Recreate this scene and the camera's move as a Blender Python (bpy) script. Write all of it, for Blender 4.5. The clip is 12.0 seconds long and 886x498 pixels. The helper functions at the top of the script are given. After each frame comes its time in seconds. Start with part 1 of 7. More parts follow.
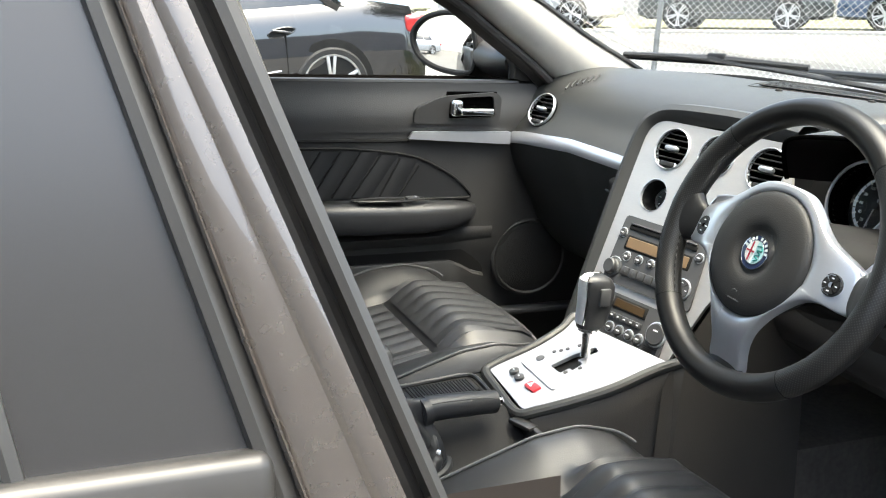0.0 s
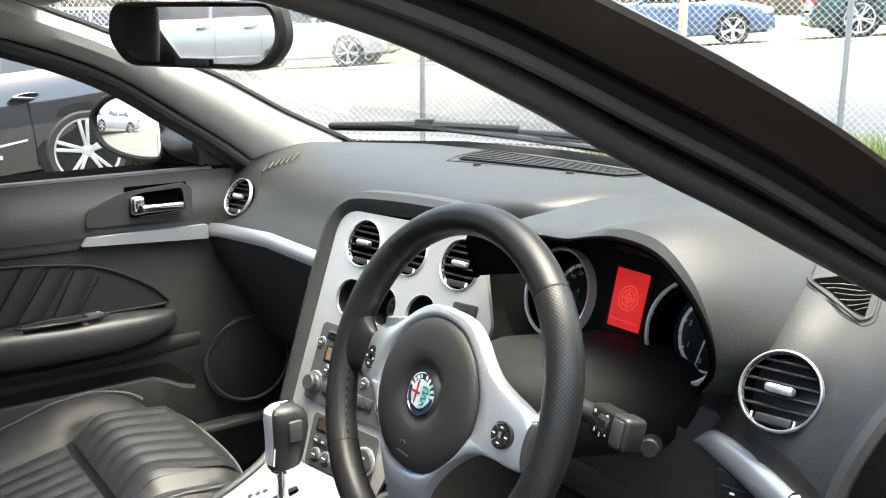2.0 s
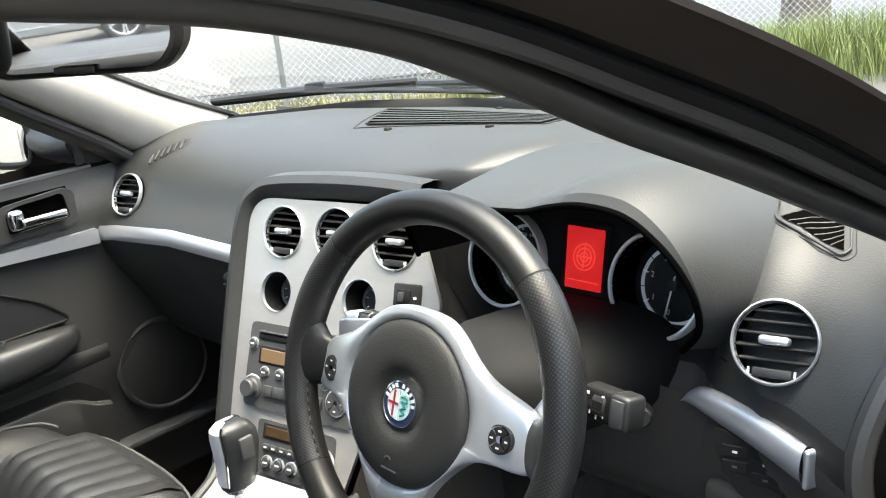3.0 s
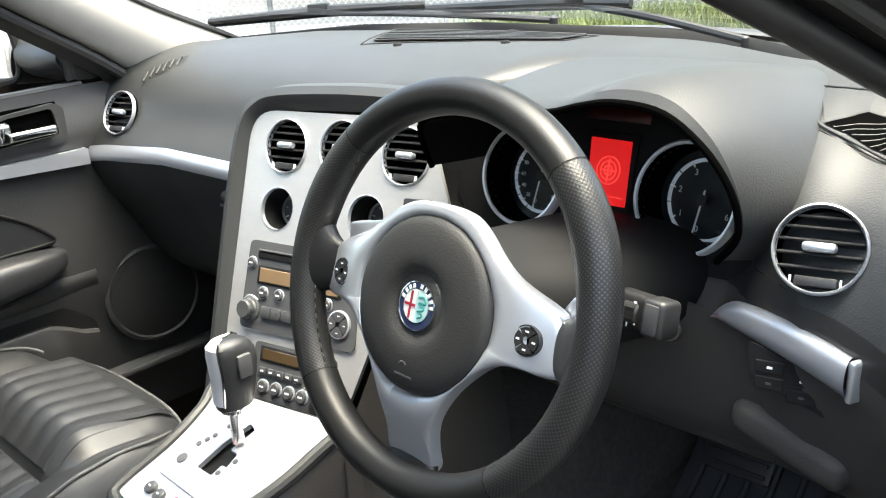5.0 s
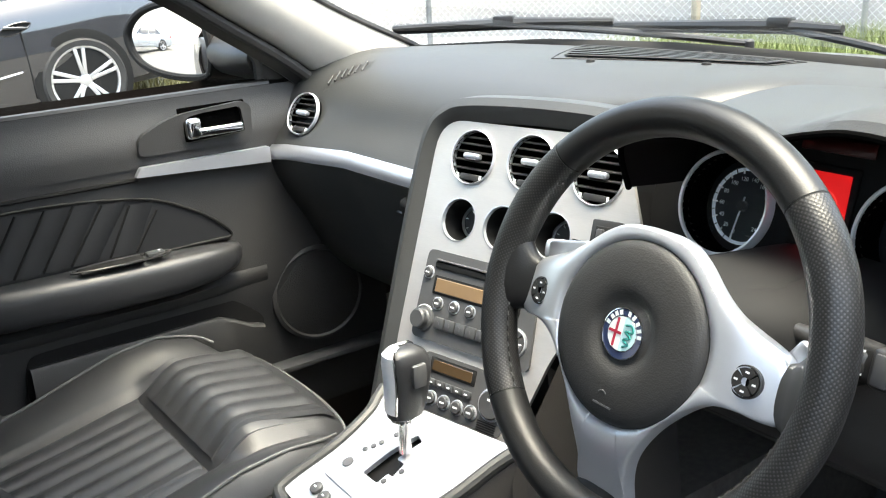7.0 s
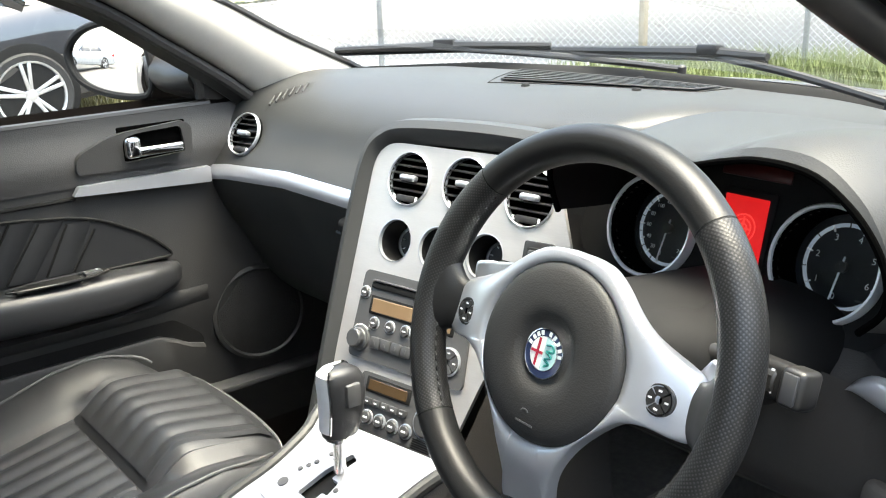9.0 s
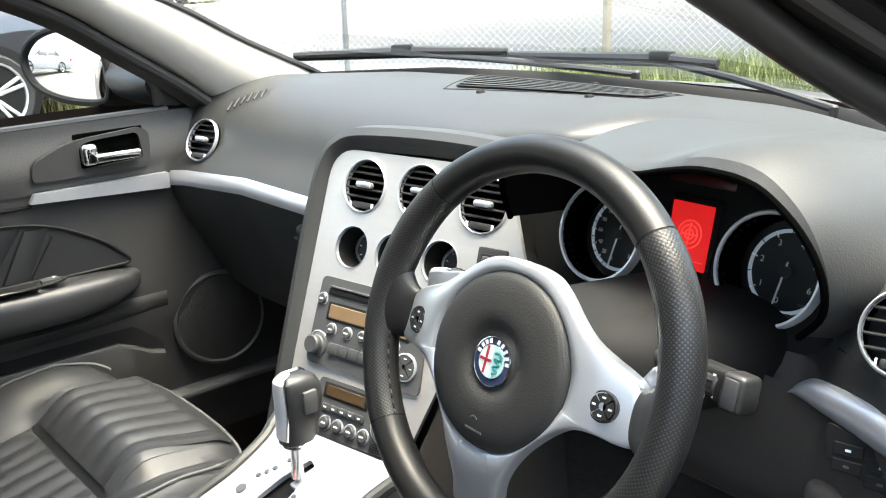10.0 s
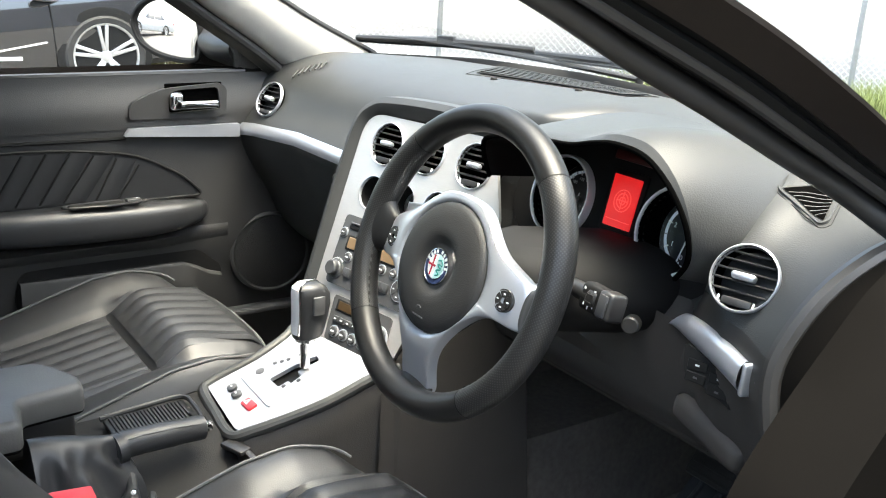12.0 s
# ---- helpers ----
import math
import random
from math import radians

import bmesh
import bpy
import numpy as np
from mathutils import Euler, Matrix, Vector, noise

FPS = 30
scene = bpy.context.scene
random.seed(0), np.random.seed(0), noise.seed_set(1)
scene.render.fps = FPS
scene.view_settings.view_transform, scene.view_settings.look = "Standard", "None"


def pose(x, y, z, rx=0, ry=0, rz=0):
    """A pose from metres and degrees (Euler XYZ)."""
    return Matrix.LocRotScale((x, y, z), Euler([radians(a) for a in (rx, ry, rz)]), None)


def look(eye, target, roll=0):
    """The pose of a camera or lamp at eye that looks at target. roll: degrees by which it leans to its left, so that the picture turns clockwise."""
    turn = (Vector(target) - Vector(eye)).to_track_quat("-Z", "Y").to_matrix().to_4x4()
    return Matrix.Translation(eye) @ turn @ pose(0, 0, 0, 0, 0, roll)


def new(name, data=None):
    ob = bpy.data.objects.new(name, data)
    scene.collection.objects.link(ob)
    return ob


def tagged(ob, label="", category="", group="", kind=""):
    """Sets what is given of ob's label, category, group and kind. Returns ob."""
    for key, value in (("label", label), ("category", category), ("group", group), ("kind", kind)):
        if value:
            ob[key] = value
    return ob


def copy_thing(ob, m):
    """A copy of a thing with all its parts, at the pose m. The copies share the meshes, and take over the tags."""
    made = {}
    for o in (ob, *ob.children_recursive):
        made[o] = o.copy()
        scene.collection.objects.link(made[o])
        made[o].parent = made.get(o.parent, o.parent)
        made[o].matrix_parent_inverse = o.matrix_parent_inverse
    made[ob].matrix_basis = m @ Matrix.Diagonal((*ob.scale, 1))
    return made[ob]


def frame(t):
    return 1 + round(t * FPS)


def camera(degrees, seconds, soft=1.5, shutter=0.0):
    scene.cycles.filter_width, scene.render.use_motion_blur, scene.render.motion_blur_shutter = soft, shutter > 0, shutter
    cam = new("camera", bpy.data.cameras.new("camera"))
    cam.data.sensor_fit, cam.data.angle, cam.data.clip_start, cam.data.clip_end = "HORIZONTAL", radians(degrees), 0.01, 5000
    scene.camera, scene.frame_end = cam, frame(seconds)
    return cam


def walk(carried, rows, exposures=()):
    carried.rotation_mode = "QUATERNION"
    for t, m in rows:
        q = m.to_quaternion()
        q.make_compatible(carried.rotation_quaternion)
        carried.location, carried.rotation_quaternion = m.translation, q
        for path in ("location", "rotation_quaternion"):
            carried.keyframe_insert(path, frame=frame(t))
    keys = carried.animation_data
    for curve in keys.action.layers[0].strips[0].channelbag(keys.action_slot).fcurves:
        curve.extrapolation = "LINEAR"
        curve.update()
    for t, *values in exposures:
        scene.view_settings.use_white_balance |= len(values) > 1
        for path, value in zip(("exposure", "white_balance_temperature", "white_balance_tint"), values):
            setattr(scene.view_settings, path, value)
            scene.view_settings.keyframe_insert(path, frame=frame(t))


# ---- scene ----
cam = camera(48.5, 12.0, 1.1)

PATH = [
    (0, (1.279, -0.813, 1.175), (-0.482, -0.039, 0.628), 3.3),
    (0.5, (1.276, -0.778, 1.168), (-0.427, 0.108, 0.609), 4.6),
    (1, (1.262, -0.655, 1.189), (-0.424, 0.264, 0.63), 2.9),
    (1.5, (1.222, -0.557, 1.223), (-0.443, 0.425, 0.711), 1.9),
    (2, (1.151, -0.522, 1.24), (-0.44, 0.597, 0.772), -0.0),
    (2.5, (1.074, -0.519, 1.276), (-0.397, 0.71, 0.704), -5.3),
    (2.7, (1.053, -0.52, 1.28), (-0.376, 0.745, 0.679), -6.7),
    (4.3, (0.953, -0.518, 1.204), (-0.397, 0.814, 0.57), -5.1),
    (4.5, (0.955, -0.509, 1.191), (-0.408, 0.81, 0.553), -5.0),
    (5, (0.969, -0.524, 1.198), (-0.403, 0.766, 0.523), -4.6),
    (5.5, (0.949, -0.529, 1.191), (-0.46, 0.722, 0.523), -3.7),
    (6, (0.929, -0.537, 1.191), (-0.543, 0.646, 0.533), -3.2),
    (6.5, (0.913, -0.549, 1.193), (-0.618, 0.569, 0.553), -2.8),
    (6.7, (0.906, -0.556, 1.196), (-0.642, 0.538, 0.559), -2.9),
    (8.3, (0.921, -0.543, 1.197), (-0.626, 0.573, 0.595), -2.3),
    (8.5, (0.926, -0.544, 1.2), (-0.609, 0.588, 0.597), -2.2),
    (9, (0.933, -0.545, 1.204), (-0.569, 0.632, 0.604), -1.8),
    (9.5, (0.947, -0.545, 1.215), (-0.529, 0.661, 0.609), -1.9),
    (10, (0.951, -0.537, 1.217), (-0.51, 0.688, 0.612), -1.7),
    (10.5, (0.984, -0.545, 1.246), (-0.465, 0.682, 0.618), -1.8),
    (11, (1.057, -0.573, 1.272), (-0.403, 0.632, 0.627), -1.9),
    (11.5, (1.153, -0.583, 1.249), (-0.357, 0.581, 0.646), 0.3),
    (12, (1.275, -0.624, 1.234), (-0.287, 0.467, 0.629), 3.2),
]
walk(cam, [(t, look(eye, target, roll)) for t, eye, target, roll in PATH], ((0.0, 2.9, 6850, 0), (2.6, 2.94, 6850, 0), (4.4, 3.1, 6850, 0), (12.0, 3.2, 6850, 0)))
SKY, SUN = 0.17, 0.7

# ---- world, sun, exposure ----
world = bpy.data.worlds.new("sky")
scene.world = world
world.use_nodes = True
wn = world.node_tree
sky = wn.nodes.new("ShaderNodeTexSky")
sky.sky_type = "NISHITA"
sky.sun_disc = False
sky.sun_elevation, sky.sun_rotation = radians(79), radians(54)
sky.air_density, sky.dust_density, sky.ozone_density = 1.0, 6.0, 1.0
wn.nodes["Background"].inputs[1].default_value = SKY
wn.links.new(sky.outputs[0], wn.nodes["Background"].inputs[0])
sun = new("sun", bpy.data.lights.new("sun", "SUN"))
sun.data.energy, sun.data.angle, sun.data.color = SUN, radians(50.0), (1.0, 1.0, 1.0)
sun.matrix_world = look((0.15 * 30, 0.11 * 30, 0.982 * 30), (0, 0, 0))


# ---- materials ----
def material(name, color, rough=0.5, metal=0.0, vary=0.15, scale=30.0, bump=0.0, bump_scale=400.0, kind="noise", coat=0.0, stretch=None, spec=0.5, rvary=0.12, random_tint=0.0):
    m = bpy.data.materials.new(name)
    m.use_nodes = True
    nt = m.node_tree
    b = nt.nodes["Principled BSDF"]
    tc = nt.nodes.new("ShaderNodeTexCoord")
    mp = nt.nodes.new("ShaderNodeMapping")
    nt.links.new(tc.outputs["Object"], mp.inputs[0])
    if stretch:
        mp.inputs["Scale"].default_value = stretch
    n1 = nt.nodes.new("ShaderNodeTexNoise")
    n1.inputs["Scale"].default_value, n1.inputs["Detail"].default_value = scale, 5.0
    nt.links.new(mp.outputs[0], n1.inputs["Vector"])
    n2 = nt.nodes.new("ShaderNodeTexNoise")
    n2.inputs["Scale"].default_value, n2.inputs["Detail"].default_value = scale * 0.13, 3.0
    nt.links.new(mp.outputs[0], n2.inputs["Vector"])
    add = nt.nodes.new("ShaderNodeMath")
    add.operation = "ADD"
    nt.links.new(n1.outputs["Fac"], add.inputs[0])
    nt.links.new(n2.outputs["Fac"], add.inputs[1])
    mr = nt.nodes.new("ShaderNodeMapRange")
    mr.inputs["From Min"].default_value, mr.inputs["From Max"].default_value = 0.6, 1.4
    mr.inputs["To Min"].default_value, mr.inputs["To Max"].default_value = 1 - vary, 1 + vary
    nt.links.new(add.outputs[0], mr.inputs["Value"])
    mul = nt.nodes.new("ShaderNodeVectorMath")
    mul.operation = "SCALE"
    mul.inputs[0].default_value = color[:3]
    nt.links.new(mr.outputs[0], mul.inputs["Scale"])
    nt.links.new(mul.outputs[0], b.inputs["Base Color"])
    rr = nt.nodes.new("ShaderNodeMapRange")
    rr.inputs["From Min"].default_value, rr.inputs["From Max"].default_value = 0.3, 0.7
    rr.inputs["To Min"].default_value, rr.inputs["To Max"].default_value = max(0.02, rough * (1 - rvary)), min(1, rough * (1 + rvary))
    nt.links.new(n2.outputs["Fac"], rr.inputs["Value"])
    nt.links.new(rr.outputs[0], b.inputs["Roughness"])
    b.inputs["Metallic"].default_value = metal
    b.inputs["Specular IOR Level"].default_value = spec
    b.inputs["Coat Weight"].default_value = coat
    b.inputs["Coat Roughness"].default_value = 0.04
    if bump:
        if kind == "cells":
            t = nt.nodes.new("ShaderNodeTexVoronoi")
            t.inputs["Scale"].default_value = bump_scale
            out = t.outputs["Distance"]
        else:
            t = nt.nodes.new("ShaderNodeTexNoise")
            t.inputs["Scale"].default_value, t.inputs["Detail"].default_value = bump_scale, 4.0
            out = t.outputs["Fac"]
        nt.links.new(mp.outputs[0], t.inputs["Vector"])
        bp = nt.nodes.new("ShaderNodeBump")
        bp.inputs["Strength"].default_value, bp.inputs["Distance"].default_value = bump, 0.0006
        nt.links.new(out, bp.inputs["Height"])
        nt.links.new(bp.outputs[0], b.inputs["Normal"])
    return m


def glow(name, color, strength):
    m = material(name, color, 0.3)
    b = m.node_tree.nodes["Principled BSDF"]
    b.inputs["Emission Color"].default_value = (*color[:3], 1)
    b.inputs["Emission Strength"].default_value = strength
    return m


def clear_glass(name, tint=(1, 1, 1), gloss=1.0):
    m = bpy.data.materials.new(name)
    m.use_nodes = True
    nt = m.node_tree
    nt.nodes.remove(nt.nodes["Principled BSDF"])
    tr = nt.nodes.new("ShaderNodeBsdfTransparent")
    tr.inputs[0].default_value = (*tint, 1)
    gl = nt.nodes.new("ShaderNodeBsdfGlossy")
    gl.inputs["Roughness"].default_value = 0.01
    fr = nt.nodes.new("ShaderNodeFresnel")
    fr.inputs[0].default_value = 1.4
    mu = nt.nodes.new("ShaderNodeMath")
    mu.operation = "MULTIPLY"
    mu.inputs[1].default_value = gloss
    nt.links.new(fr.outputs[0], mu.inputs[0])
    mx = nt.nodes.new("ShaderNodeMixShader")
    nt.links.new(mu.outputs[0], mx.inputs[0])
    nt.links.new(tr.outputs[0], mx.inputs[1])
    nt.links.new(gl.outputs[0], mx.inputs[2])
    nt.links.new(mx.outputs[0], nt.nodes["Material Output"].inputs[0])
    return m


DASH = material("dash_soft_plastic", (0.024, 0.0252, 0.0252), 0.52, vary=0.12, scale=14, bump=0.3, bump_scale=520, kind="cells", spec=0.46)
DOORP = material("door_soft_plastic", (0.030, 0.030, 0.0298), 0.55, vary=0.12, scale=14, bump=0.3, bump_scale=520, kind="cells")
HARD = material("hard_black_plastic", (0.015, 0.0145, 0.014), 0.45, vary=0.2, scale=20, bump=0.12, bump_scale=700)
MATT = material("matt_black", (0.008, 0.008, 0.008), 0.7, vary=0.2, scale=20, spec=0.2)
# sheenless near-black: shade of holes, recesses and gaps put in as colour
SHADEBLACK = material("shade_black", (0.002, 0.002, 0.002), 0.9, vary=0.1, spec=0.0)
# dark post paint, taken near black and sheenless for the shadow on it
JAMBSHADE = material("shaded_jamb", (0.006, 0.0055, 0.005), 0.6, vary=0.15, scale=12, spec=0.0)
# driver's lower plastics, paled in colour for light from the open door
LOWDASHLIT = material("lit_lower_dash_plastic", (0.046, 0.042, 0.039), 0.6, vary=0.1, scale=14, bump=0.25, bump_scale=620, kind="cells", spec=0.35)
SLAT = material("slat_grey", (0.012, 0.012, 0.0125), 0.7, vary=0.1, spec=0.25)
LEATHER = material("black_leather", (0.021, 0.0218, 0.0235), 0.40, vary=0.15, scale=18, bump=0.16, bump_scale=520, kind="cells", spec=0.42)
WHEELSKIN = material("wheel_leather", (0.010, 0.010, 0.010), 0.40, vary=0.15, scale=18, bump=0.1, bump_scale=620, kind="cells", spec=0.36)
AIRBAG = material("airbag_vinyl", (0.021, 0.0208, 0.0205), 0.58, vary=0.08, scale=30, bump=0.25, bump_scale=620, kind="cells", spec=0.36)
PERF = material("perforated_leather", (0.010, 0.010, 0.010), 0.42, vary=0.1, scale=18, bump=0.5, bump_scale=360, kind="cells", spec=0.36)
PERF.node_tree.nodes["Voronoi Texture"].inputs["Randomness"].default_value = 0.0
PERF.node_tree.nodes["Bump"].inputs["Distance"].default_value = 0.0005
# pale pin-holes in the perforated hide
pn = PERF.node_tree
perf_map = pn.nodes.new("ShaderNodeMapping")
perf_map.inputs["Rotation"].default_value = (0, 0, radians(45))
pn.links.new(pn.nodes["Texture Coordinate"].outputs["UV"], perf_map.inputs[0])
pn.links.new(perf_map.outputs[0], pn.nodes["Voronoi Texture"].inputs["Vector"])
pn.nodes["Voronoi Texture"].voronoi_dimensions = "2D"
hole_ramp = pn.nodes.new("ShaderNodeMapRange")
hole_ramp.inputs["From Min"].default_value, hole_ramp.inputs["From Max"].default_value = 0.22, 0.32
hole_ramp.inputs["To Min"].default_value, hole_ramp.inputs["To Max"].default_value = 3.2, 1.0
pn.links.new(pn.nodes["Voronoi Texture"].outputs["Distance"], hole_ramp.inputs["Value"])
hole_mul = pn.nodes.new("ShaderNodeVectorMath")
hole_mul.operation = "SCALE"
pn.links.new(pn.nodes["Vector Math"].outputs[0], hole_mul.inputs[0])
pn.links.new(hole_ramp.outputs[0], hole_mul.inputs["Scale"])
pn.links.new(hole_mul.outputs[0], pn.nodes["Principled BSDF"].inputs["Base Color"])
PIPING = material("grey_piping", (0.085, 0.085, 0.087), 0.5, scale=200)
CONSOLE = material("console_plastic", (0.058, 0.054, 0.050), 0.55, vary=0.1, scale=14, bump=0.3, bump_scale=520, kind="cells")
# dark plastic, lowered further for the shade beside the handbrake grip
CONSOLESHADE = material("shaded_console_plastic", (0.011, 0.0108, 0.0106), 0.7, vary=0.12, scale=14, bump=0.3, bump_scale=520, kind="cells", spec=0.16)
THREAD = material("dark_thread", (0.05, 0.05, 0.052), 0.6, scale=200)
PLATE = material("satin_gate_plate", (0.40, 0.41, 0.43), 0.42, 0.5, vary=0.04, scale=40, bump=0.03, bump_scale=1500)
VINYL = material("armrest_vinyl", (0.080, 0.079, 0.076), 0.5, vary=0.1, scale=18, bump=0.3, bump_scale=420, kind="cells")
SATIN = material("satin_silver", (0.58, 0.60, 0.64), 0.33, 0.75, vary=0.03, scale=60, bump=0.03, bump_scale=1500)
BRUSHED = material("brushed_aluminium", (0.62, 0.60, 0.58), 0.40, 0.75, vary=0.05, scale=90, stretch=(1, 8, 30), bump=0.05, bump_scale=300)
BEZEL = material("bezel_silver", (0.74, 0.75, 0.76), 0.30, 0.3, vary=0.03)
CHROME = material("chrome", (0.75, 0.75, 0.76), 0.09, 1.0, vary=0.03)
RADIO = material("radio_grey", (0.060, 0.061, 0.063), 0.45, vary=0.06, scale=60)
BUTTON = material("button_grey", (0.045, 0.046, 0.048), 0.4, vary=0.06, scale=60)
BEIGE = material("pillar_cloth", (0.43, 0.41, 0.37), 0.8, vary=0.05, scale=60, bump=0.25, bump_scale=900)
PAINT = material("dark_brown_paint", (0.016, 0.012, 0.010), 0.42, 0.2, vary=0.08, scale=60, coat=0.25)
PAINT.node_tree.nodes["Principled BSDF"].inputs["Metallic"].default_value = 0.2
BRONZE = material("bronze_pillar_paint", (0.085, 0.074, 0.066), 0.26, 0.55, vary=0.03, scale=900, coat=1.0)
RUBBER = material("black_rubber", (0.024, 0.023, 0.022), 0.42, vary=0.2, scale=30)
CARPET = material("black_carpet", (0.14, 0.125, 0.112), 0.95, vary=0.3, scale=90, bump=0.8, bump_scale=900)
MAT = material("rubber_mat", (0.060, 0.062, 0.066), 0.45, vary=0.2, scale=25, bump=0.3, bump_scale=120)
RED = material("red_plastic", (0.55, 0.02, 0.03), 0.35, vary=0.05)
WHITE = material("white_marking", (0.75, 0.76, 0.78), 0.5, vary=0.02)
DIAL = material("dial_black", (0.006, 0.007, 0.010), 0.4, vary=0.1)
# faint emission added to brighten the scale ring in its dark well
DIALRING = glow("dial_ring_glow", (0.46, 0.52, 0.62), 0.03)
SCREEN = glow("red_screen", (0.62, 0.006, 0.009), 0.100)
SCREENLINE = glow("red_screen_lines", (0.75, 0.06, 0.05), 0.105)
AMBER = material("amber_display", (0.15, 0.10, 0.055), 0.3, vary=0.1)
GLASS = clear_glass("window_glass", (0.97, 0.98, 0.97), 0.35)
DIALGLASS = clear_glass("dial_glass", (1, 1, 1), 0.12)
SMOKED = material("smoked_window", (0.020, 0.0195, 0.020), 0.25, vary=0.05, scale=3, spec=0.6)
CARGLASS = material("car_glass", (0.02, 0.022, 0.024), 0.06, vary=0.05, scale=2, spec=0.8)
MIRROR = material("mirror_silver", (0.9, 0.9, 0.9), 0.015, 1.0, vary=0.0)


# ---- building helpers ----
def done(bm, mat, angle=35):
    me = bpy.data.meshes.new("mesh")
    bmesh.ops.recalc_face_normals(bm, faces=bm.faces)
    bm.to_mesh(me)
    bm.free()
    for p in me.polygons:
        p.use_smooth = True
    me.set_sharp_from_angle(angle=radians(angle))
    me.materials.append(mat)
    return me


def part(name, bm, mat, parent, label="", m=None):
    me = bm if isinstance(bm, bpy.types.Mesh) else done(bm, mat)
    ob = new(name, me)
    ob.parent = parent
    if m is not None:
        ob.matrix_basis = m
    return tagged(ob, label)


def thing(name, label, category, at=(0, 0, 0), group="", kind=""):
    ob = new(name)
    ob.location = at
    return tagged(ob, label, category, group, kind)


def put(bm, m):
    bmesh.ops.transform(bm, matrix=m, verts=bm.verts)
    return bm


def join(*bms):
    a = bms[0]
    for b in bms[1:]:
        me = bpy.data.meshes.new("tmp")
        b.to_mesh(me)
        b.free()
        a.from_mesh(me)
        bpy.data.meshes.remove(me)
    return a


def box(c, s, r=0.004, seg=2, rot=(0, 0, 0)):
    bm = bmesh.new()
    bmesh.ops.create_cube(bm, size=1)
    bmesh.ops.scale(bm, vec=s, verts=bm.verts)
    if r:
        bmesh.ops.bevel(bm, geom=bm.edges[:], offset=min(r, min(s) * 0.49), segments=seg, affect="EDGES", profile=0.5)
    return put(bm, pose(*c, *rot))


def grid(rows, closed=False, cap=False):
    bm = bmesh.new()
    vs = [[bm.verts.new(p) for p in row] for row in rows]
    n = len(rows[0])
    for a, b in zip(vs, vs[1:]):
        for i in range(n if closed else n - 1):
            j = (i + 1) % n
            bm.faces.new((a[i], a[j], b[j], b[i]))
    if cap:
        bm.faces.new(vs[0])
        bm.faces.new(vs[-1][::-1])
    return bm


def solid(rows, t):
    """A sheet given thickness t along its normals."""
    bm = grid(rows)
    bmesh.ops.recalc_face_normals(bm, faces=bm.faces)
    bmesh.ops.solidify(bm, geom=bm.faces[:], thickness=t)
    return bm


def spline(pts, n, closed=False):
    """Catmull-Rom through the points, n samples."""
    p = np.array(pts, float)
    k = len(p)
    out = []
    span = k if closed else k - 1
    for s in np.linspace(0, span, n, endpoint=not closed):
        i = min(int(s), span - 1)
        f = s - i
        g = (lambda q: p[q % k]) if closed else (lambda q: p[min(max(q, 0), k - 1)])
        a, b, c, d = g(i - 1), g(i), g(i + 1), g(i + 2)
        out.append(0.5 * (2 * b + (c - a) * f + (2 * a - 5 * b + 4 * c - d) * f * f + (3 * b - a - 3 * c + d) * f ** 3))
    return [tuple(float(v) for v in q) for q in out]


def tube(pts, r, n=10, closed=False, r2=None):
    """A rounded bar along the points; r may be a list."""
    P = [Vector(p) for p in pts]
    k = len(P)
    rad = r if isinstance(r, (list, tuple)) else [r] * k
    up = None
    rows = []
    for i in range(k):
        t = (P[(i + 1) % k] - P[i - 1]) if closed else (P[min(i + 1, k - 1)] - P[max(i - 1, 0)])
        t.normalize()
        if up is None:
            up = t.orthogonal().normalized()
        up = (up - t * up.dot(t)).normalized()
        side = t.cross(up)
        rows.append([P[i] + (up * math.cos(a) + side * math.sin(a)) * rad[i] for a in np.linspace(0, 2 * math.pi, n, endpoint=False)])
    if closed:
        rows.append(rows[0])
        bm = grid(rows, True)
        bmesh.ops.remove_doubles(bm, verts=bm.verts, dist=1e-6)
        return bm
    return grid(rows, True, True)


def lathe(prof, n=32, m=None, cap=True):
    rows = [[(max(r, 1e-5) * math.cos(a), max(r, 1e-5) * math.sin(a), h) for a in np.linspace(0, 2 * math.pi, n, endpoint=False)] for r, h in prof]
    bm = grid(rows, True, cap)
    return put(bm, m) if m is not None else bm


def rounded(pts, rad, n=5):
    """A polygon with its corners rounded; rad: one radius or a list."""
    out = []
    k = len(pts)
    for i in range(k):
        p, a, b = Vector(pts[i]), Vector(pts[i - 1]), Vector(pts[(i + 1) % k])
        r = rad[i] if isinstance(rad, (list, tuple)) else rad
        u, v = (a - p), (b - p)
        r = min(r, u.length * 0.45, v.length * 0.45)
        s, e = p + u.normalized() * r, p + v.normalized() * r
        for f in np.linspace(0, 1, n):
            q = s * (1 - f) ** 2 + p * 2 * f * (1 - f) + e * f * f
            out.append((q.x, q.y))
    return out


def circle(cx, cy, r, n=28, ry=None):
    return [(cx + r * math.cos(a), cy + (ry or r) * math.sin(a)) for a in np.linspace(0, 2 * math.pi, n, endpoint=False)]


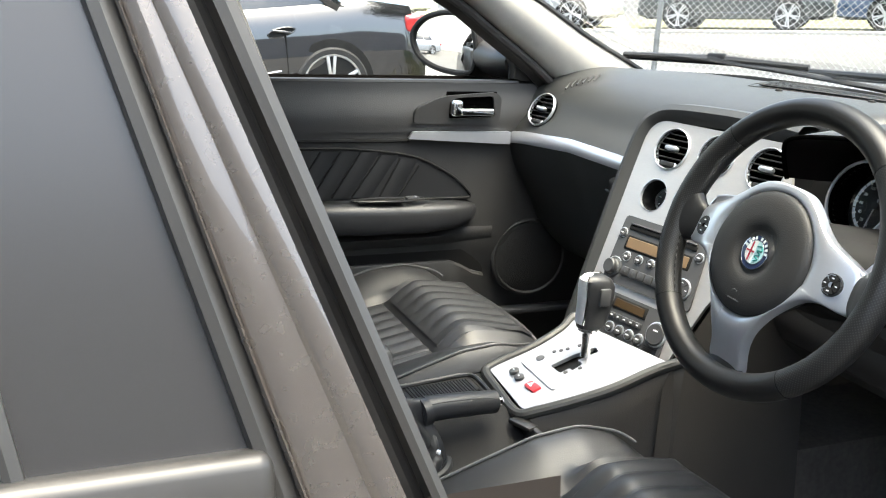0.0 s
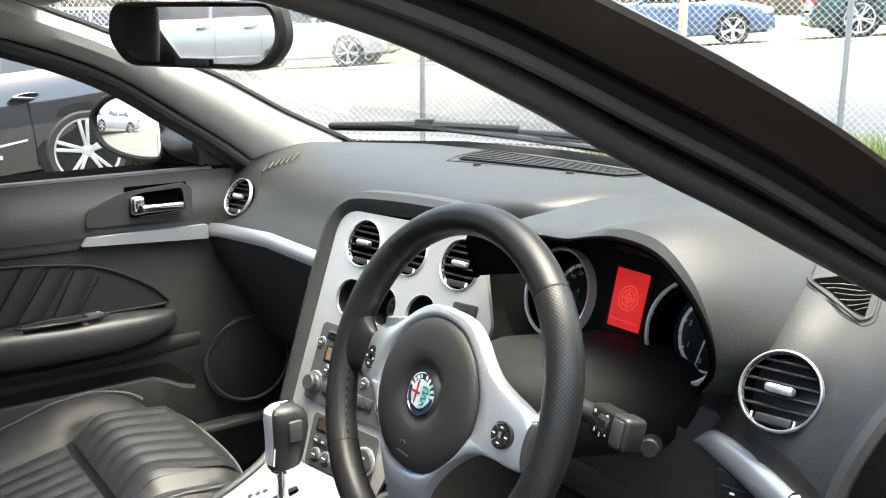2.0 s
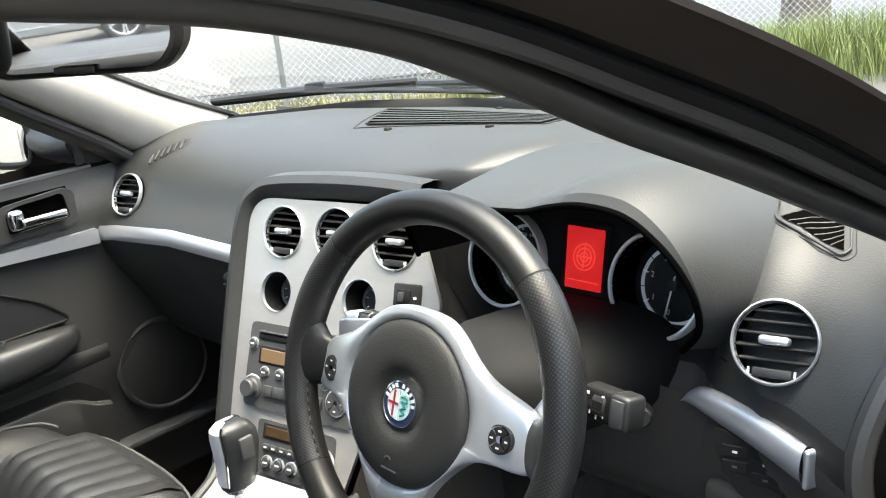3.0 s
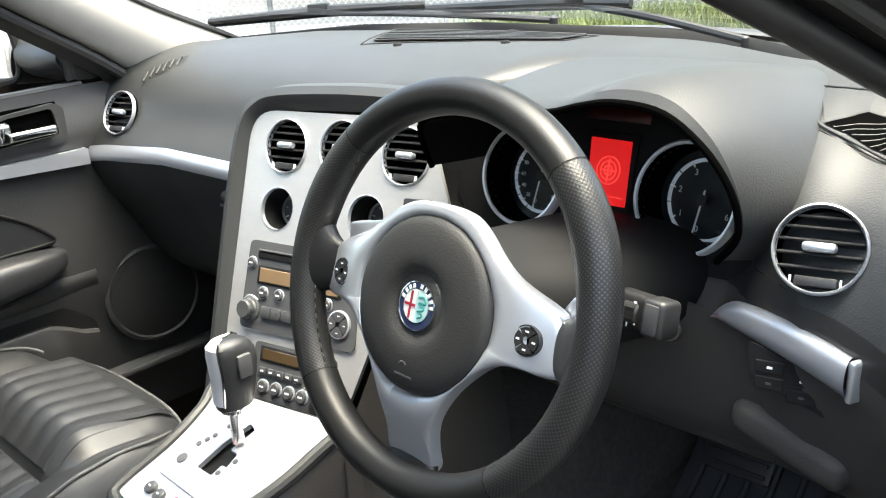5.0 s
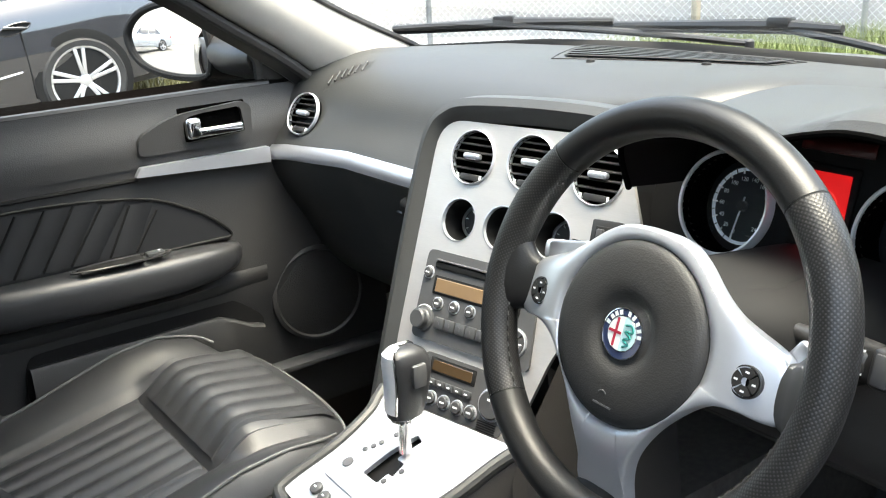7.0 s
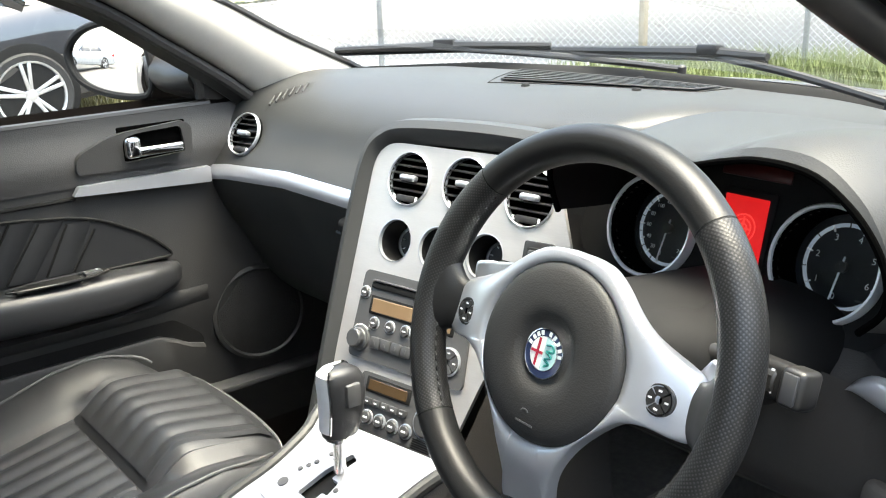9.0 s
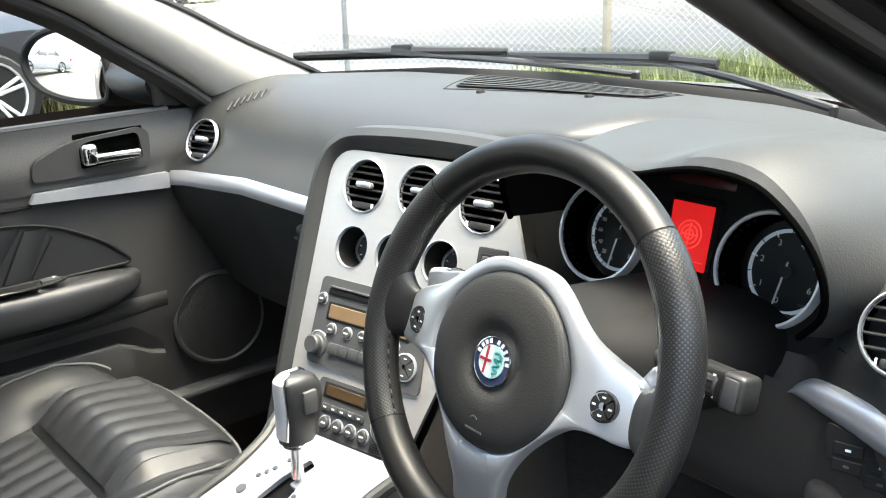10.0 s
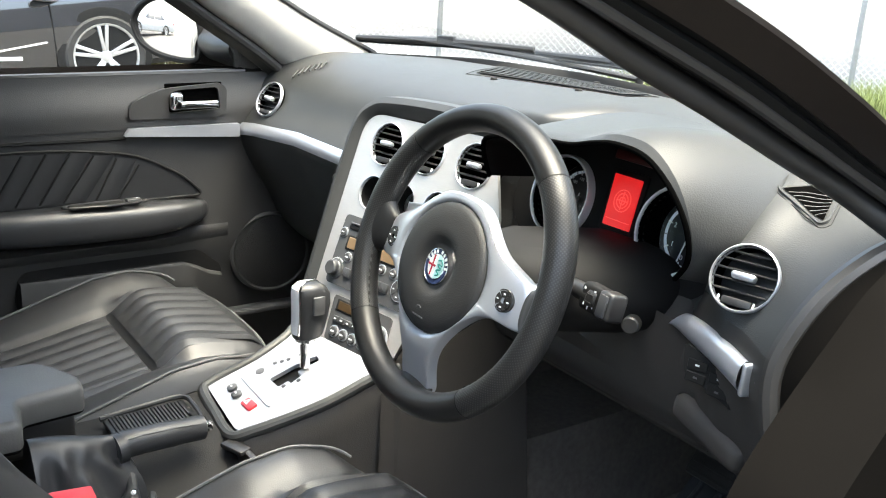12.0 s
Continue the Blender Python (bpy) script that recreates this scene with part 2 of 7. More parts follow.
def plate(outline, holes=(), t=0.004, m=None, chamfer=0.0):
    """A flat plate of the outline with holes through it; its face at z = 0, its body behind."""
    bm = bmesh.new()
    edges = []
    for loop in (outline, *holes):
        vs = [bm.verts.new((x, y, 0)) for x, y in loop]
        edges += [bm.edges.new((vs[i], vs[(i + 1) % len(vs)])) for i in range(len(vs))]
    bmesh.ops.triangle_fill(bm, use_beauty=True, use_dissolve=False, edges=edges)
    faces = bm.faces[:]
    ext = bmesh.ops.extrude_face_region(bm, geom=faces)
    bmesh.ops.translate(bm, vec=(0, 0, -t), verts=[g for g in ext["geom"] if isinstance(g, bmesh.types.BMVert)])
    return put(bm, m) if m is not None else bm


def axes(o, u, v):
    """A pose whose x runs along u and y along v."""
    u = Vector(u).normalized()
    v = Vector(v)
    v = (v - u * v.dot(u)).normalized()
    w = u.cross(v)
    m = Matrix((u, v, w)).transposed().to_4x4()
    m.translation = Vector(o)
    return m


def off(m, x, y, z=0.0):
    return m @ pose(x, y, z)


def writing(text, size, m, mat, parent, name="marking"):
    cu = bpy.data.curves.new("text", "FONT")
    cu.body, cu.size, cu.align_x, cu.align_y, cu.extrude = text, size, "CENTER", "CENTER", 0.0002
    tmp = bpy.data.objects.new("tmp", cu)
    scene.collection.objects.link(tmp)
    me = bpy.data.meshes.new_from_object(tmp.evaluated_get(bpy.context.evaluated_depsgraph_get()))
    bpy.data.objects.remove(tmp)
    me.materials.clear()
    me.materials.append(mat)
    ob = new(name, me)
    ob.parent = parent
    ob.matrix_basis = m
    return ob


# ---- the car's shell ----
def smooth(a, b, x):
    f = min(max((x - a) / (b - a), 0), 1)
    return f * f * (3 - 2 * f)


def lerp(a, b, f):
    return tuple(p + (q - p) * f for p, q in zip(a, b))


body = thing("car_body", "dark brown saloon car body with bronze door pillars", "car body", kind="structure")

# driver's side pillar and roof rail: inner seal line, outer line
RAIL_IN = [(0.775, 0.29, 0.955), (0.725, 0.235, 1.003), (0.69, 0.17, 1.043), (0.665, 0.09, 1.087), (0.645, 0.0, 1.131), (0.632, -0.10, 1.182), (0.62, -0.20, 1.225), (0.61, -0.34, 1.257), (0.60, -0.60, 1.278), (0.63, -1.45, 1.235)]
RAIL_OUT = [(0.84, 0.36, 1.00), (0.80, 0.235, 1.065), (0.775, 0.155, 1.12), (0.748, 0.065, 1.175), (0.718, -0.05, 1.23), (0.69, -0.18, 1.28), (0.665, -0.30, 1.305), (0.655, -0.42, 1.325), (0.65, -0.65, 1.345), (0.67, -1.45, 1.30)]
GLASS_R = [(0.745, 0.48, 0.985), (0.715, 0.35, 1.05), (0.69, 0.26, 1.105), (0.665, 0.17, 1.16), (0.635, 0.06, 1.215), (0.605, -0.08, 1.27), (0.575, -0.22, 1.31), (0.56, -0.38, 1.335), (0.55, -0.65, 1.36), (0.58, -1.45, 1.32)]
NR = 60
ri, ro, gr = (spline(c, NR) for c in (RAIL_IN, RAIL_OUT, GLASS_R))


def rail_rows(stops, mirror=1):
    rows = []
    for a, b, c in zip(ri, ro, gr):
        row = []
        for which, f, push in stops:
            p, q = ((a, b) if which == 0 else (b, c))
            v = lerp(p, q, f)
            row.append((mirror * (v[0] + push[0]), v[1] + push[1], v[2] + push[2]))
        rows.append(row)
    return rows


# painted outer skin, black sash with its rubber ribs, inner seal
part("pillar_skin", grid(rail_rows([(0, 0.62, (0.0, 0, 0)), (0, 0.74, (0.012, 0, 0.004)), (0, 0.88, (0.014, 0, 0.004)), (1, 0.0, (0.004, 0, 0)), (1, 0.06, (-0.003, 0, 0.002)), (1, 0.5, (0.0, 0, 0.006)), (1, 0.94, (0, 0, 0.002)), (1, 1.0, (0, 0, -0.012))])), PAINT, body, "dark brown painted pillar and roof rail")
part("door_frame_sash", grid(rail_rows([(0, 0.06, (-0.002, 0, 0.012)), (0, 0.12, (-0.010, 0, 0.014)), (0, 0.22, (-0.014, 0, 0.012)), (0, 0.30, (-0.004, 0, 0.002)), (0, 0.40, (0.006, 0, 0.0)), (0, 0.50, (0.006, 0, 0)), (0, 0.56, (-0.010, 0, 0.004)), (0, 0.64, (-0.006, 0, 0))])), MATT, body, "black door opening sash")
seal = [Vector(p) + Vector((0.004, 0, 0.0125)) for p in ri]
part("door_seal", tube(seal, 0.0125, 12), RUBBER, body, "black rubber door seal")
part("door_seal", tube([Vector(lerp(a, b, 0.36)) + Vector((0.004, 0, 0.002)) for a, b in zip(ri, ro)], 0.007, 8), RUBBER, body)
# cloth lining of the driver's side pillar
part("pillar_lining", grid([[(a[0] + 0.004, a[1], a[2] + 0.012), tuple(Vector(lerp(a, c, 0.3)) + Vector((-0.012, -0.004, -0.002))), tuple(Vector(lerp(a, c, 0.7)) + Vector((-0.012, -0.006, -0.006))), (c[0], c[1] - 0.004, c[2] - 0.010)] for a, c in zip(ri, gr)][:40]), BEIGE, body, "pale grey pillar lining")
# passenger side pillar: lining, black edge and painted skin
PLE = [(-0.668, 0.315, 0.935), (-0.667, 0.292, 0.953), (-0.665, 0.237, 0.995), (-0.660, 0.138, 1.06), (-0.650, 0.028, 1.129), (-0.635, -0.105, 1.182), (-0.615, -0.28, 1.225), (-0.60, -0.55, 1.25)]
PGE = [(-0.655, 0.510, 0.972), (-0.655, 0.490, 0.985), (-0.652, 0.35, 1.052), (-0.646, 0.215, 1.125), (-0.635, 0.068, 1.185), (-0.62, -0.06, 1.235), (-0.59, -0.22, 1.285), (-0.56, -0.55, 1.33)]
ple, pge = spline(PLE, 40), spline(PGE, 40)
lin = []
for a, b in zip(ple, pge):
    row = []
    for f, inn in ((0, -0.012), (0.02, 0.0), (0.12, 0.012), (0.35, 0.026), (0.6, 0.026), (0.85, 0.014), (0.97, 0.004), (1.0, -0.008)):
        v = lerp(a, b, f)
        row.append((v[0] + inn, v[1], v[2]))
    lin.append(row)
part("pillar_lining", grid(lin), BEIGE, body, "pale grey pillar lining")
part("pillar_skin", grid([[(a[0] - 0.03, a[1] - 0.01, a[2] - 0.012), (a[0] - 0.075, a[1] + 0.02, a[2] - 0.004), (lerp(a, b, 0.5)[0] - 0.06, lerp(a, b, 0.5)[1], lerp(a, b, 0.5)[2] + 0.004), (b[0] - 0.012, b[1], b[2] + 0.004)] for a, b in zip(ple, pge)]), PAINT, body)
part("door_seal", tube([(a[0] - 0.004, a[1] - 0.008, a[2] - 0.010) for a in ple[3:]], 0.010, 8), RUBBER, body)
part("door_frame", grid([[(a[0] - 0.010, a[1] - 0.010, a[2] - 0.014), (a[0] - 0.022, a[1] - 0.020, a[2] - 0.028), (a[0] - 0.034, a[1] - 0.020, a[2] - 0.026), (a[0] - 0.04, a[1], a[2])] for a in ple[3:]]), HARD, body, "black side window frame")
part("glass_edge", tube([(p[0] + 0.004, p[1] + 0.004, p[2] - 0.002) for p in pge], 0.006, 6), RUBBER, body, "black edge of the windscreen")
part("glass_edge", tube([(p[0], p[1], p[2] - 0.004) for p in gr[:36]], 0.008, 6), RUBBER, body)
# roof with headlining
roof_rows = [[(gr[i][0] * s, gr[i][1] + 0.05 * (1 - s * s) * (1 if i < 40 else 0), gr[i][2] + 0.03 * (1 - s * s)) for s in np.linspace(-1, 1, 13)] for i in range(34, NR)]
part("roof", grid(roof_rows), PAINT, body, "dark brown roof")
part("headlining", grid([[(x, y, z - 0.03) for x, y, z in row] for row in roof_rows]), BEIGE, body, "pale headlining")
# windscreen
screen_rows = []
for i in range(0, 36, 3):
    e = gr[i]
    k = 1 - i / 36
    screen_rows.append([(e[0] * s, e[1] + (0.22 * k + 0.05) * (1 - s * s), e[2] + 0.012 * (1 - s * s)) for s in np.linspace(-1, 1, 17)])
screen = part("windscreen", grid(screen_rows), GLASS, body, "clear windscreen")
screen.visible_shadow = False
# rear of the cabin, floor, firewall
part("floor_pan", box((0, -0.5, 0.16), (1.5, 2.9, 0.05), 0.02), CARPET, body, "black carpeted floor")
part("firewall", grid([[(-0.8, 0.98, 0.16), (0.8, 0.98, 0.16)], [(-0.8, 0.92, 0.35), (0.8, 0.92, 0.35)], [(-0.8, 0.72, 0.55), (0.8, 0.72, 0.55)], [(-0.8, 0.70, 0.95), (0.8, 0.70, 0.95)]]), CARPET, body)
part("rear_bulkhead", box((0, -1.75, 0.6), (1.5, 0.06, 0.85), 0.02), DOORP, body)
part("rear_shelf", box((0, -1.95, 1.0), (1.4, 0.5, 0.05), 0.02), DOORP, body)
part("tunnel", grid([[(-0.13, y, 0.18), (-0.11, y, 0.40), (0.10, y, 0.40), (0.12, y, 0.18)] for y in (-1.6, 0.9)]), CARPET, body)
# sills
for sx in (1, -1):
    part("sill", box((sx * 0.80, -0.35, 0.30), (0.14, 2.4, 0.24), 0.04, 3), PAINT, body)
    part("sill_trim", box((sx * 0.735, -0.35, 0.405), (0.05, 2.0, 0.03), 0.01, 2), HARD, body)
# driver's side front post below the dash end: inner face with the rubber seal
post = rounded([(-0.02, 0.26), (-0.02, 0.60), (0.02, 0.78), (0.09, 0.86), (0.20, 0.965), (0.42, 1.0), (0.72, 0.96), (0.78, 0.30)], [0.05, 0.08, 0.06, 0.05, 0.05, 0.05, 0.05, 0.05], 8)
part("front_post", plate(post, (), 0.09, axes((0.89, 0, 0), (0, 1, 0), (0, 0, 1))), JAMBSHADE, body, "dark front door post")
edge = [(0.845, 0.10, 0.40), (0.835, 0.12, 0.58), (0.815, 0.135, 0.69), (0.776, 0.142, 0.745), (0.748, 0.148, 0.80), (0.737, 0.158, 0.855), (0.748, 0.19, 0.915), (0.760, 0.24, 0.952), (0.766, 0.285, 0.965)]
part("door_seal", tube(spline(edge, 30), 0.012, 10), RUBBER, body)
part("front_post_flange", grid([[(x - 0.004, y + 0.004, z) for x, y, z in spline(edge, 30)], [(x + 0.04, y - 0.012, z + 0.004) for x, y, z in spline(edge, 30)], [(0.892, y + 0.0, z) for x, y, z in spline(edge, 30)]]), JAMBSHADE, body)

# bonnet edge, seen low through the screen
part("scuttle", grid([[(x, 0.70 - 0.50 * x * x, 0.972), (x, 0.80 - 0.50 * x * x, 0.955), (x, 0.92 - 0.45 * x * x, 0.95)] for x in np.linspace(-0.78, 0.78, 15)]), HARD, body, "black scuttle panel under the wipers")
part("bonnet", grid([[(x * (1 - 0.10 * f), 0.92 - 0.45 * x * x + f * 1.05, 0.96 - 0.10 * f - 0.22 * f * f - 0.06 * x * x) for x in np.linspace(-0.84, 0.84, 15)] for f in np.linspace(0, 1, 8)]), PAINT, body, "dark brown bonnet")

# rear door on the driver's side, closed: window, frame, painted post
rd = thing("rear_door", "closed dark brown rear door with a dull grey window", "car door")


def bx(y, z, out=0.0):
    return (0.84 - 0.35 * (z - 0.972) + out, y, z)


def strip(name, lo, hi, mat, out0, outm, out1, label="", z0=0.86, z1=1.235, parent=rd):
    """An upright band between two leaning lines given as (y at z0, y at z1)."""
    rows = []
    for z in np.linspace(z0, z1, 10):
        f = (z - z0) / (z1 - z0)
        a, b = lo[0] + (lo[1] - lo[0]) * f, hi[0] + (hi[1] - hi[0]) * f
        rows.append([bx(a, z, out0 - 0.02), bx(a, z, out0), bx(a + (b - a) * 0.12, z, outm), bx(a + (b - a) * 0.5, z, outm + 0.002), bx(a + (b - a) * 0.88, z, outm), bx(b, z, out1), bx(b, z, out1 - 0.03)])
    return part(name, grid(rows), mat, parent, label)


strip("window_pane", (-1.45, -1.45), (-0.690, -0.806), SMOKED, -0.004, -0.004, -0.004, "dull grey reflecting window")
strip("window_divider", (-0.812, -0.894), (-0.802, -0.884), RUBBER, -0.002, 0.003, 0.002, "black upright divider of the window")
strip("quarter_pane", (-1.45, -1.45), (-0.811, -0.893), CARGLASS, -0.001, -0.001, -0.001, "dark quarter window")
strip("window_channel", (-0.694, -0.810), (-0.678, -0.795), RUBBER, -0.002, 0.004, 0.002, "black rubber channel")
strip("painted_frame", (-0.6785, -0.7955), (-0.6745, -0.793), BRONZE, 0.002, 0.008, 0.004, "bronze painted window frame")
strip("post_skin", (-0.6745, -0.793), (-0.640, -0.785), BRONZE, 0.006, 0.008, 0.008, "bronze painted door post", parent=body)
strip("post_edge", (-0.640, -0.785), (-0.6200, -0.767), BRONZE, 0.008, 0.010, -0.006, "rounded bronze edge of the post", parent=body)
strip("post_groove", (-0.6200, -0.767), (-0.6090, -0.757), RUBBER, -0.016, -0.018, -0.016, parent=body)
strip("post_seal", (-0.6090, -0.757), (-0.599, -0.740), RUBBER, -0.012, 0.000, -0.016, "black rubber door seal", parent=body)
part("waist_moulding", put(box((0, 0, 0), (0.03, 0.86, 0.045), 0.008, 3), pose(0.858, -1.141, 0.9255, 0, -19, 0)), RUBBER, rd, "black waist moulding")
part("door_skin", grid([[(0.86 + 0.03 * math.sin(f * 3), y, 0.91 - 0.6 * f) for y in (-1.5, -1.0, -0.66, -0.56, -0.55)] for f in np.linspace(0, 1, 8)]), PAINT, rd, "dark brown door skin")
# open driver's door swung out on its hinges
dd = thing("driver_door", "open dark brown driver's door with black trim", "car door", (0.90, 0.26, 0.3))
dd.rotation_euler = (0, 0, radians(86))
part("door_skin", box((0.04, -0.50, 0.33), (0.05, 1.02, 0.62), 0.02, 3), PAINT, dd)
part("door_trim", box((-0.01, -0.50, 0.34), (0.06, 0.96, 0.60), 0.025, 3), DOORP, dd)
part("window_frame", tube(spline([(0.01, -0.06, 0.64), (-0.02, -0.36, 0.86), (-0.05, -0.72, 0.98), (-0.05, -0.96, 0.96), (-0.01, -1.0, 0.64)], 30), 0.018, 8), HARD, dd)
part("armrest", box((-0.06, -0.50, 0.38), (0.06, 0.5, 0.06), 0.02, 3), DOORP, dd)
# cabin side of the post, with the seat belt trim
part("post_lining", grid([[bx(-0.604 - 0.348 * (z - 0.86), z, -0.02), bx(-0.64 - 0.348 * (z - 0.86), z, -0.07), bx(-0.80, z, -0.10), bx(-0.95, z, -0.07)] for z in np.linspace(0.4, 1.24, 8)]), BEIGE, body)

# passenger side centre post, lined in cloth above and black below
part("post_lining", grid([[(-0.70 + 0.30 * (z - 0.97) * (1 if z > 0.97 else 0), -0.50 - 0.2 * (z - 0.9), z), (-0.665 + 0.30 * max(z - 0.97, 0), -0.54 - 0.2 * (z - 0.9), z), (-0.665 + 0.30 * max(z - 0.97, 0), -0.66 - 0.2 * (z - 0.9), z), (-0.70 + 0.3 * max(z - 0.97, 0), -0.72 - 0.2 * (z - 0.9), z)] for z in np.linspace(0.83, 1.26, 8)]), BEIGE, body)
part("post_lining", grid([[(-0.70, -0.50, z), (-0.672, -0.54, z), (-0.672, -0.70, z), (-0.70, -0.75, z)] for z in np.linspace(0.25, 0.83, 6)]), HARD, body)
part("rear_side", box((-0.76, -1.2, 0.6), (0.06, 1.2, 0.75), 0.02), DOORP, body)


# ---- dashboard ----
dash = thing("dashboard", "grey-black soft plastic dashboard with silver trim", "dashboard", (0, 0.3, 0.9))
DM = pose(0, -0.3, -0.9)
TAIL_P = [(0.225, 0.78), (0.262, 0.70), (0.30, 0.62), (0.37, 0.55), (0.50, 0.50)]
PROFILES = [
    (-0.73, [(0.44, 0.955), (0.42, 0.972), (0.385, 0.978), (0.335, 0.972), (0.285, 0.952), (0.252, 0.918), (0.225, 0.875), (0.196, 0.826), (0.190, 0.800), (0.21, 0.75), (0.25, 0.68), (0.29, 0.61), (0.36, 0.55), (0.48, 0.50)]),
    (-0.62, [(0.50, 0.965), (0.46, 0.980), (0.41, 0.985), (0.35, 0.978), (0.295, 0.955), (0.262, 0.922), (0.238, 0.882), (0.203, 0.842), (0.196, 0.816), (0.215, 0.76), (0.255, 0.69), (0.295, 0.61), (0.365, 0.55), (0.49, 0.50)]),
    (-0.43, [(0.63, 0.975), (0.56, 0.990), (0.48, 0.996), (0.39, 0.992), (0.318, 0.968), (0.272, 0.932), (0.244, 0.892), (0.210, 0.858), (0.202, 0.832), *TAIL_P]),
    (-0.20, [(0.71, 0.975), (0.61, 0.993), (0.51, 1.000), (0.41, 0.998), (0.33, 0.978), (0.280, 0.945), (0.250, 0.900), (0.212, 0.860), (0.204, 0.834), *TAIL_P]),
    (0.00, [(0.72, 0.975), (0.63, 0.994), (0.53, 1.001), (0.43, 1.000), (0.345, 0.985), (0.305, 0.965), (0.300, 0.92), (0.29, 0.87), (0.28, 0.83), (0.27, 0.78), (0.26, 0.72), (0.27, 0.64), (0.33, 0.55), (0.46, 0.50)]),
    (0.14, [(0.72, 0.975), (0.63, 0.994), (0.53, 1.001), (0.43, 1.000), (0.36, 0.990), (0.335, 0.975), (0.33, 0.92), (0.33, 0.87), (0.32, 0.83), (0.30, 0.78), (0.28, 0.72), (0.28, 0.66), (0.34, 0.60), (0.46, 0.55)]),
    (0.22, [(0.71, 0.975), (0.63, 0.994), (0.54, 1.000), (0.47, 0.998), (0.43, 0.985), (0.42, 0.955), (0.42, 0.91), (0.41, 0.86), (0.38, 0.82), (0.32, 0.77), (0.29, 0.72), (0.28, 0.66), (0.34, 0.60), (0.46, 0.55)]),
    (0.50, [(0.60, 0.972), (0.56, 0.988), (0.51, 0.994), (0.46, 0.990), (0.42, 0.975), (0.41, 0.945), (0.40, 0.90), (0.36, 0.85), (0.30, 0.815), (0.27, 0.77), (0.265, 0.72), (0.28, 0.66), (0.34, 0.60), (0.46, 0.55)]),
    (0.555, [(0.57, 0.970), (0.54, 0.984), (0.49, 0.991), (0.44, 0.988), (0.38, 0.974), (0.325, 0.946), (0.285, 0.900), (0.262, 0.850), (0.252, 0.822), (0.255, 0.77), (0.262, 0.72), (0.28, 0.66), (0.34, 0.60), (0.46, 0.55)]),
    (0.585, [(0.555, 0.968), (0.515, 0.983), (0.465, 0.989), (0.415, 0.981), (0.355, 0.962), (0.302, 0.938), (0.260, 0.898), (0.244, 0.850), (0.238, 0.820), (0.243, 0.77), (0.247, 0.72), (0.27, 0.66), (0.335, 0.60), (0.455, 0.55)]),
    (0.62, [(0.53, 0.966), (0.49, 0.980), (0.44, 0.980), (0.39, 0.968), (0.335, 0.946), (0.287, 0.921), (0.252, 0.882), (0.226, 0.842), (0.219, 0.812), (0.225, 0.77), (0.235, 0.72), (0.26, 0.66), (0.33, 0.60), (0.45, 0.55)]),
    (0.75, [(0.44, 0.958), (0.41, 0.968), (0.37, 0.962), (0.33, 0.950), (0.285, 0.932), (0.240, 0.905), (0.200, 0.872), (0.176, 0.832), (0.170, 0.800), (0.178, 0.76), (0.20, 0.71), (0.23, 0.65), (0.30, 0.60), (0.42, 0.55)]),
]


def dash_profile(x):
    xs = [p[0] for p in PROFILES]
    i = max(0, min(len(xs) - 2, sum(1 for v in xs if v <= x) - 1))
    f = min(max((x - xs[i]) / (xs[i + 1] - xs[i]), 0), 1)
    f = f * f * (3 - 2 * f) if i > 3 else f
    a, b = np.array(PROFILES[i][1]), np.array(PROFILES[i + 1][1])
    return a + (b - a) * f


def dash_at(x, s):
    """A point of the dash at station s (0 screen edge .. 13 underside)."""
    p = dash_profile(x)
    i = min(int(s), 12)
    y, z = p[i] + (p[i + 1] - p[i]) * (s - i)
    return Vector((x, y, z))


def dash_sheet(x0, x1, s0, s1, nx, ns):
    rows = []
    for x in np.linspace(x0, x1, nx):
        prof = spline([tuple(q) for q in dash_profile(x)], 14 * 5 - 4)
        lo, hi = s0 * 5, s1 * 5
        row = []
        for k in np.linspace(lo, hi, ns):
            i = min(int(k), len(prof) - 2)
            y, z = lerp(prof[i], prof[i + 1], k - i)
            row.append((float(x), y, z))
        rows.append(row)
    return rows


def under(bm):
    return put(bm, DM)


part("upper_shell", under(grid(dash_sheet(-0.73, 0.75, 0, 7, 110, 42))), DASH, dash, "soft grained dash top")
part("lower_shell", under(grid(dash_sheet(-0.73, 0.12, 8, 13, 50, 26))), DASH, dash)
# paler than the passenger's half: door light put into the colour
part("driver_lower_shell", under(grid(dash_sheet(0.12, 0.75, 8, 13, 44, 26))), LOWDASHLIT, dash, "hard lower dash paled for door light")
part("middle_band", under(grid(dash_sheet(-0.73, 0.75, 7, 8, 90, 4))), HARD, dash)
part("screen_edge", under(grid([[tuple(dash_at(x, 0.0) + Vector((0, dy, dz))) for dy, dz in ((-0.012, 0.0), (-0.004, 0.012), (0.004, 0.016), (0.016, 0.006))] for x in np.linspace(-0.66, 0.74, 60)])), MATT, dash, "black band at the foot of the windscreen")
# silver strip on the passenger side
def trim_strip(x0, x1, s0, s1, out, n=40):
    rows = []
    for x in np.linspace(x0, x1, n):
        a, b = dash_at(x, s0), dash_at(x, s1)
        d = (b - a).normalized()
        nrm = Vector((0, -1, 0)) - d * d.dot(Vector((0, -1, 0)))
        nrm.normalize()
        rows.append([tuple(a - nrm * 0.006), tuple(a + nrm * out * 0.6), tuple(a.lerp(b, 0.2) + nrm * out), tuple(a.lerp(b, 0.5) + nrm * (out + 0.002)), tuple(a.lerp(b, 0.8) + nrm * out), tuple(b + nrm * out * 0.5), tuple(b - nrm * 0.006)])
    return grid(rows)


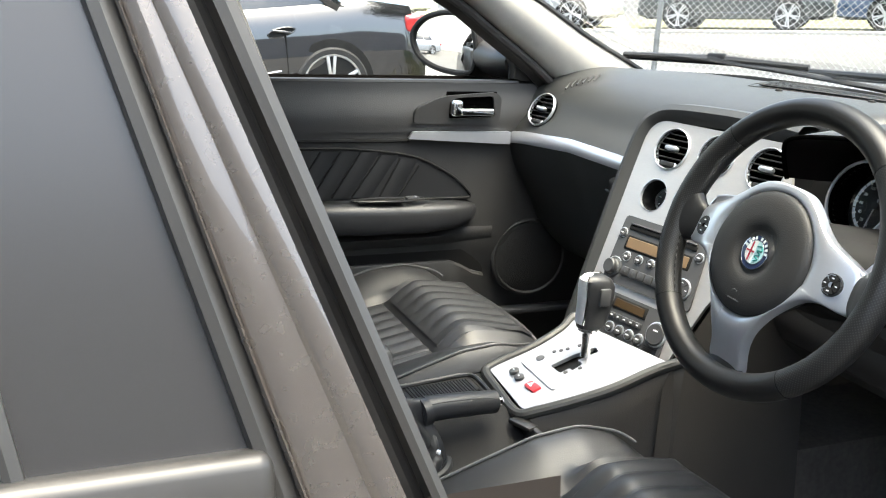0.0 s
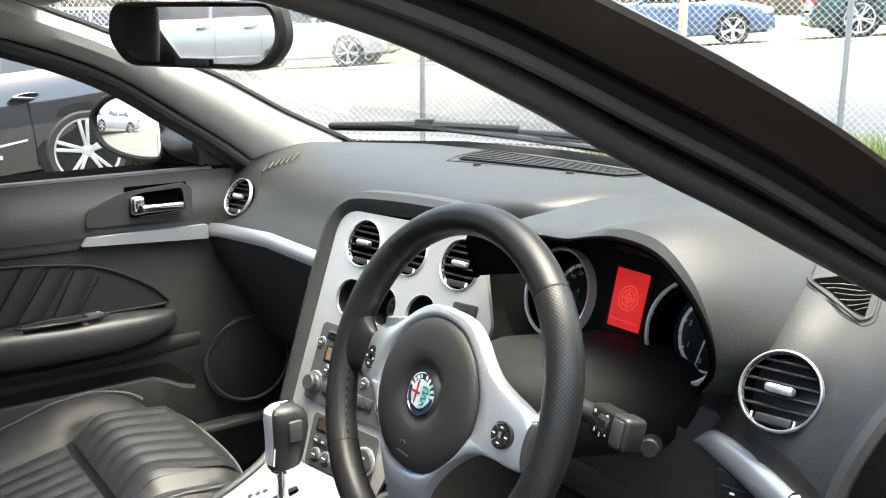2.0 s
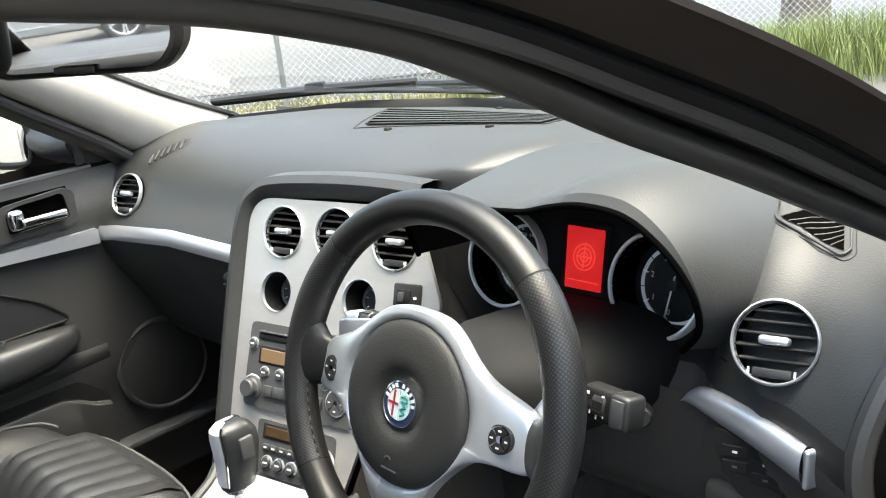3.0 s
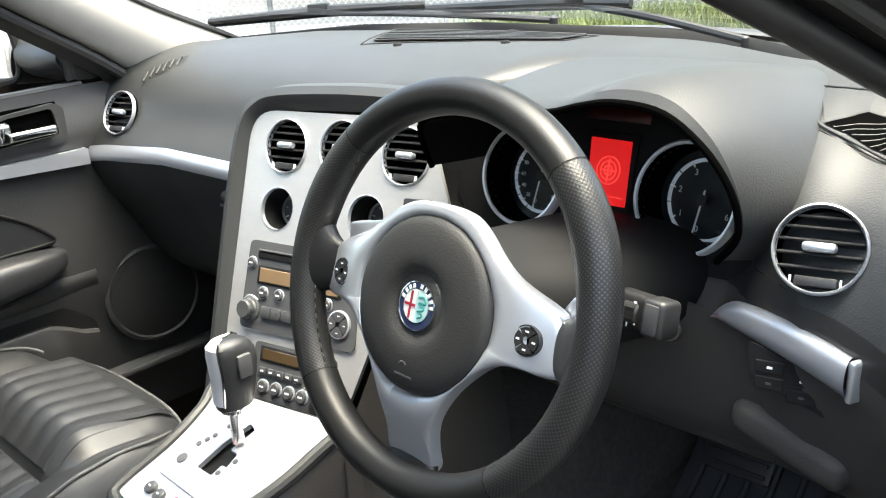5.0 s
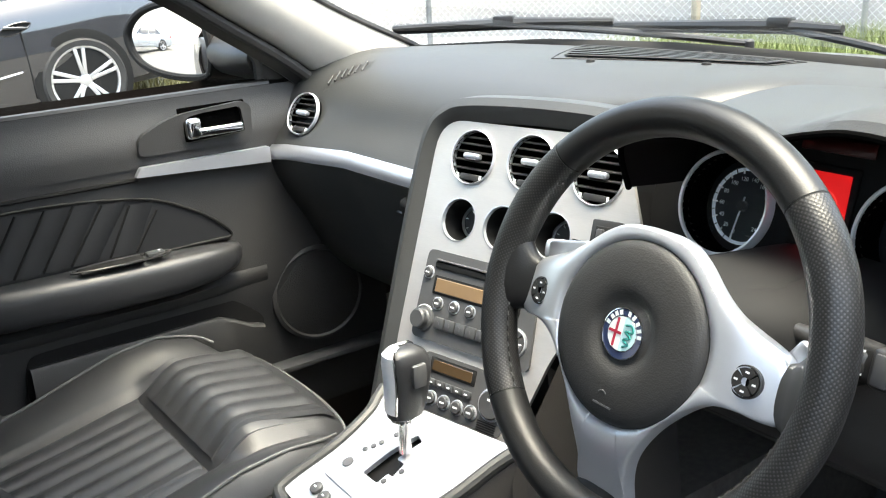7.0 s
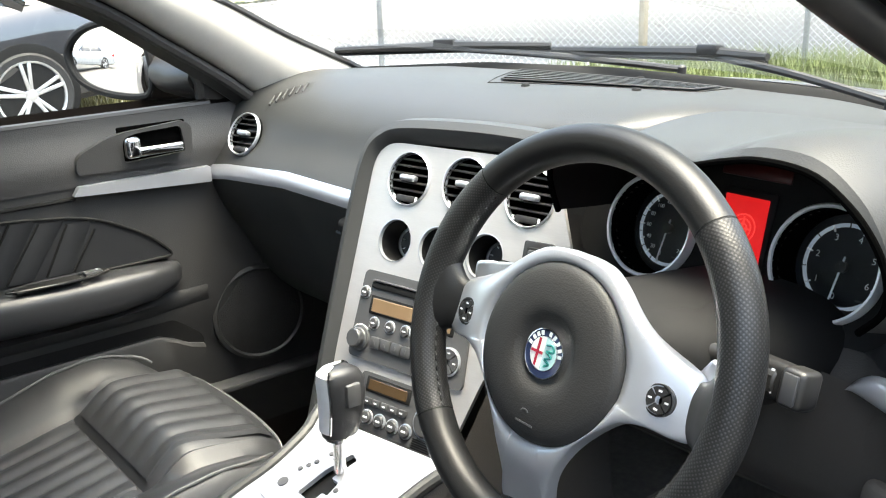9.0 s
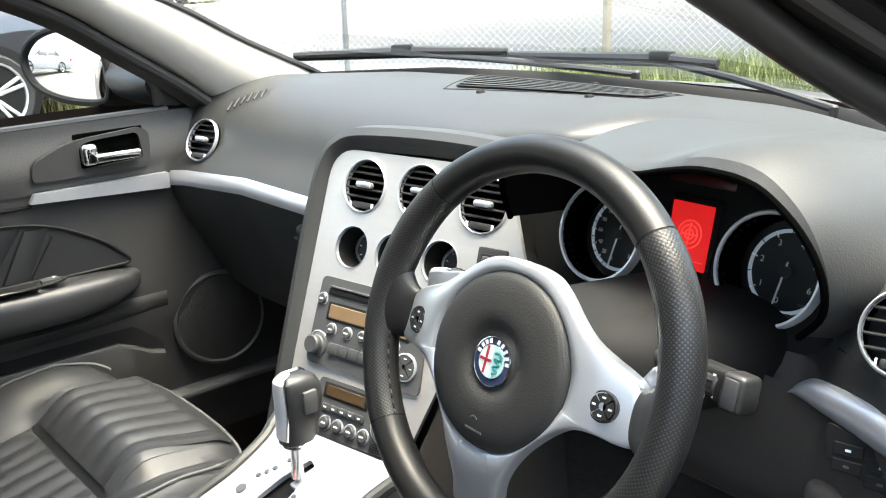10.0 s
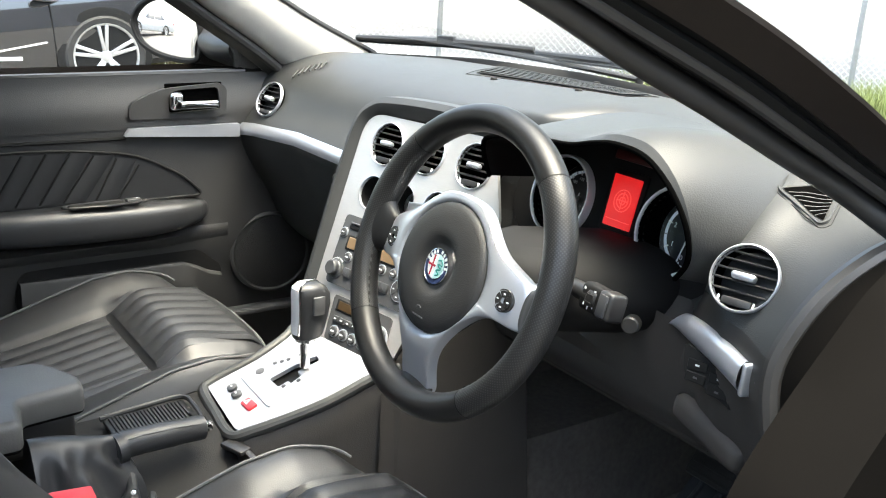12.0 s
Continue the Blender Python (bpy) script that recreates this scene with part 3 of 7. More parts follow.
part("trim_strip", under(trim_strip(-0.685, -0.185, 7.0, 8.0, 0.005)), SATIN, dash, "satin silver strip")
rs = []
TOP_EDGE = spline([(0.509, 0.796), (0.514, 0.803), (0.530, 0.8150), (0.548, 0.8200), (0.58, 0.8235), (0.61, 0.8245), (0.645, 0.8230), (0.672, 0.8210)], 40)
LOW_EDGE = spline([(0.509, 0.794), (0.53, 0.7925), (0.555, 0.791), (0.61, 0.7895), (0.645, 0.7875), (0.672, 0.785)], 40)
for x in np.linspace(0.509, 0.672, 34):
    y = 0.2615 - 0.425 * (x - 0.508)
    up = float(np.interp(x, [q[0] for q in TOP_EDGE], [q[1] for q in TOP_EDGE]))
    lo = float(np.interp(x, [q[0] for q in LOW_EDGE], [q[1] for q in LOW_EDGE]))
    rs.append([(x, y + 0.006 - 0.012 * math.cos(a), (up + lo) / 2 + (up - lo) / 2 * math.sin(a)) for a in np.linspace(radians(125), radians(-115), 17)])
part("trim_strip", under(grid(rs)), SATIN, dash, "satin silver strip")
part("trim_end", under(put(box((0, 0, 0), (0.008, 0.018, 0.040), 0.004, 3), pose(0.677, 0.199, 0.8015, 0, 4, -24))), SATIN, dash, "bright end cap")
# glovebox lid line and its pull
part("glovebox_pull", under(put(box((0, 0, 0), (0.035, 0.02, 0.085), 0.009, 3), axes((-0.262, 0.218, 0.775), (1, 0, -0.35), (0, -0.35, 1)) @ pose(0, 0, 0, 90, 0, 0))), MATT, dash, "black glovebox pull")
part("glovebox_pull_rim", under(tube([dash_at(x, 9.0) + Vector((0, -0.002, 0)) for x in (-0.31, -0.29, -0.27)], 0.003, 6)), DASH, dash)


def air_vent(m, r, parent, name="air_vent", flip=1):
    """A round vent: silver ring, dark bowl, slats, a knob and a thumb wheel; m faces along +z."""
    v = new(name)
    v.parent = parent
    v.matrix_basis = m
    tagged(v, "round air vent with a silver ring")
    part("ring", lathe([(r * 0.92, -0.006), (r * 0.935, 0.001), (r * 0.965, 0.003), (r, 0.002), (r * 1.015, -0.003)], 40, cap=False), SATIN, v, "satin silver ring")
    # bowl coloured near-black so that its depth stays in shade
    part("bowl", lathe([(r * 0.93, 0.0), (r * 0.93, -0.03), (r * 0.8, -0.032), (0.0, -0.033)], 32, cap=False), SHADEBLACK, v)
    for k in (-0.40, -0.10, 0.20, 0.48, 0.72):
        w = math.sqrt(max(0.02, 0.91 ** 2 - k * k)) * r
        part("slat", box((0, k * r, -0.008), (2 * w, 0.0028, 0.014), 0.001, 1, (10, 0, 0)), SLAT, v)
    part("knob", box((0, 0.03 * r, 0.001), (r * 0.72, 0.0085, 0.012), 0.0035, 3), SATIN, v, "bright thumb knob")
    part("thumb_wheel", box((0, -0.72 * r, -0.004), (r * 0.9, 0.009, 0.010), 0.002, 2), HARD, v)
    for sx in (-1, 1):
        part("stop_mark", box((sx * r * 0.52, -0.70 * r, 0.0005), (0.0016, 0.006, 0.003), 0), WHITE, v)
    return v


def facing(p, n, up=(0, 0, 1)):
    n = Vector(n).normalized()
    u = Vector(up).cross(n).normalized()
    return axes(p, u, n.cross(u))


air_vent(DM @ facing((-0.603, 0.2290, 0.894), (0.16, -0.86, 0.45)), 0.038, dash)
air_vent(DM @ facing((0.622, 0.2385, 0.893), (0.22, -0.84, 0.46)), 0.0395, dash)


# demister grille in the middle of the dash top
def top_z(x, y):
    """Height of the dash top at a place in plan."""
    prof = spline([tuple(q) for q in dash_profile(x)], 66)[:36]
    ys = [p[0] for p in prof][::-1]
    return float(np.interp(y, ys, [p[1] for p in prof][::-1]))


def slat_grille(name, corners, n, parent, m, label, bar=0.0034, rim=0.006):
    """Slots shown by a black sheet just above the closed dash top, between four corners in plan: near left, far left,
    far right, near right.
    """
    g = new(name)
    g.parent = parent
    g.matrix_basis = m
    tagged(g, label)
    a, b, c, d = (Vector((*p, 0)) for p in corners)

    def on(f, u, lift):
        v = a.lerp(b, f).lerp(d.lerp(c, f), u)
        return (v.x, v.y, top_z(v.x, v.y) + lift)

    us = np.linspace(0, 1, 14)
    # black sheet above the dash top, painted shade of the slots
    part("recess", grid([[on(f, u, 0.0030) for u in us] for f in np.linspace(0, 1, 12)]), SHADEBLACK, g, "black sheet for shaded slots")
    wid = ((b - a).length + (c - d).length) / 2
    hw = bar / wid / 2
    for i in range(n):
        f = (i + 1) / (n + 1)
        part("slat", grid([[on(f - hw, u, 0.0034) for u in us], [on(f + hw, u, 0.0034) for u in us]]), DASH, g)
    loop = [on(0, u, 0.0030) for u in us] + [on(f, 1, 0.0030) for f in (0.25, 0.5, 0.75)] + [on(1, u, 0.0030) for u in us[::-1]] + [on(f, 0, 0.0030) for f in (0.75, 0.5, 0.25)]
    part("rim", tube(loop, 0.0014, 6, True), DASH, g)
    mid = on(0.5, 0.5, 0)
    big = [(mid[0] + (p[0] - mid[0]) * 1.07, mid[1] + (p[1] - mid[1]) * 1.22) for p in loop]
    part("joint", tube([(x, y, top_z(x, y) + 0.0003) for x, y in big], 0.0009, 5, True), MATT, g)
    return g


slat_grille("demister_grille", [(-0.170, 0.440), (-0.246, 0.552), (0.112, 0.588), (0.110, 0.530)], 5, dash, DM, "black slatted demister grille", 0.0062)
for x, y in ((-0.107, 0.430), (0.050, 0.488), (-0.077, 0.646)):
    part("sensor", under(put(lathe([(0.0, 0.004), (0.005, 0.003), (0.007, 0.0), (0.007, -0.004)], 14), pose(x, y, top_z(x, y)))), MATT, dash)
# small demister outlets at the ends of the dash
side = new("side_demister")
side.parent = dash
side.matrix_basis = DM
tagged(side, "small ribbed demister outlet")
for k in range(6):
    x, y = -0.592 + 0.0105 * k, 0.283 + 0.0075 * k
    part("rib", box((x, y, top_z(x, y) + 0.001), (0.0035, 0.026, 0.005), 0.001, 1, (28, 0, 32)), DASH, side)
part("recess", grid([[(x + dx, y + dy, top_z(x + dx, y + dy) + 0.0012) for dx, dy in ((-0.006, 0.014), (0.008, -0.012))] for x, y in ((-0.600, 0.277), (-0.565, 0.302), (-0.530, 0.327))]), HARD, side)
# speaker grille at the driver's end: a smooth cover that turns into slanting slots
tw = new("tweeter_grille")
tw.parent = dash
tw.matrix_basis = DM
tagged(tw, "black slatted speaker grille with a smooth cover")


def on_top(p, lift):
    return (p[0], p[1], top_z(p[0], p[1]) + lift)


TA, TB, TC, TD = (0.563, 0.364), (0.591, 0.394), (0.614, 0.394), (0.637, 0.343)
TT, TU = (0.526, 0.430), (0.584, 0.432)
part("cover", grid([[on_top(lerp(lerp(TT, TA, f), lerp(TU, TB, f), u), 0.0022) for u in np.linspace(0, 1, 7)] for f in np.linspace(0, 1, 8)]), DASH, tw, "smooth cover")
part("cover", grid([[on_top(lerp(TU, TB, f), 0.0022), on_top(lerp((0.596, 0.428), TC, f), 0.0022)] for f in np.linspace(0, 1, 6)]), DASH, tw)
# black sheet laid on the dash, shade of the slots as colour
part("recess", grid([[on_top(lerp(lerp(TA, TD, f), lerp(TB, TC, min(1, f * 3)) if f < 0.33 else lerp(TC, TD, (f - 0.33) / 0.67), u), 0.0016) for u in np.linspace(0, 1, 7)] for f in np.linspace(0, 1, 10)]), SHADEBLACK, tw, "black sheet for shaded slots")
for k in range(6):
    f = 0.13 + 0.135 * k
    p, q = lerp(TA, TD, f), lerp(TC, TD, f * 0.92)
    part("slat", tube([on_top(lerp(p, q, u), 0.0016) for u in np.linspace(0, 1, 6)], 0.0008, 6), DASH, tw)
rim_loop = [on_top(p, 0.0022) for p in rounded([(0.520, 0.436), (0.556, 0.360), (0.638, 0.335), (0.644, 0.343), (0.618, 0.402), (0.598, 0.438)], [0.01, 0.014, 0.008, 0.006, 0.02, 0.01], 5)]
part("rim", tube(rim_loop, 0.0013, 8, True), DASH, tw)
part("joint", tube([on_top((0.583 + (p[0] - 0.583) * 1.11, 0.388 + (p[1] - 0.388) * 1.09), 0.0002) for p in rim_loop], 0.0006, 5, True), MATT, tw)

# ---- instrument hood and dials ----
LIP = [(0.160, 0.232, 0.905), (0.162, 0.218, 0.940), (0.171, 0.210, 0.962), (0.20, 0.205, 0.974), (0.26, 0.20, 0.984), (0.32, 0.20, 0.991), (0.365, 0.20, 0.995), (0.40, 0.20, 1.004), (0.44, 0.20, 1.011), (0.49, 0.20, 1.007), (0.525, 0.203, 0.985), (0.548, 0.208, 0.956), (0.558, 0.215, 0.925), (0.553, 0.225, 0.893), (0.525, 0.24, 0.862)]
lip = spline(LIP, 64)


def hood_rows():
    rows = []
    for i, p in enumerate(lip):
        f = i / 63
        side_w = smooth(0.62, 0.86, f)
        # top runs back and flattens into the dash; the flank runs to the right-hand panel
        top_end = Vector((p[0], 0.51, top_z(p[0], 0.51) - 0.002))
        flank_end = Vector((p[0] + 0.034, 0.325, p[2] - 0.020))
        end = top_end.lerp(flank_end, side_w)
        out_n = Vector((0.0, 0, 1)).lerp(Vector((1, 0, 0.1)), side_w).normalized()
        v = Vector(p)
        rise = (0.009 + 0.012 * smooth(0.40, 0.62, f)) * (1 - side_w) * smooth(0.10, 0.36, f) + 0.003 * side_w
        row = []
        for k, t in enumerate((0.0, 0.03, 0.10, 0.22, 0.38, 0.56, 0.76, 1.0)):
            q = v.lerp(end, t)
            bulge = rise * math.sin(math.pi * min(1, t * 1.0) ** 0.5)
            row.append(tuple(q + out_n * bulge + Vector((0, -0.0015 if k == 1 else 0, 0))))
        rows.append(row)
    return rows


part("instrument_hood", under(grid(hood_rows())), DASH, dash, "soft grained instrument hood")
part("hood_lining", under(grid([[p, (p[0] * 0.985 + 0.36 * 0.015, 0.29, p[2] - 0.006), (p[0] * 0.97 + 0.36 * 0.03, 0.37, p[2] - 0.012)] for p in lip])), MATT, dash)
# black tube added over the bright lip, its shade put in as colour
part("hood_edge_shade", under(tube([(x, y - 0.002, z - 0.001) for x, y, z in lip], 0.0035, 8)), SHADEBLACK, dash)

CLU = axes((0.312, 0.338, 0.933), (1, 0, 0), (0, 0.3, 0.954))
cl = new("instrument_cluster")
cl.parent = dash
cl.matrix_basis = DM @ CLU
tagged(cl, "black instrument cluster with two silver-ringed dials")
GL, GR_ = (-0.0875, -0.055), (0.131, -0.050)
part("fascia", plate(rounded([(-0.185, 0.018), (-0.20, -0.09), (-0.12, -0.16), (0.16, -0.17), (0.235, -0.10), (0.238, -0.01), (0.20, 0.045), (0.12, 0.058), (0.03, 0.045)], 0.03), [circle(*GL, 0.0555, 36), circle(*GR_, 0.0555, 36)], 0.006), MATT, cl)
part("screen_frame", box((0.0295, -0.036, 0.001), (0.066, 0.088, 0.006), 0.003, 2), MATT, cl)
part("red_display", plate(rounded([(0.001, 0), (0.0545, 0), (0.058, -0.071), (0.0065, -0.072)], 0.001, 2), (), 0.002, pose(0, 0, 0.0055)), SCREEN, cl, "lit red display")
for k in range(3):
    part("display_mark", plate(circle(0.030, -0.034, 0.016 - 0.005 * k, 24), [circle(0.030, -0.034, 0.0145 - 0.005 * k, 24)], 0.0006, pose(0, 0, 0.0063)), SCREENLINE, cl)
part("display_mark", box((0.030, -0.034, 0.0062), (0.002, 0.026, 0.0006), 0), SCREENLINE, cl)
part("display_mark", box((0.030, -0.034, 0.0062), (0.020, 0.002, 0.0006), 0), SCREENLINE, cl)
part("display_mark", box((0.032, -0.062, 0.0062), (0.044, 0.0012, 0.0006), 0), SCREENLINE, cl)
# soft red glow above the display, painted as a dark red box
part("red_glow_patch", box((0.03, 0.028, 0.002), (0.085, 0.016, 0.003), 0.004, 2), material("dim_red_glow", (0.05, 0.006, 0.006), 0.3), cl)


def dial(c, numbers, start, step, tilt_needle, parent):
    g = new("dial")
    g.parent = parent
    g.matrix_basis = pose(c[0], c[1], 0)
    tagged(g, "round black dial with white figures")
    R = 0.0585
    part("ring", lathe([(R * 0.955, 0.008), (R * 0.965, 0.0125), (R * 1.01, 0.0132), (R * 1.04, 0.010), (R * 1.045, -0.004)], 56, cap=False), BEZEL, g, "bright silver bezel")
    # well walls carry their shade as near-black colour
    part("well", lathe([(R * 0.957, 0.0095), (R * 0.95, 0.004), (R * 0.93, -0.036)], 40, cap=False), SHADEBLACK, g)
    part("face", lathe([(R * 0.93, -0.034), (0.0, -0.0345)], 40, cap=False), DIAL, g)
    part("scale_ring", lathe([(R * 0.70, -0.0325), (R * 0.70, -0.031), (R * 0.765, -0.031), (R * 0.765, -0.0325)], 56, cap=False), DIALRING, g, "pale scale ring with a little added glow")
    n = len(numbers)
    for i, txt in enumerate(numbers):
        a = radians(start - step * i)
        part("tick", put(box((0, 0, 0), (0.0016, 0.007, 0.0012), 0), pose(R * 0.70 * math.cos(a), R * 0.70 * math.sin(a), -0.0305, 0, 0, math.degrees(a) - 90)), WHITE, g)
        a2 = radians(start - step * (i + 0.5))
        if i < n - 1:
            part("tick", put(box((0, 0, 0), (0.001, 0.0045, 0.0012), 0), pose(R * 0.73 * math.cos(a2), R * 0.73 * math.sin(a2), -0.0305, 0, 0, math.degrees(a2) - 90)), DIAL, g)
        writing(txt, 0.0068 if n > 8 else 0.0095, pose(R * 0.54 * math.cos(a), R * 0.54 * math.sin(a), -0.0312), WHITE, g)
    part("needle", put(box((0, 0.014, 0), (0.0022, 0.050, 0.002), 0.0008, 1), pose(0, 0, -0.026, 0, 0, tilt_needle)), WHITE, g, "white needle")
    part("hub", lathe([(0.006, -0.030), (0.006, -0.024), (0.0, -0.0235)], 18), HARD, g)
    gl = part("cover", lathe([(R * 0.91, -0.012), (0.0, -0.0115)], 32, cap=False), DIALGLASS, g)
    gl.visible_shadow = False


dial(GL, ["0", "20", "40", "60", "80", "100", "120", "140", "160", "180", "200", "220", "240"], 258, 25.5, 172, cl)
dial(GR_, ["0", "1", "2", "3", "4", "5", "6"], 262, 48, 172, cl)
part("unit_mark", box((GR_[0] + 0.028, GR_[1] - 0.030, -0.031), (0.016, 0.002, 0.0008), 0), RADIO, cl)
part("unit_mark", box((GL[0] + 0.016, GL[1] - 0.032, -0.031), (0.010, 0.0016, 0.0008), 0), RADIO, cl)

# switch panel below the driver's strip
SW = facing((0.615, 0.2300, 0.768), (0.22, -0.95, 0.15))
sw = new("switch_panel")
sw.parent = dash
sw.matrix_basis = DM @ SW
tagged(sw, "black switch panel with white symbols")
part("plate", plate(rounded([(-0.048, 0.032), (-0.043, -0.002), (0.045, -0.035), (0.05, -0.002)], 0.008), (), 0.004, pose(0, 0, 0.004)), MATT, sw)
for i in range(3):
    for j in range(2):
        part("switch", put(box((-0.026 + 0.029 * i, 0.010 - 0.015 * j - 0.008 * i, 0.004), (0.026, 0.012, 0.003), 0.001, 1), pose(0, 0, 0)), MATT, sw)
        part("symbol", put(box((-0.026 + 0.029 * i, 0.010 - 0.015 * j - 0.008 * i, 0.0057), (0.005, 0.0022, 0.0004), 0), pose(0, 0, 0)), RADIO if j else WHITE, sw)
part("coin_pocket", under(box((0.60, 0.262, 0.690), (0.13, 0.05, 0.035), 0.012, 3, (0, 8, -12))), LOWDASHLIT, dash)
# knee panel under the column
part("knee_panel", under(grid([[(x, 0.285 - 0.03 * smooth(0.3, 0.6, x), 0.80), (x, 0.262, 0.72 + 0.02 * math.sin(x * 9)), (x, 0.30, 0.63), (x, 0.42, 0.58)] for x in np.linspace(0.14, 0.56, 14)])), LOWDASHLIT, dash)
# steering column shroud
def oval(cx, cz, w, h, y, n=20, p=2.6):
    out = []
    for a in np.linspace(0, 2 * math.pi, n, endpoint=False):
        c, s = math.cos(a), math.sin(a)
        out.append((cx + w * math.copysign(abs(c) ** (2 / p), c), y, cz + h * math.copysign(abs(s) ** (2 / p), s)))
    return out


part("column_shroud", under(grid([oval(0.378, 0.842, 0.055, 0.044, 0.065), oval(0.378, 0.835, 0.075, 0.052, 0.085), oval(0.380, 0.825, 0.088, 0.056, 0.15), oval(0.382, 0.815, 0.095, 0.058, 0.22), oval(0.382, 0.800, 0.10, 0.06, 0.32)], True, True)), MATT, dash, "black column shroud")
part("column_shroud_top", under(grid([oval(0.372, 0.866, 0.05, 0.020, 0.085), oval(0.366, 0.862, 0.064, 0.024, 0.15), oval(0.362, 0.835, 0.075, 0.026, 0.31)], True, True)), MATT, dash)
part("lock_barrel", under(put(lathe([(0.011, -0.01), (0.011, 0.006), (0.009, 0.008), (0.0, 0.008)], 18), facing((0.500, 0.20, 0.80), (0.5, -0.8, 0.1)))), HARD, dash)


# ---- control stalks ----
def stalk(name, label, root, tip, turn):
    st = thing(name, label, "control stalk", root)
    r, t = Vector((0, 0, 0)), Vector(tip) - Vector(root)
    part("arm", tube([tuple(r), tuple(t * 0.45), tuple(t * 0.7)], [0.009, 0.011, 0.012], 12), HARD, st)
    M = axes(t * 0.78, t, (0, 0.25, 1)) 
    part("collar", put(lathe([(0.013, -0.008), (0.0145, -0.006), (0.0145, 0.006), (0.013, 0.008)], 20), M @ pose(0, 0, 0, 0, 90, 0)), HARD, st, "ribbed twist collar")
    for k in range(10):
        a = 2 * math.pi * k / 10
        part("collar_rib", put(box((0, 0.0146 * math.cos(a), 0.0146 * math.sin(a)), (0.012, 0.0016, 0.0016), 0), M), HARD, st)
    part("grip", put(box((-0.002, 0, 0), (0.040, 0.033 if turn > 0 else 0.024, 0.022), 0.006, 3), M), MATT, st, "black end grip")
    part("end_frame", put(box((0.0235, 0, 0.0), (0.024, 0.034 if turn > 0 else 0.022, 0.028), 0.006, 3), M), HARD if turn > 0 else SATIN, st, "moulded end piece")
    part("end_button", put(box((0.0245, 0, 0.0150), (0.014, 0.026 if turn > 0 else 0.012, 0.004), 0.002, 2), M), BUTTON, st, "dark grey end button")
    for k in range(3):
        part("symbol", put(box((-0.014 + 0.009 * k, 0.009 - 0.009 * (k % 2), 0.0113), (0.0030, 0.0030, 0.0006), 0), M), WHITE, st)
        part("symbol", put(box((-0.010 + 0.008 * k, -0.008 - 0.003 * (k % 2), 0.0113), (0.0014, 0.0040, 0.0006), 0), M), WHITE, st)
    return st


stalk("wiper_stalk", "black and grey stalk with white symbols behind the wheel", (0.45, 0.128, 0.852), (0.539, 0.120, 0.8515), 1)
stalk("indicator_stalk", "black stalk with a satin grey end behind the wheel", (0.29, 0.128, 0.862), (0.147, 0.130, 0.853), -1)

# ---- steering wheel ----
WH = axes((0.3807, 0.0145, 0.8724), (math.cos(radians(1.3)), math.sin(radians(1.3)), 0), (0, math.sin(radians(19.2)), math.cos(radians(19.2))))
wheel = thing("steering_wheel", "black leather steering wheel with satin silver spokes", "steering wheel")
wheel.matrix_basis = WH
RW, RT = 0.1722, 0.0174
# the hub sits a little below the rim's middle and is turned slightly to the right
HUB = pose(0.0, -0.011, 0.0, 0, 0, -2.6)


def rim_piece(a0, a1, n, fat=1.0):
    rows = []
    for a in np.linspace(radians(a0), radians(a1), n):
        d = math.degrees(a) % 360
        g = 1.0 + 0.09 * math.exp(-((d - 24) / 18) ** 2) + 0.09 * math.exp(-((d - 156) / 18) ** 2)
        row = []
        for b in np.linspace(0, 2 * math.pi, 22, endpoint=False):
            rr = RW + RT * 0.98 * g * fat * math.cos(b)
            row.append((rr * math.cos(a), rr * math.sin(a), RT * 1.06 * fat * math.sin(b)))
        rows.append(row)
    bm = grid(rows, True, True)
    # lay the hide flat along the rim: metres round the wheel, metres round the grip
    uv = bm.loops.layers.uv.new("hide")
    for fc in bm.faces:
        c = fc.calc_center_median()
        ac, bc = math.atan2(c.y, c.x), math.atan2(c.z, math.hypot(c.x, c.y) - RW)
        for lp in fc.loops:
            v = lp.vert.co
            da = (math.atan2(v.y, v.x) - ac + math.pi) % (2 * math.pi) - math.pi
            db = (math.atan2(v.z, math.hypot(v.x, v.y) - RW) - bc + math.pi) % (2 * math.pi) - math.pi
            lp[uv].uv = ((ac + da) * RW, (bc + db) * RT)
    return bm


for a0, a1, m_, lab in ((45.8, 134.9, WHEELSKIN, "smooth leather"), (135.5, 219.5, PERF, "perforated leather grip"), (220.1, 306.5, WHEELSKIN, "smooth leather"), (307.1, 405.2, PERF, "perforated leather grip")):
    part("rim", rim_piece(a0, a1, max(8, int((a1 - a0) / 2))), m_, wheel, lab)
for a in (45.5, 135.2, 219.8, 306.8):
    part("seam", rim_piece(a - 0.4, a + 0.4, 2, 0.975), MATT, wheel)
# hand-sewn thread on the inside of the rim
for a0, a1 in ((137, 172), (188, 219), (308, 345), (8, 45)):
    for k, a in enumerate(np.arange(a0, a1, 1.8)):
        r = RW - RT * 0.95
        part("stitch", put(box((0, 0, 0), (0.0012, 0.0040, 0.0012), 0), pose(r * math.cos(radians(a)), r * math.sin(radians(a)), 0.0048, 0, 0, a + 18)), THREAD if k % 2 else MATT, wheel)


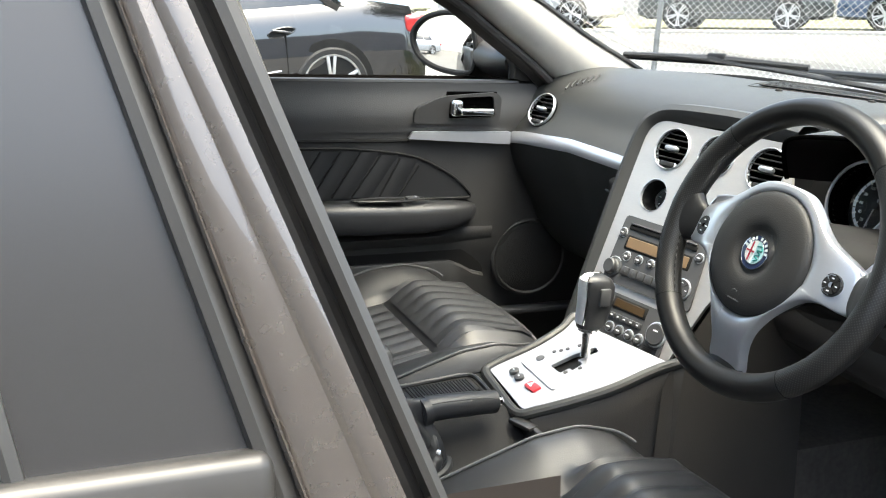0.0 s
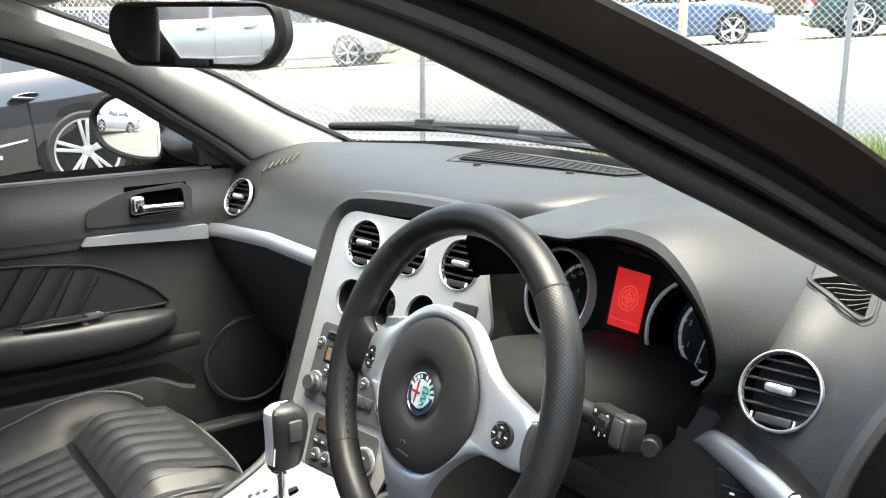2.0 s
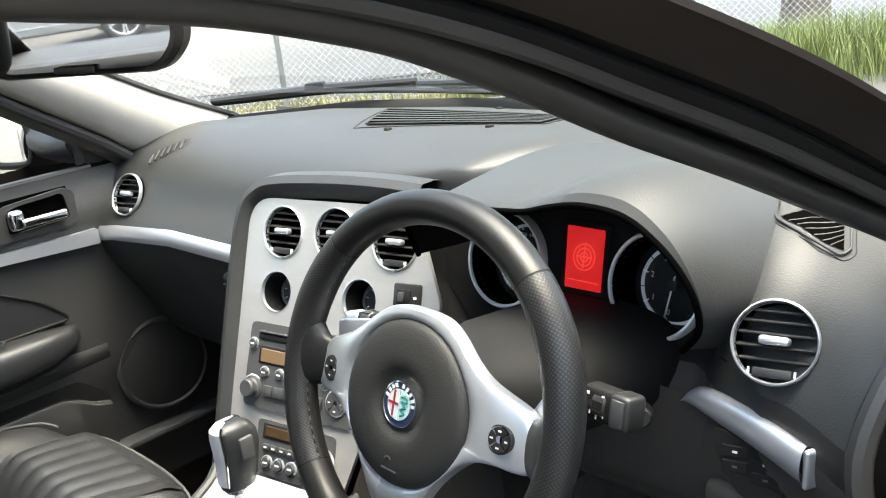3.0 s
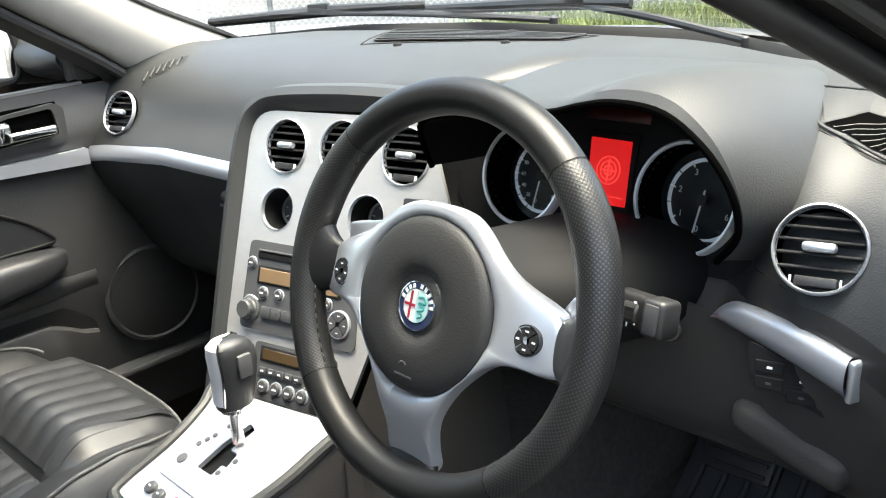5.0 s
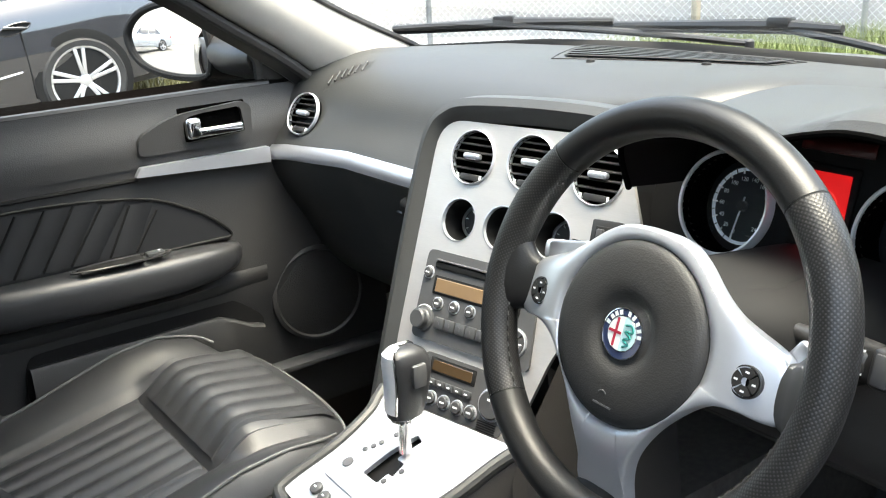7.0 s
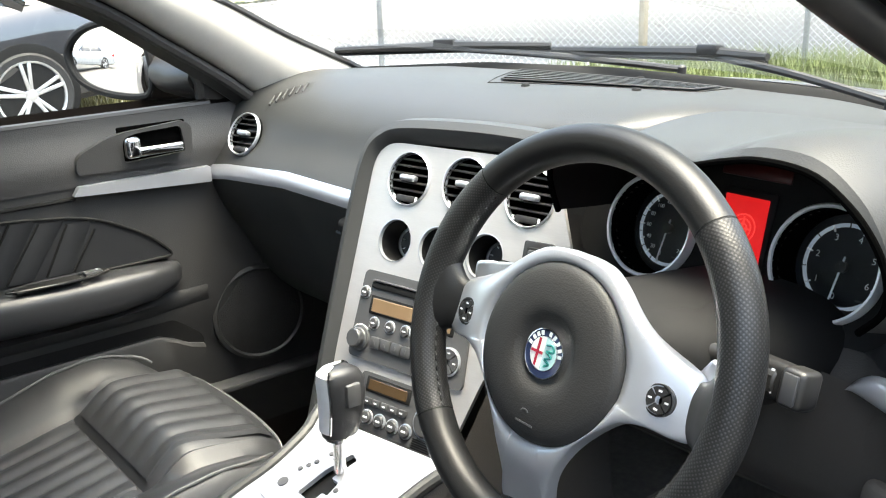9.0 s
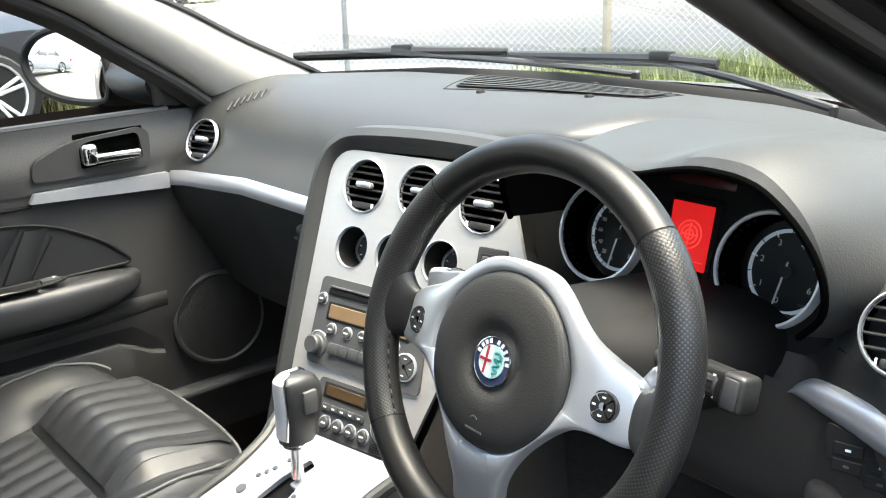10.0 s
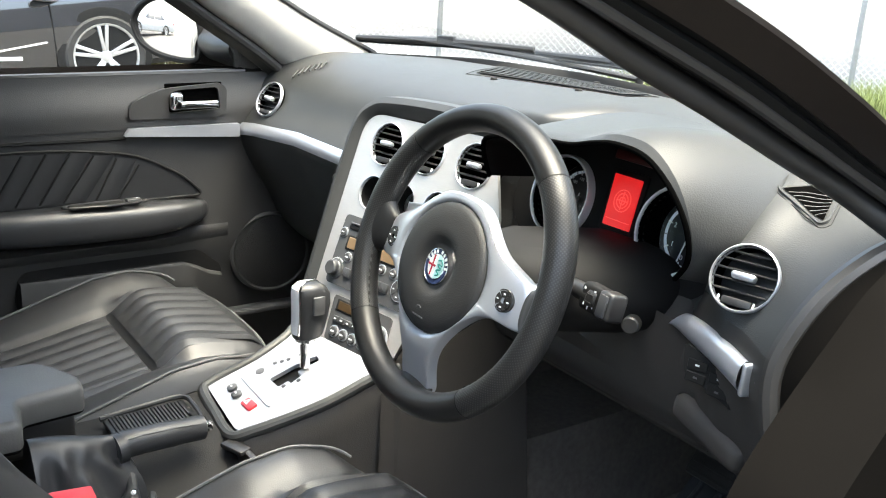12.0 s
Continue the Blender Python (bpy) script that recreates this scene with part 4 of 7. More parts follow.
# satin silver Y-shaped bezel round the hub
def yoke():
    half = [(0.0, 0.0895), (0.018, 0.0890), (0.036, 0.0850), (0.053, 0.0745), (0.070, 0.0600), (0.087, 0.0480), (0.105, 0.0400), (0.122, 0.0335), (0.134, 0.0270), (0.1425, 0.014), (0.1455, -0.006), (0.143, -0.021), (0.132, -0.0245), (0.115, -0.0232), (0.098, -0.0244), (0.083, -0.0305), (0.068, -0.0435), (0.0535, -0.060), (0.043, -0.0765), (0.0345, -0.094), (0.0295, -0.110), (0.0275, -0.126), (0.0285, -0.141), (0.018, -0.1505)]
    pts = half + [(-x, y) for x, y in half[:0:-1]]
    return [(x, y) for x, y, _ in spline([(x, y, 0) for x, y in pts], 150, True)]


def spoke_z(r, y=0.0):
    return 0.0135 - 0.0165 * smooth(0.082, 0.15, r) - 0.006 * smooth(-0.085, -0.15, y)


out = yoke()
hole = [(0.0775 * math.cos(math.atan2(y, x)), 0.0775 * math.sin(math.atan2(y, x))) for x, y in out]
rows = []
for f, dz in ((0, -0.014), (0.0, -0.005), (0.02, -0.0018), (0.06, 0.0), (0.15, 0.0009), (0.3, 0.0014), (0.5, 0.0016), (0.7, 0.0014), (0.86, 0.0004), (0.95, -0.0014), (1.0, -0.005)):
    row = []
    for (x0, y0), (x1, y1) in zip(out, hole):
        x, y = x0 + (x1 - x0) * f, y0 + (y1 - y0) * f
        row.append((x, y, spoke_z(math.hypot(x, y), y) + dz))
    rows.append(row)
part("spoke_bezel", put(grid(rows, True), HUB), SATIN, wheel, "satin silver three-spoke bezel")


# leather webs that carry the rim into each spoke
def web(stations):
    """Ovals (x, y, half width across, half thickness, z) along a spoke, turned across its run."""
    ss = [Vector(q[:2]) for q in stations]
    d = (ss[-1] - ss[0]).normalized()
    n = Vector((-d.y, d.x))
    rows = []
    for (x, y, w, t, z) in spline(stations, 12):
        row = []
        for a in np.linspace(0, 2 * math.pi, 26, endpoint=False):
            c, e = math.cos(a), math.sin(a)
            k = w * math.copysign(abs(c) ** 0.8, c)
            row.append((x + n.x * k, y + n.y * k, z + t * math.copysign(abs(e) ** 0.8, e)))
        rows.append(row)
    return grid(rows, True, True)


for sx in (1, -1):
    part("spoke_web", put(web([(sx * 0.128, 0.0, 0.023, 0.0085, -0.012), (sx * 0.142, 0.001, 0.026, 0.0105, -0.0075), (sx * 0.152, 0.002, 0.033, 0.013, -0.004), (sx * 0.163, 0.003, 0.047, 0.0145, -0.001), (sx * 0.171, 0.004, 0.058, 0.013, 0.0)]), HUB), PERF if sx > 0 else WHEELSKIN, wheel, "leather web at the spoke")
part("spoke_web", put(web([(0.0, -0.132, 0.027, 0.008, -0.016), (0.0, -0.146, 0.031, 0.010, -0.013), (0.0, -0.154, 0.040, 0.013, -0.007), (0.0, -0.163, 0.058, 0.013, -0.001)]), HUB), WHEELSKIN, wheel)
part("hub_pad", put(lathe([(0.0790, -0.004), (0.0794, 0.008), (0.0782, 0.0128), (0.0752, 0.0168), (0.070, 0.0193), (0.060, 0.0211), (0.046, 0.0222), (0.0375, 0.0220), (0.0325, 0.0202), (0.0285, 0.0176), (0.0255, 0.0164), (0.0, 0.0162)], 72, cap=False), HUB), AIRBAG, wheel, "round black airbag cover")
part("hub_back", put(lathe([(0.078, -0.002), (0.070, -0.02), (0.060, -0.04), (0.045, -0.06), (0.0, -0.06)], 40), HUB), HARD, wheel)
em = new("emblem")
em.parent = wheel
em.matrix_basis = HUB @ pose(-0.001, -0.001, 0.0165)
tagged(em, "round enamel emblem with a chrome rim")
NAVY = material("navy_enamel", (0.02, 0.03, 0.07), 0.2, coat=0.6)
ENAMEL = material("white_enamel", (0.55, 0.60, 0.60), 0.2, coat=0.6)
PALE = material("pale_blue_enamel", (0.36, 0.54, 0.56), 0.2, coat=0.6)
GREEN = material("green_enamel", (0.02, 0.17, 0.15), 0.25, coat=0.6)
CRIMSON = material("crimson_enamel", (0.28, 0.02, 0.04), 0.25, coat=0.6)
RE = 0.0218
part("rim", lathe([(RE * 0.95, 0.001), (RE * 0.965, 0.0028), (RE, 0.0026), (RE * 1.02, -0.001)], 40, cap=False), CHROME, em)
part("band", lathe([(RE * 0.96, 0.002), (RE * 0.68, 0.0021)], 40, cap=False), NAVY, em)
part("field_ring", lathe([(RE * 0.67, 0.002), (RE * 0.685, 0.0030), (RE * 0.70, 0.002)], 40, cap=False), CHROME, em)
part("field", plate([(RE * 0.66 * math.cos(a), RE * 0.66 * math.sin(a)) for a in np.linspace(math.pi / 2, 1.5 * math.pi, 20)], (), 0.002, pose(-0.0002, 0, 0.0028)), ENAMEL, em)
part("field", plate([(RE * 0.66 * math.cos(a), RE * 0.66 * math.sin(a)) for a in np.linspace(-math.pi / 2, math.pi / 2, 20)], (), 0.002, pose(0.0002, 0, 0.0028)), PALE, em)
part("cross", box((-RE * 0.30, 0, 0.0030), (0.0024, RE * 1.12, 0.0006), 0), CRIMSON, em)
part("cross", box((-RE * 0.33, 0, 0.0031), (RE * 0.60, 0.0024, 0.0006), 0), CRIMSON, em)
part("squiggle", tube(spline([(0.002, 0.008, 0.003), (0.008, 0.009, 0.003), (0.011, 0.004, 0.003), (0.003, 0.003, 0.003), (0.010, -0.001, 0.003), (0.003, -0.004, 0.003), (0.009, -0.007, 0.003), (0.004, -0.010, 0.003)], 34), 0.0010, 6), GREEN, em)
for k, a in enumerate((163, 144, 128, 112, 82, 64, 44, 25, 8)):
    part("band_mark", put(box((0, 0, 0), (0.0030, 0.0040, 0.0006), 0), pose(RE * 0.82 * math.cos(radians(a)), RE * 0.82 * math.sin(radians(a)), 0.0023, 0, 0, a - 90)), ENAMEL, em)
for sx in (-1, 1):
    b = new("button_pad")
    b.parent = wheel
    b.matrix_basis = HUB @ pose(sx * 0.1135, 0.002, spoke_z(0.1135) + 0.0012, 0, sx * 8, 0) @ Matrix.Scale(0.76, 4)
    tagged(b, "round dark button pad")
    part("collar", lathe([(0.0175, -0.004), (0.0170, 0.002), (0.0155, 0.0025), (0.015, 0.0)], 30, cap=False), HARD, b)
    part("base", lathe([(0.0152, 0.0), (0.0, 0.0005)], 24, cap=False), SHADEBLACK, b)
    for q in range(4):
        a0 = radians(45 + 90 * q + 4)
        seg = [(0.0045 * math.cos(a), 0.0045 * math.sin(a)) for a in np.linspace(a0, a0 + radians(82), 5)] + [(0.0142 * math.cos(a), 0.0142 * math.sin(a)) for a in np.linspace(a0 + radians(82), a0, 8)]
        part("button", plate(seg, (), 0.004, pose(0, 0, 0.003)), HARD, b)
        am = a0 + radians(41)
        part("symbol", box((0.0098 * math.cos(am), 0.0098 * math.sin(am), 0.0034), (0.0042, 0.0020, 0.0005), 0), WHITE, b)
part("airbag_mark", put(box((0.0, -0.063, 0.0208), (0.020, 0.0016, 0.0008), 0), HUB), RADIO, wheel)
part("airbag_mark", put(tube([(0.004 * math.cos(a) - 0.002, -0.054 + 0.003 * math.sin(a), 0.0217) for a in np.linspace(0.3, 3.0, 8)], 0.0007, 5), HUB), RADIO, wheel)
for c, w_ in (((-0.117, 0.041), 0.050), ((0.137, 0.030), 0.022)):
    part("shift_paddle", put(box((*c, -0.020), (w_, 0.021, 0.008), 0.004, 3, (0, 0, 14 if c[0] < 0 else -30)), HUB), SATIN, wheel, "silver shift paddle")


# ---- centre stack ----
PAN = axes((-0.112, 0.220, 0.8975), (0.98183, 0.18977, 0), (-0.0675, 0.3492, 0.9346))
stack = thing("centre_stack", "brushed aluminium centre stack with vents, gauges and radio", "centre console")
stack.matrix_basis = PAN
outer = rounded([(-0.070, -0.352), (-0.070, 0.046), (0.2285, 0.050), (0.247, 0.003), (0.281, -0.072), (0.272, -0.105), (0.190, -0.215), (0.150, -0.352)], [0.004, 0.045, 0.006, 0.02, 0.012, 0.02, 0.03, 0.004], 8)
VENTS = [(0.0, 0.0), (0.0965, 0.004), (0.1995, 0.002)]
PODS = [(-0.003, -0.085), (0.070, -0.084), (0.149, -0.080)]
holes = [circle(*c, 0.0365, 32) for c in VENTS] + [circle(*c, 0.0285, 28) for c in PODS]
part("fascia", plate(outer, holes, 0.006), BRUSHED, stack, "brushed aluminium fascia")
for c in VENTS:
    air_vent(pose(c[0], c[1], 0.0005), 0.0372, stack)
# padded black surround
pts = [(-0.072, -0.36), (-0.076, -0.2), (-0.078, -0.05), (-0.073, 0.02), (-0.055, 0.045), (-0.02, 0.056), (0.08, 0.062), (0.17, 0.062), (0.235, 0.058)]
sur = []
for i, p in enumerate(spline([(x, y, 0) for x, y in pts], 46)):
    q = spline([(x, y, 0) for x, y in pts], 46)
    a, b = Vector(q[max(i - 1, 0)]), Vector(q[min(i + 1, 45)])
    t = (b - a).normalized()
    nrm = Vector((-t.y, t.x, 0))
    v = Vector(p)
    sur.append([tuple(v - nrm * 0.010 + Vector((0, 0, -0.006))), tuple(v + Vector((0, 0, 0.006))), tuple(v + nrm * 0.010 + Vector((0, 0, 0.010))), tuple(v + nrm * 0.022 + Vector((0, 0, 0.004))), tuple(v + nrm * 0.030 + Vector((0, 0, -0.02))), tuple(v + nrm * 0.036 + Vector((0, 0, -0.09)))])
part("surround", grid(sur), DASH, stack, "soft black surround")
for i, c in enumerate(PODS):
    g = new("small_gauge")
    g.parent = stack
    g.matrix_basis = pose(c[0], c[1], 0)
    tagged(g, "small deep-set gauge")
    part("ring", lathe([(0.0275, -0.004), (0.0285, 0.001), (0.0300, 0.0005)], 36, cap=False), SATIN, g)
    part("well", lathe([(0.0285, -0.001), (0.0275, -0.045)], 30, cap=False), MATT, g)
    # the dial inside is turned to the driver
    T = pose(0.004, 0, -0.040, 0, 22, 0)
    part("face", put(lathe([(0.0235, 0), (0.0, 0)], 30, cap=False), T), DIAL, g)
    part("inner_ring", put(lathe([(0.0215, 0.001), (0.0235, 0.004), (0.0255, 0.001)], 30, cap=False), T), SATIN, g, "thin bright ring")
    part("needle", put(box((0, 0.006, 0.003), (0.0016, 0.018, 0.001), 0), T @ pose(0, 0, 0, 0, 0, 160)), WHITE, g)
    for k in range(7):
        a = radians(-120 + 40 * k + 90)
        part("tick", put(box((0, 0, 0), (0.0010, 0.0035, 0.0006), 0), T @ pose(0.0185 * math.cos(a), 0.0185 * math.sin(a), 0.001, 0, 0, math.degrees(a) - 90)), WHITE, g)
# key slot right of the gauges
ks = new("key_slot")
ks.parent = stack
ks.matrix_basis = pose(0.2285, -0.066, 0.001, 0, 0, 2)
tagged(ks, "black key slot")
part("plate", box((0, 0, 0), (0.044, 0.036, 0.006), 0.003, 2), HARD, ks)
part("slot", box((-0.004, 0, 0.002), (0.022, 0.020, 0.006), 0.002, 2), MATT, ks)
part("key_end", box((-0.006, 0, 0.006), (0.010, 0.013, 0.006), 0.002, 2), BUTTON, ks)
part("symbol", box((0.014, 0, 0.0035), (0.005, 0.003, 0.0006), 0), WHITE, ks)

# radio
radio = thing("car_radio", "dark grey car radio with round buttons and amber display", "radio")
radio.matrix_basis = PAN
rad_out = rounded([(-0.0435, -0.252), (-0.040, -0.131), (0.150, -0.131), (0.160, -0.252)], 0.010, 5)
part("front", plate(rad_out, (), 0.012, pose(0, 0, 0.004)), RADIO, radio)
part("disc_slot", box((0.055, -0.150, 0.0035), (0.155, 0.009, 0.006), 0.002, 2), MATT, radio)
part("slot_lip", box((0.055, -0.1435, 0.006), (0.150, 0.003, 0.005), 0.001, 1), BUTTON, radio)
part("display_frame", box((0.055, -0.1765, 0.0035), (0.150, 0.026, 0.004), 0.003, 2), MATT, radio)
part("display", box((0.055, -0.1765, 0.0050), (0.140, 0.019, 0.003), 0.001, 1), AMBER, radio, "amber tinted display")


def round_button(c, r, parent, h=0.004, ringm=SATIN, sym=True):
    b = new("button")
    b.parent = parent
    b.matrix_basis = pose(c[0], c[1], 0.004)
    part("cap", lathe([(r, -0.002), (r, h * 0.7), (r * 0.85, h), (0.0, h)], 22), BUTTON, b)
    part("ring", lathe([(r * 1.02, 0.0), (r * 1.10, 0.0018), (r * 1.24, 0.0012), (r * 1.28, -0.001)], 24, cap=False), ringm, b, "thin silver ring")
    if sym:
        part("symbol", box((0, 0, h + 0.0003), (r * 0.9, r * 0.28, 0.0005), 0), WHITE, b)
    return b


for c in ((-0.0055, -0.2005), (0.0235, -0.2000), (0.0515, -0.1995), (0.080, -0.199), (0.108, -0.1985), (-0.032, -0.1625), (0.143, -0.1625)):
    round_button(c, 0.0072, radio)
for i in range(6):
    part("preset_key", box((0.0055 + 0.0185 * i, -0.2255, 0.006), (0.0172, 0.0155, 0.006), 0.002, 2), BUTTON, radio)
    part("symbol", box((0.0055 + 0.0185 * i, -0.2255, 0.0092), (0.0022, 0.005, 0.0006), 0), RADIO, radio)
for c in ((-0.0255, -0.2255),):
    k = new("volume_knob")
    k.parent = radio
    k.matrix_basis = pose(c[0], c[1], 0.004)
    tagged(k, "grey rotary knob")
    part("skirt", lathe([(0.0175, 0), (0.0165, 0.003), (0.0135, 0.004)], 30, cap=False), RADIO, k)
    part("cap", lathe([(0.0130, 0.002), (0.0130, 0.014), (0.0110, 0.016), (0.0, 0.0155)], 30), BUTTON, k)
    part("ring", lathe([(0.0132, 0.0035), (0.0142, 0.005), (0.0132, 0.0065)], 30, cap=False), RADIO, k)
    part("arc_mark", tube([(0.0185 * math.cos(a), 0.0185 * math.sin(a), 0.001) for a in np.linspace(radians(50), radians(140), 10)], 0.0007, 5), WHITE, k)
k = new("menu_pad")
k.parent = radio
k.matrix_basis = pose(0.132, -0.220, 0.004)
tagged(k, "round four-way pad")
part("ring", lathe([(0.0185, 0), (0.0185, 0.003), (0.0165, 0.004)], 30, cap=False), SATIN, k)
for q in range(4):
    a0 = radians(45 + 90 * q + 4)
    seg = [(0.004 * math.cos(a), 0.004 * math.sin(a)) for a in np.linspace(a0, a0 + radians(82), 5)] + [(0.0158 * math.cos(a), 0.0158 * math.sin(a)) for a in np.linspace(a0 + radians(82), a0, 8)]
    part("key", plate(seg, (), 0.004, pose(0, 0, 0.0045)), BUTTON, k)
    part("symbol", box((0.011 * math.cos(a0 + 0.7), 0.011 * math.sin(a0 + 0.7), 0.0047), (0.004, 0.0014, 0.0005), 0), WHITE, k)

# climate panel
clim = thing("climate_panel", "dark grey climate control panel with ringed buttons", "climate control")
clim.matrix_basis = PAN
part("front", plate(rounded([(-0.006, -0.343), (-0.010, -0.266), (0.134, -0.266), (0.136, -0.343)], 0.008, 5), (), 0.012, pose(0, 0, 0.003)), RADIO, clim)
part("display_frame", box((0.042, -0.281, 0.003), (0.080, 0.021, 0.003), 0.002, 2), MATT, clim)
part("display", box((0.042, -0.281, 0.0042), (0.070, 0.015, 0.002), 0.001, 1), material("dark_amber_display", (0.05, 0.032, 0.016), 0.25), clim, "dark amber display")
for i in range(5):
    part("key", box((0.012 + 0.0155 * i, -0.3035, 0.005), (0.0142, 0.0095, 0.005), 0.002, 2), BUTTON, clim)
    part("symbol", box((0.012 + 0.0155 * i, -0.3035, 0.0077), (0.005, 0.002, 0.0005), 0), WHITE, clim)
for i in range(4):
    round_button((0.0147 + 0.0233 * i, -0.3248), 0.0082, clim)
k = new("temperature_knob")
k.parent = clim
k.matrix_basis = pose(0.1165, -0.305, 0.003)
tagged(k, "large round dark knob with a silver ring")
part("ring", lathe([(0.0215, 0), (0.0215, 0.003), (0.0190, 0.004)], 32, cap=False), SATIN, k)
part("cap", lathe([(0.0188, 0), (0.0188, 0.005), (0.017, 0.0065), (0.0, 0.006)], 32), BUTTON, k)
part("symbol", box((0, 0.006, 0.0066), (0.010, 0.0025, 0.0005), 0), WHITE, k)
for j in range(5):
    part("grille_bar", box((0.113, -0.3295 - 0.003 * j, 0.0035), (0.030, 0.0013, 0.002), 0), MATT, clim)

# ---- centre console ----
PL = axes((-0.0086, 0.0378, 0.5746), (1, 0, 0), (0, 0.93, 0.36))
cons = thing("centre_console", "black centre console with a silver gear gate plate", "centre console")
CI = Matrix.Identity(4)
plate_out = [(-0.112, -0.148), (0.046, -0.163), (0.062, -0.135), (0.082, -0.085), (0.098, -0.03), (0.103, 0.03), (0.104, 0.050), (0.114, 0.068), (-0.132, 0.035), (-0.124, 0.015), (-0.106, -0.03), (-0.104, -0.09)]
gate = [(-0.026, -0.070), (0.006, -0.070), (0.006, -0.052), (0.016, -0.052), (0.012, -0.030), (-0.004, -0.030), (0.002, 0.008), (-0.014, 0.012), (-0.024, -0.028)]
part("gate_plate", plate(rounded(plate_out, 0.012, 4), [rounded(gate, 0.002, 2)], 0.004, off(PL, 0, 0, 0.002)), PLATE, cons, "satin silver gear gate plate")
part("gate_well", put(box((-0.006, -0.03, -0.012), (0.07, 0.11, 0.012), 0.003), PL), MATT, cons)
# raised inner deck with its crease
part("raised_deck", plate(rounded([(-0.082, -0.100), (0.040, -0.104), (0.060, 0.036), (0.052, 0.052), (-0.080, 0.034)], 0.01, 4), [rounded([(x * 1.0, y) for x, y in gate], 0.002, 2)], 0.004, off(PL, 0, 0, 0.0045)), PLATE, cons)
part("deck_flare", put(grid([[(0.040, -0.104, 0.004), (0.066, -0.098, -0.001), (0.030, -0.100, 0.005)], [(0.056, -0.03, 0.012), (0.080, -0.03, 0.001), (0.040, -0.03, 0.005)], [(0.064, 0.034, 0.016), (0.086, 0.036, 0.004), (0.046, 0.036, 0.006)]]), PL), PLATE, cons)
edge_pts = spline([tuple(off(PL, x, y, 0.0).translation) for x, y in [(-0.140, 0.045), (-0.130, 0.025), (-0.117, 0.0), (-0.108, -0.06), (-0.113, -0.135), (-0.100, -0.158), (-0.03, -0.168), (0.045, -0.174), (0.066, -0.145), (0.090, -0.085), (0.106, -0.03), (0.112, 0.03), (0.118, 0.060), (0.128, 0.085)]], 60)
part("plate_surround", tube(edge_pts, 0.009, 10), DASH, cons, "soft black edge round the plate")
side_rows = []
for p in edge_pts:
    v = Vector(p)
    c = Vector((-0.005, v.y, v.z))
    o = (v - c)
    o.z = 0
    o = o.normalized() if o.length > 1e-4 else Vector((0, -1, 0))
    side_rows.append([tuple(v + Vector((0, 0, 0.0))), tuple(v + o * 0.006 + Vector((0, 0, -0.012))), tuple(v + o * 0.004 + Vector((0, 0, -0.06))), tuple((v + o * 0.0).xy.to_3d() + Vector((0, 0, 0.36))), tuple((v - o * 0.0).xy.to_3d() + Vector((0, 0.0, 0.18)))])
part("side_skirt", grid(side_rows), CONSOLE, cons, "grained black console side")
for sx in (-1, 1):
    xw = -0.115 if sx < 0 else 0.118
    part("front_cheek", grid([[(xw, 0.085, 0.18), (xw, 0.085, 0.565), (xw * 0.98, 0.10, 0.60)], [(xw * 1.04, 0.22, 0.18), (xw * 1.04, 0.20, 0.66), (xw * 1.0, 0.165, 0.70)], [(xw * 1.1, 0.40, 0.18), (xw * 1.12, 0.34, 0.70), (xw * 1.1, 0.28, 0.80)]]), CONSOLE, cons)
for c, lab in (((-0.060, -0.122), HARD), ((-0.037, -0.1245), HARD)):
    part("round_switch", put(lathe([(0.0085, 0), (0.0085, 0.005), (0.007, 0.006), (0.0, 0.006)], 22), off(PL, *c, 0.002)), BUTTON, cons, "small black round switch")
    part("symbol", put(box((0, 0, 0.0085), (0.004, 0.002, 0.0006), 0), off(PL, *c)), WHITE, cons)
part("warning_switch", put(box((0.0, -0.1215, 0.004), (0.030, 0.017, 0.006), 0.003, 2), off(PL, 0, 0, 0) @ pose(0, 0, 0, 0, 0, 2)), RED, cons, "red hazard switch")
part("symbol", put(plate([(-0.006, -0.004), (0.006, -0.004), (0, 0.006)], [[(-0.003, -0.0022), (0.003, -0.0022), (0, 0.003)]], 0.0006), off(PL, 0.0, -0.1215, 0.0078)), WHITE, cons)
for c in ((-0.060, -0.071), (-0.058, -0.044), (-0.052, -0.034), (-0.047, -0.024), (-0.040, -0.004), (0.012, -0.063), (0.020, -0.040)):
    r = 0.0075 if c[1] < -0.06 and c[0] < 0 else 0.0036
    part("gate_mark", put(lathe([(r, 0.0), (r, 0.0012), (r * 0.8, 0.0016), (0, 0.0014)], 18), off(PL, *c, 0.0045)), RADIO, cons)
# rear of the console: ribbed roller cover, trough, box below the armrest
tray = new("roller_cover")
tray.parent = cons
tagged(tray, "ribbed black roller cover")
T0 = axes((-0.042, -0.214, 0.524), (1, 0.0, 0), (0.05, 1, 0.04))
part("bed", put(box((0, 0, -0.006), (0.088, 0.125, 0.008), 0.003), T0), HARD, tray)
for i in range(21):
    part("rib", put(box((0.0, -0.054 + 0.0053 * i, 0.0), (0.074, 0.0036, 0.004), 0.0012, 2), T0), HARD, tray)
part("tray_rim", put(tube(spline([(-0.044, -0.066, 0), (-0.046, 0.0, 0.002), (-0.042, 0.06, 0.004), (0.0, 0.066, 0.004), (0.044, 0.062, 0.004)], 24), 0.0042, 8), T0), HARD, tray)
part("tray_latch", put(box((0.022, 0.054, 0.003), (0.018, 0.008, 0.006), 0.002), T0), MATT, tray)
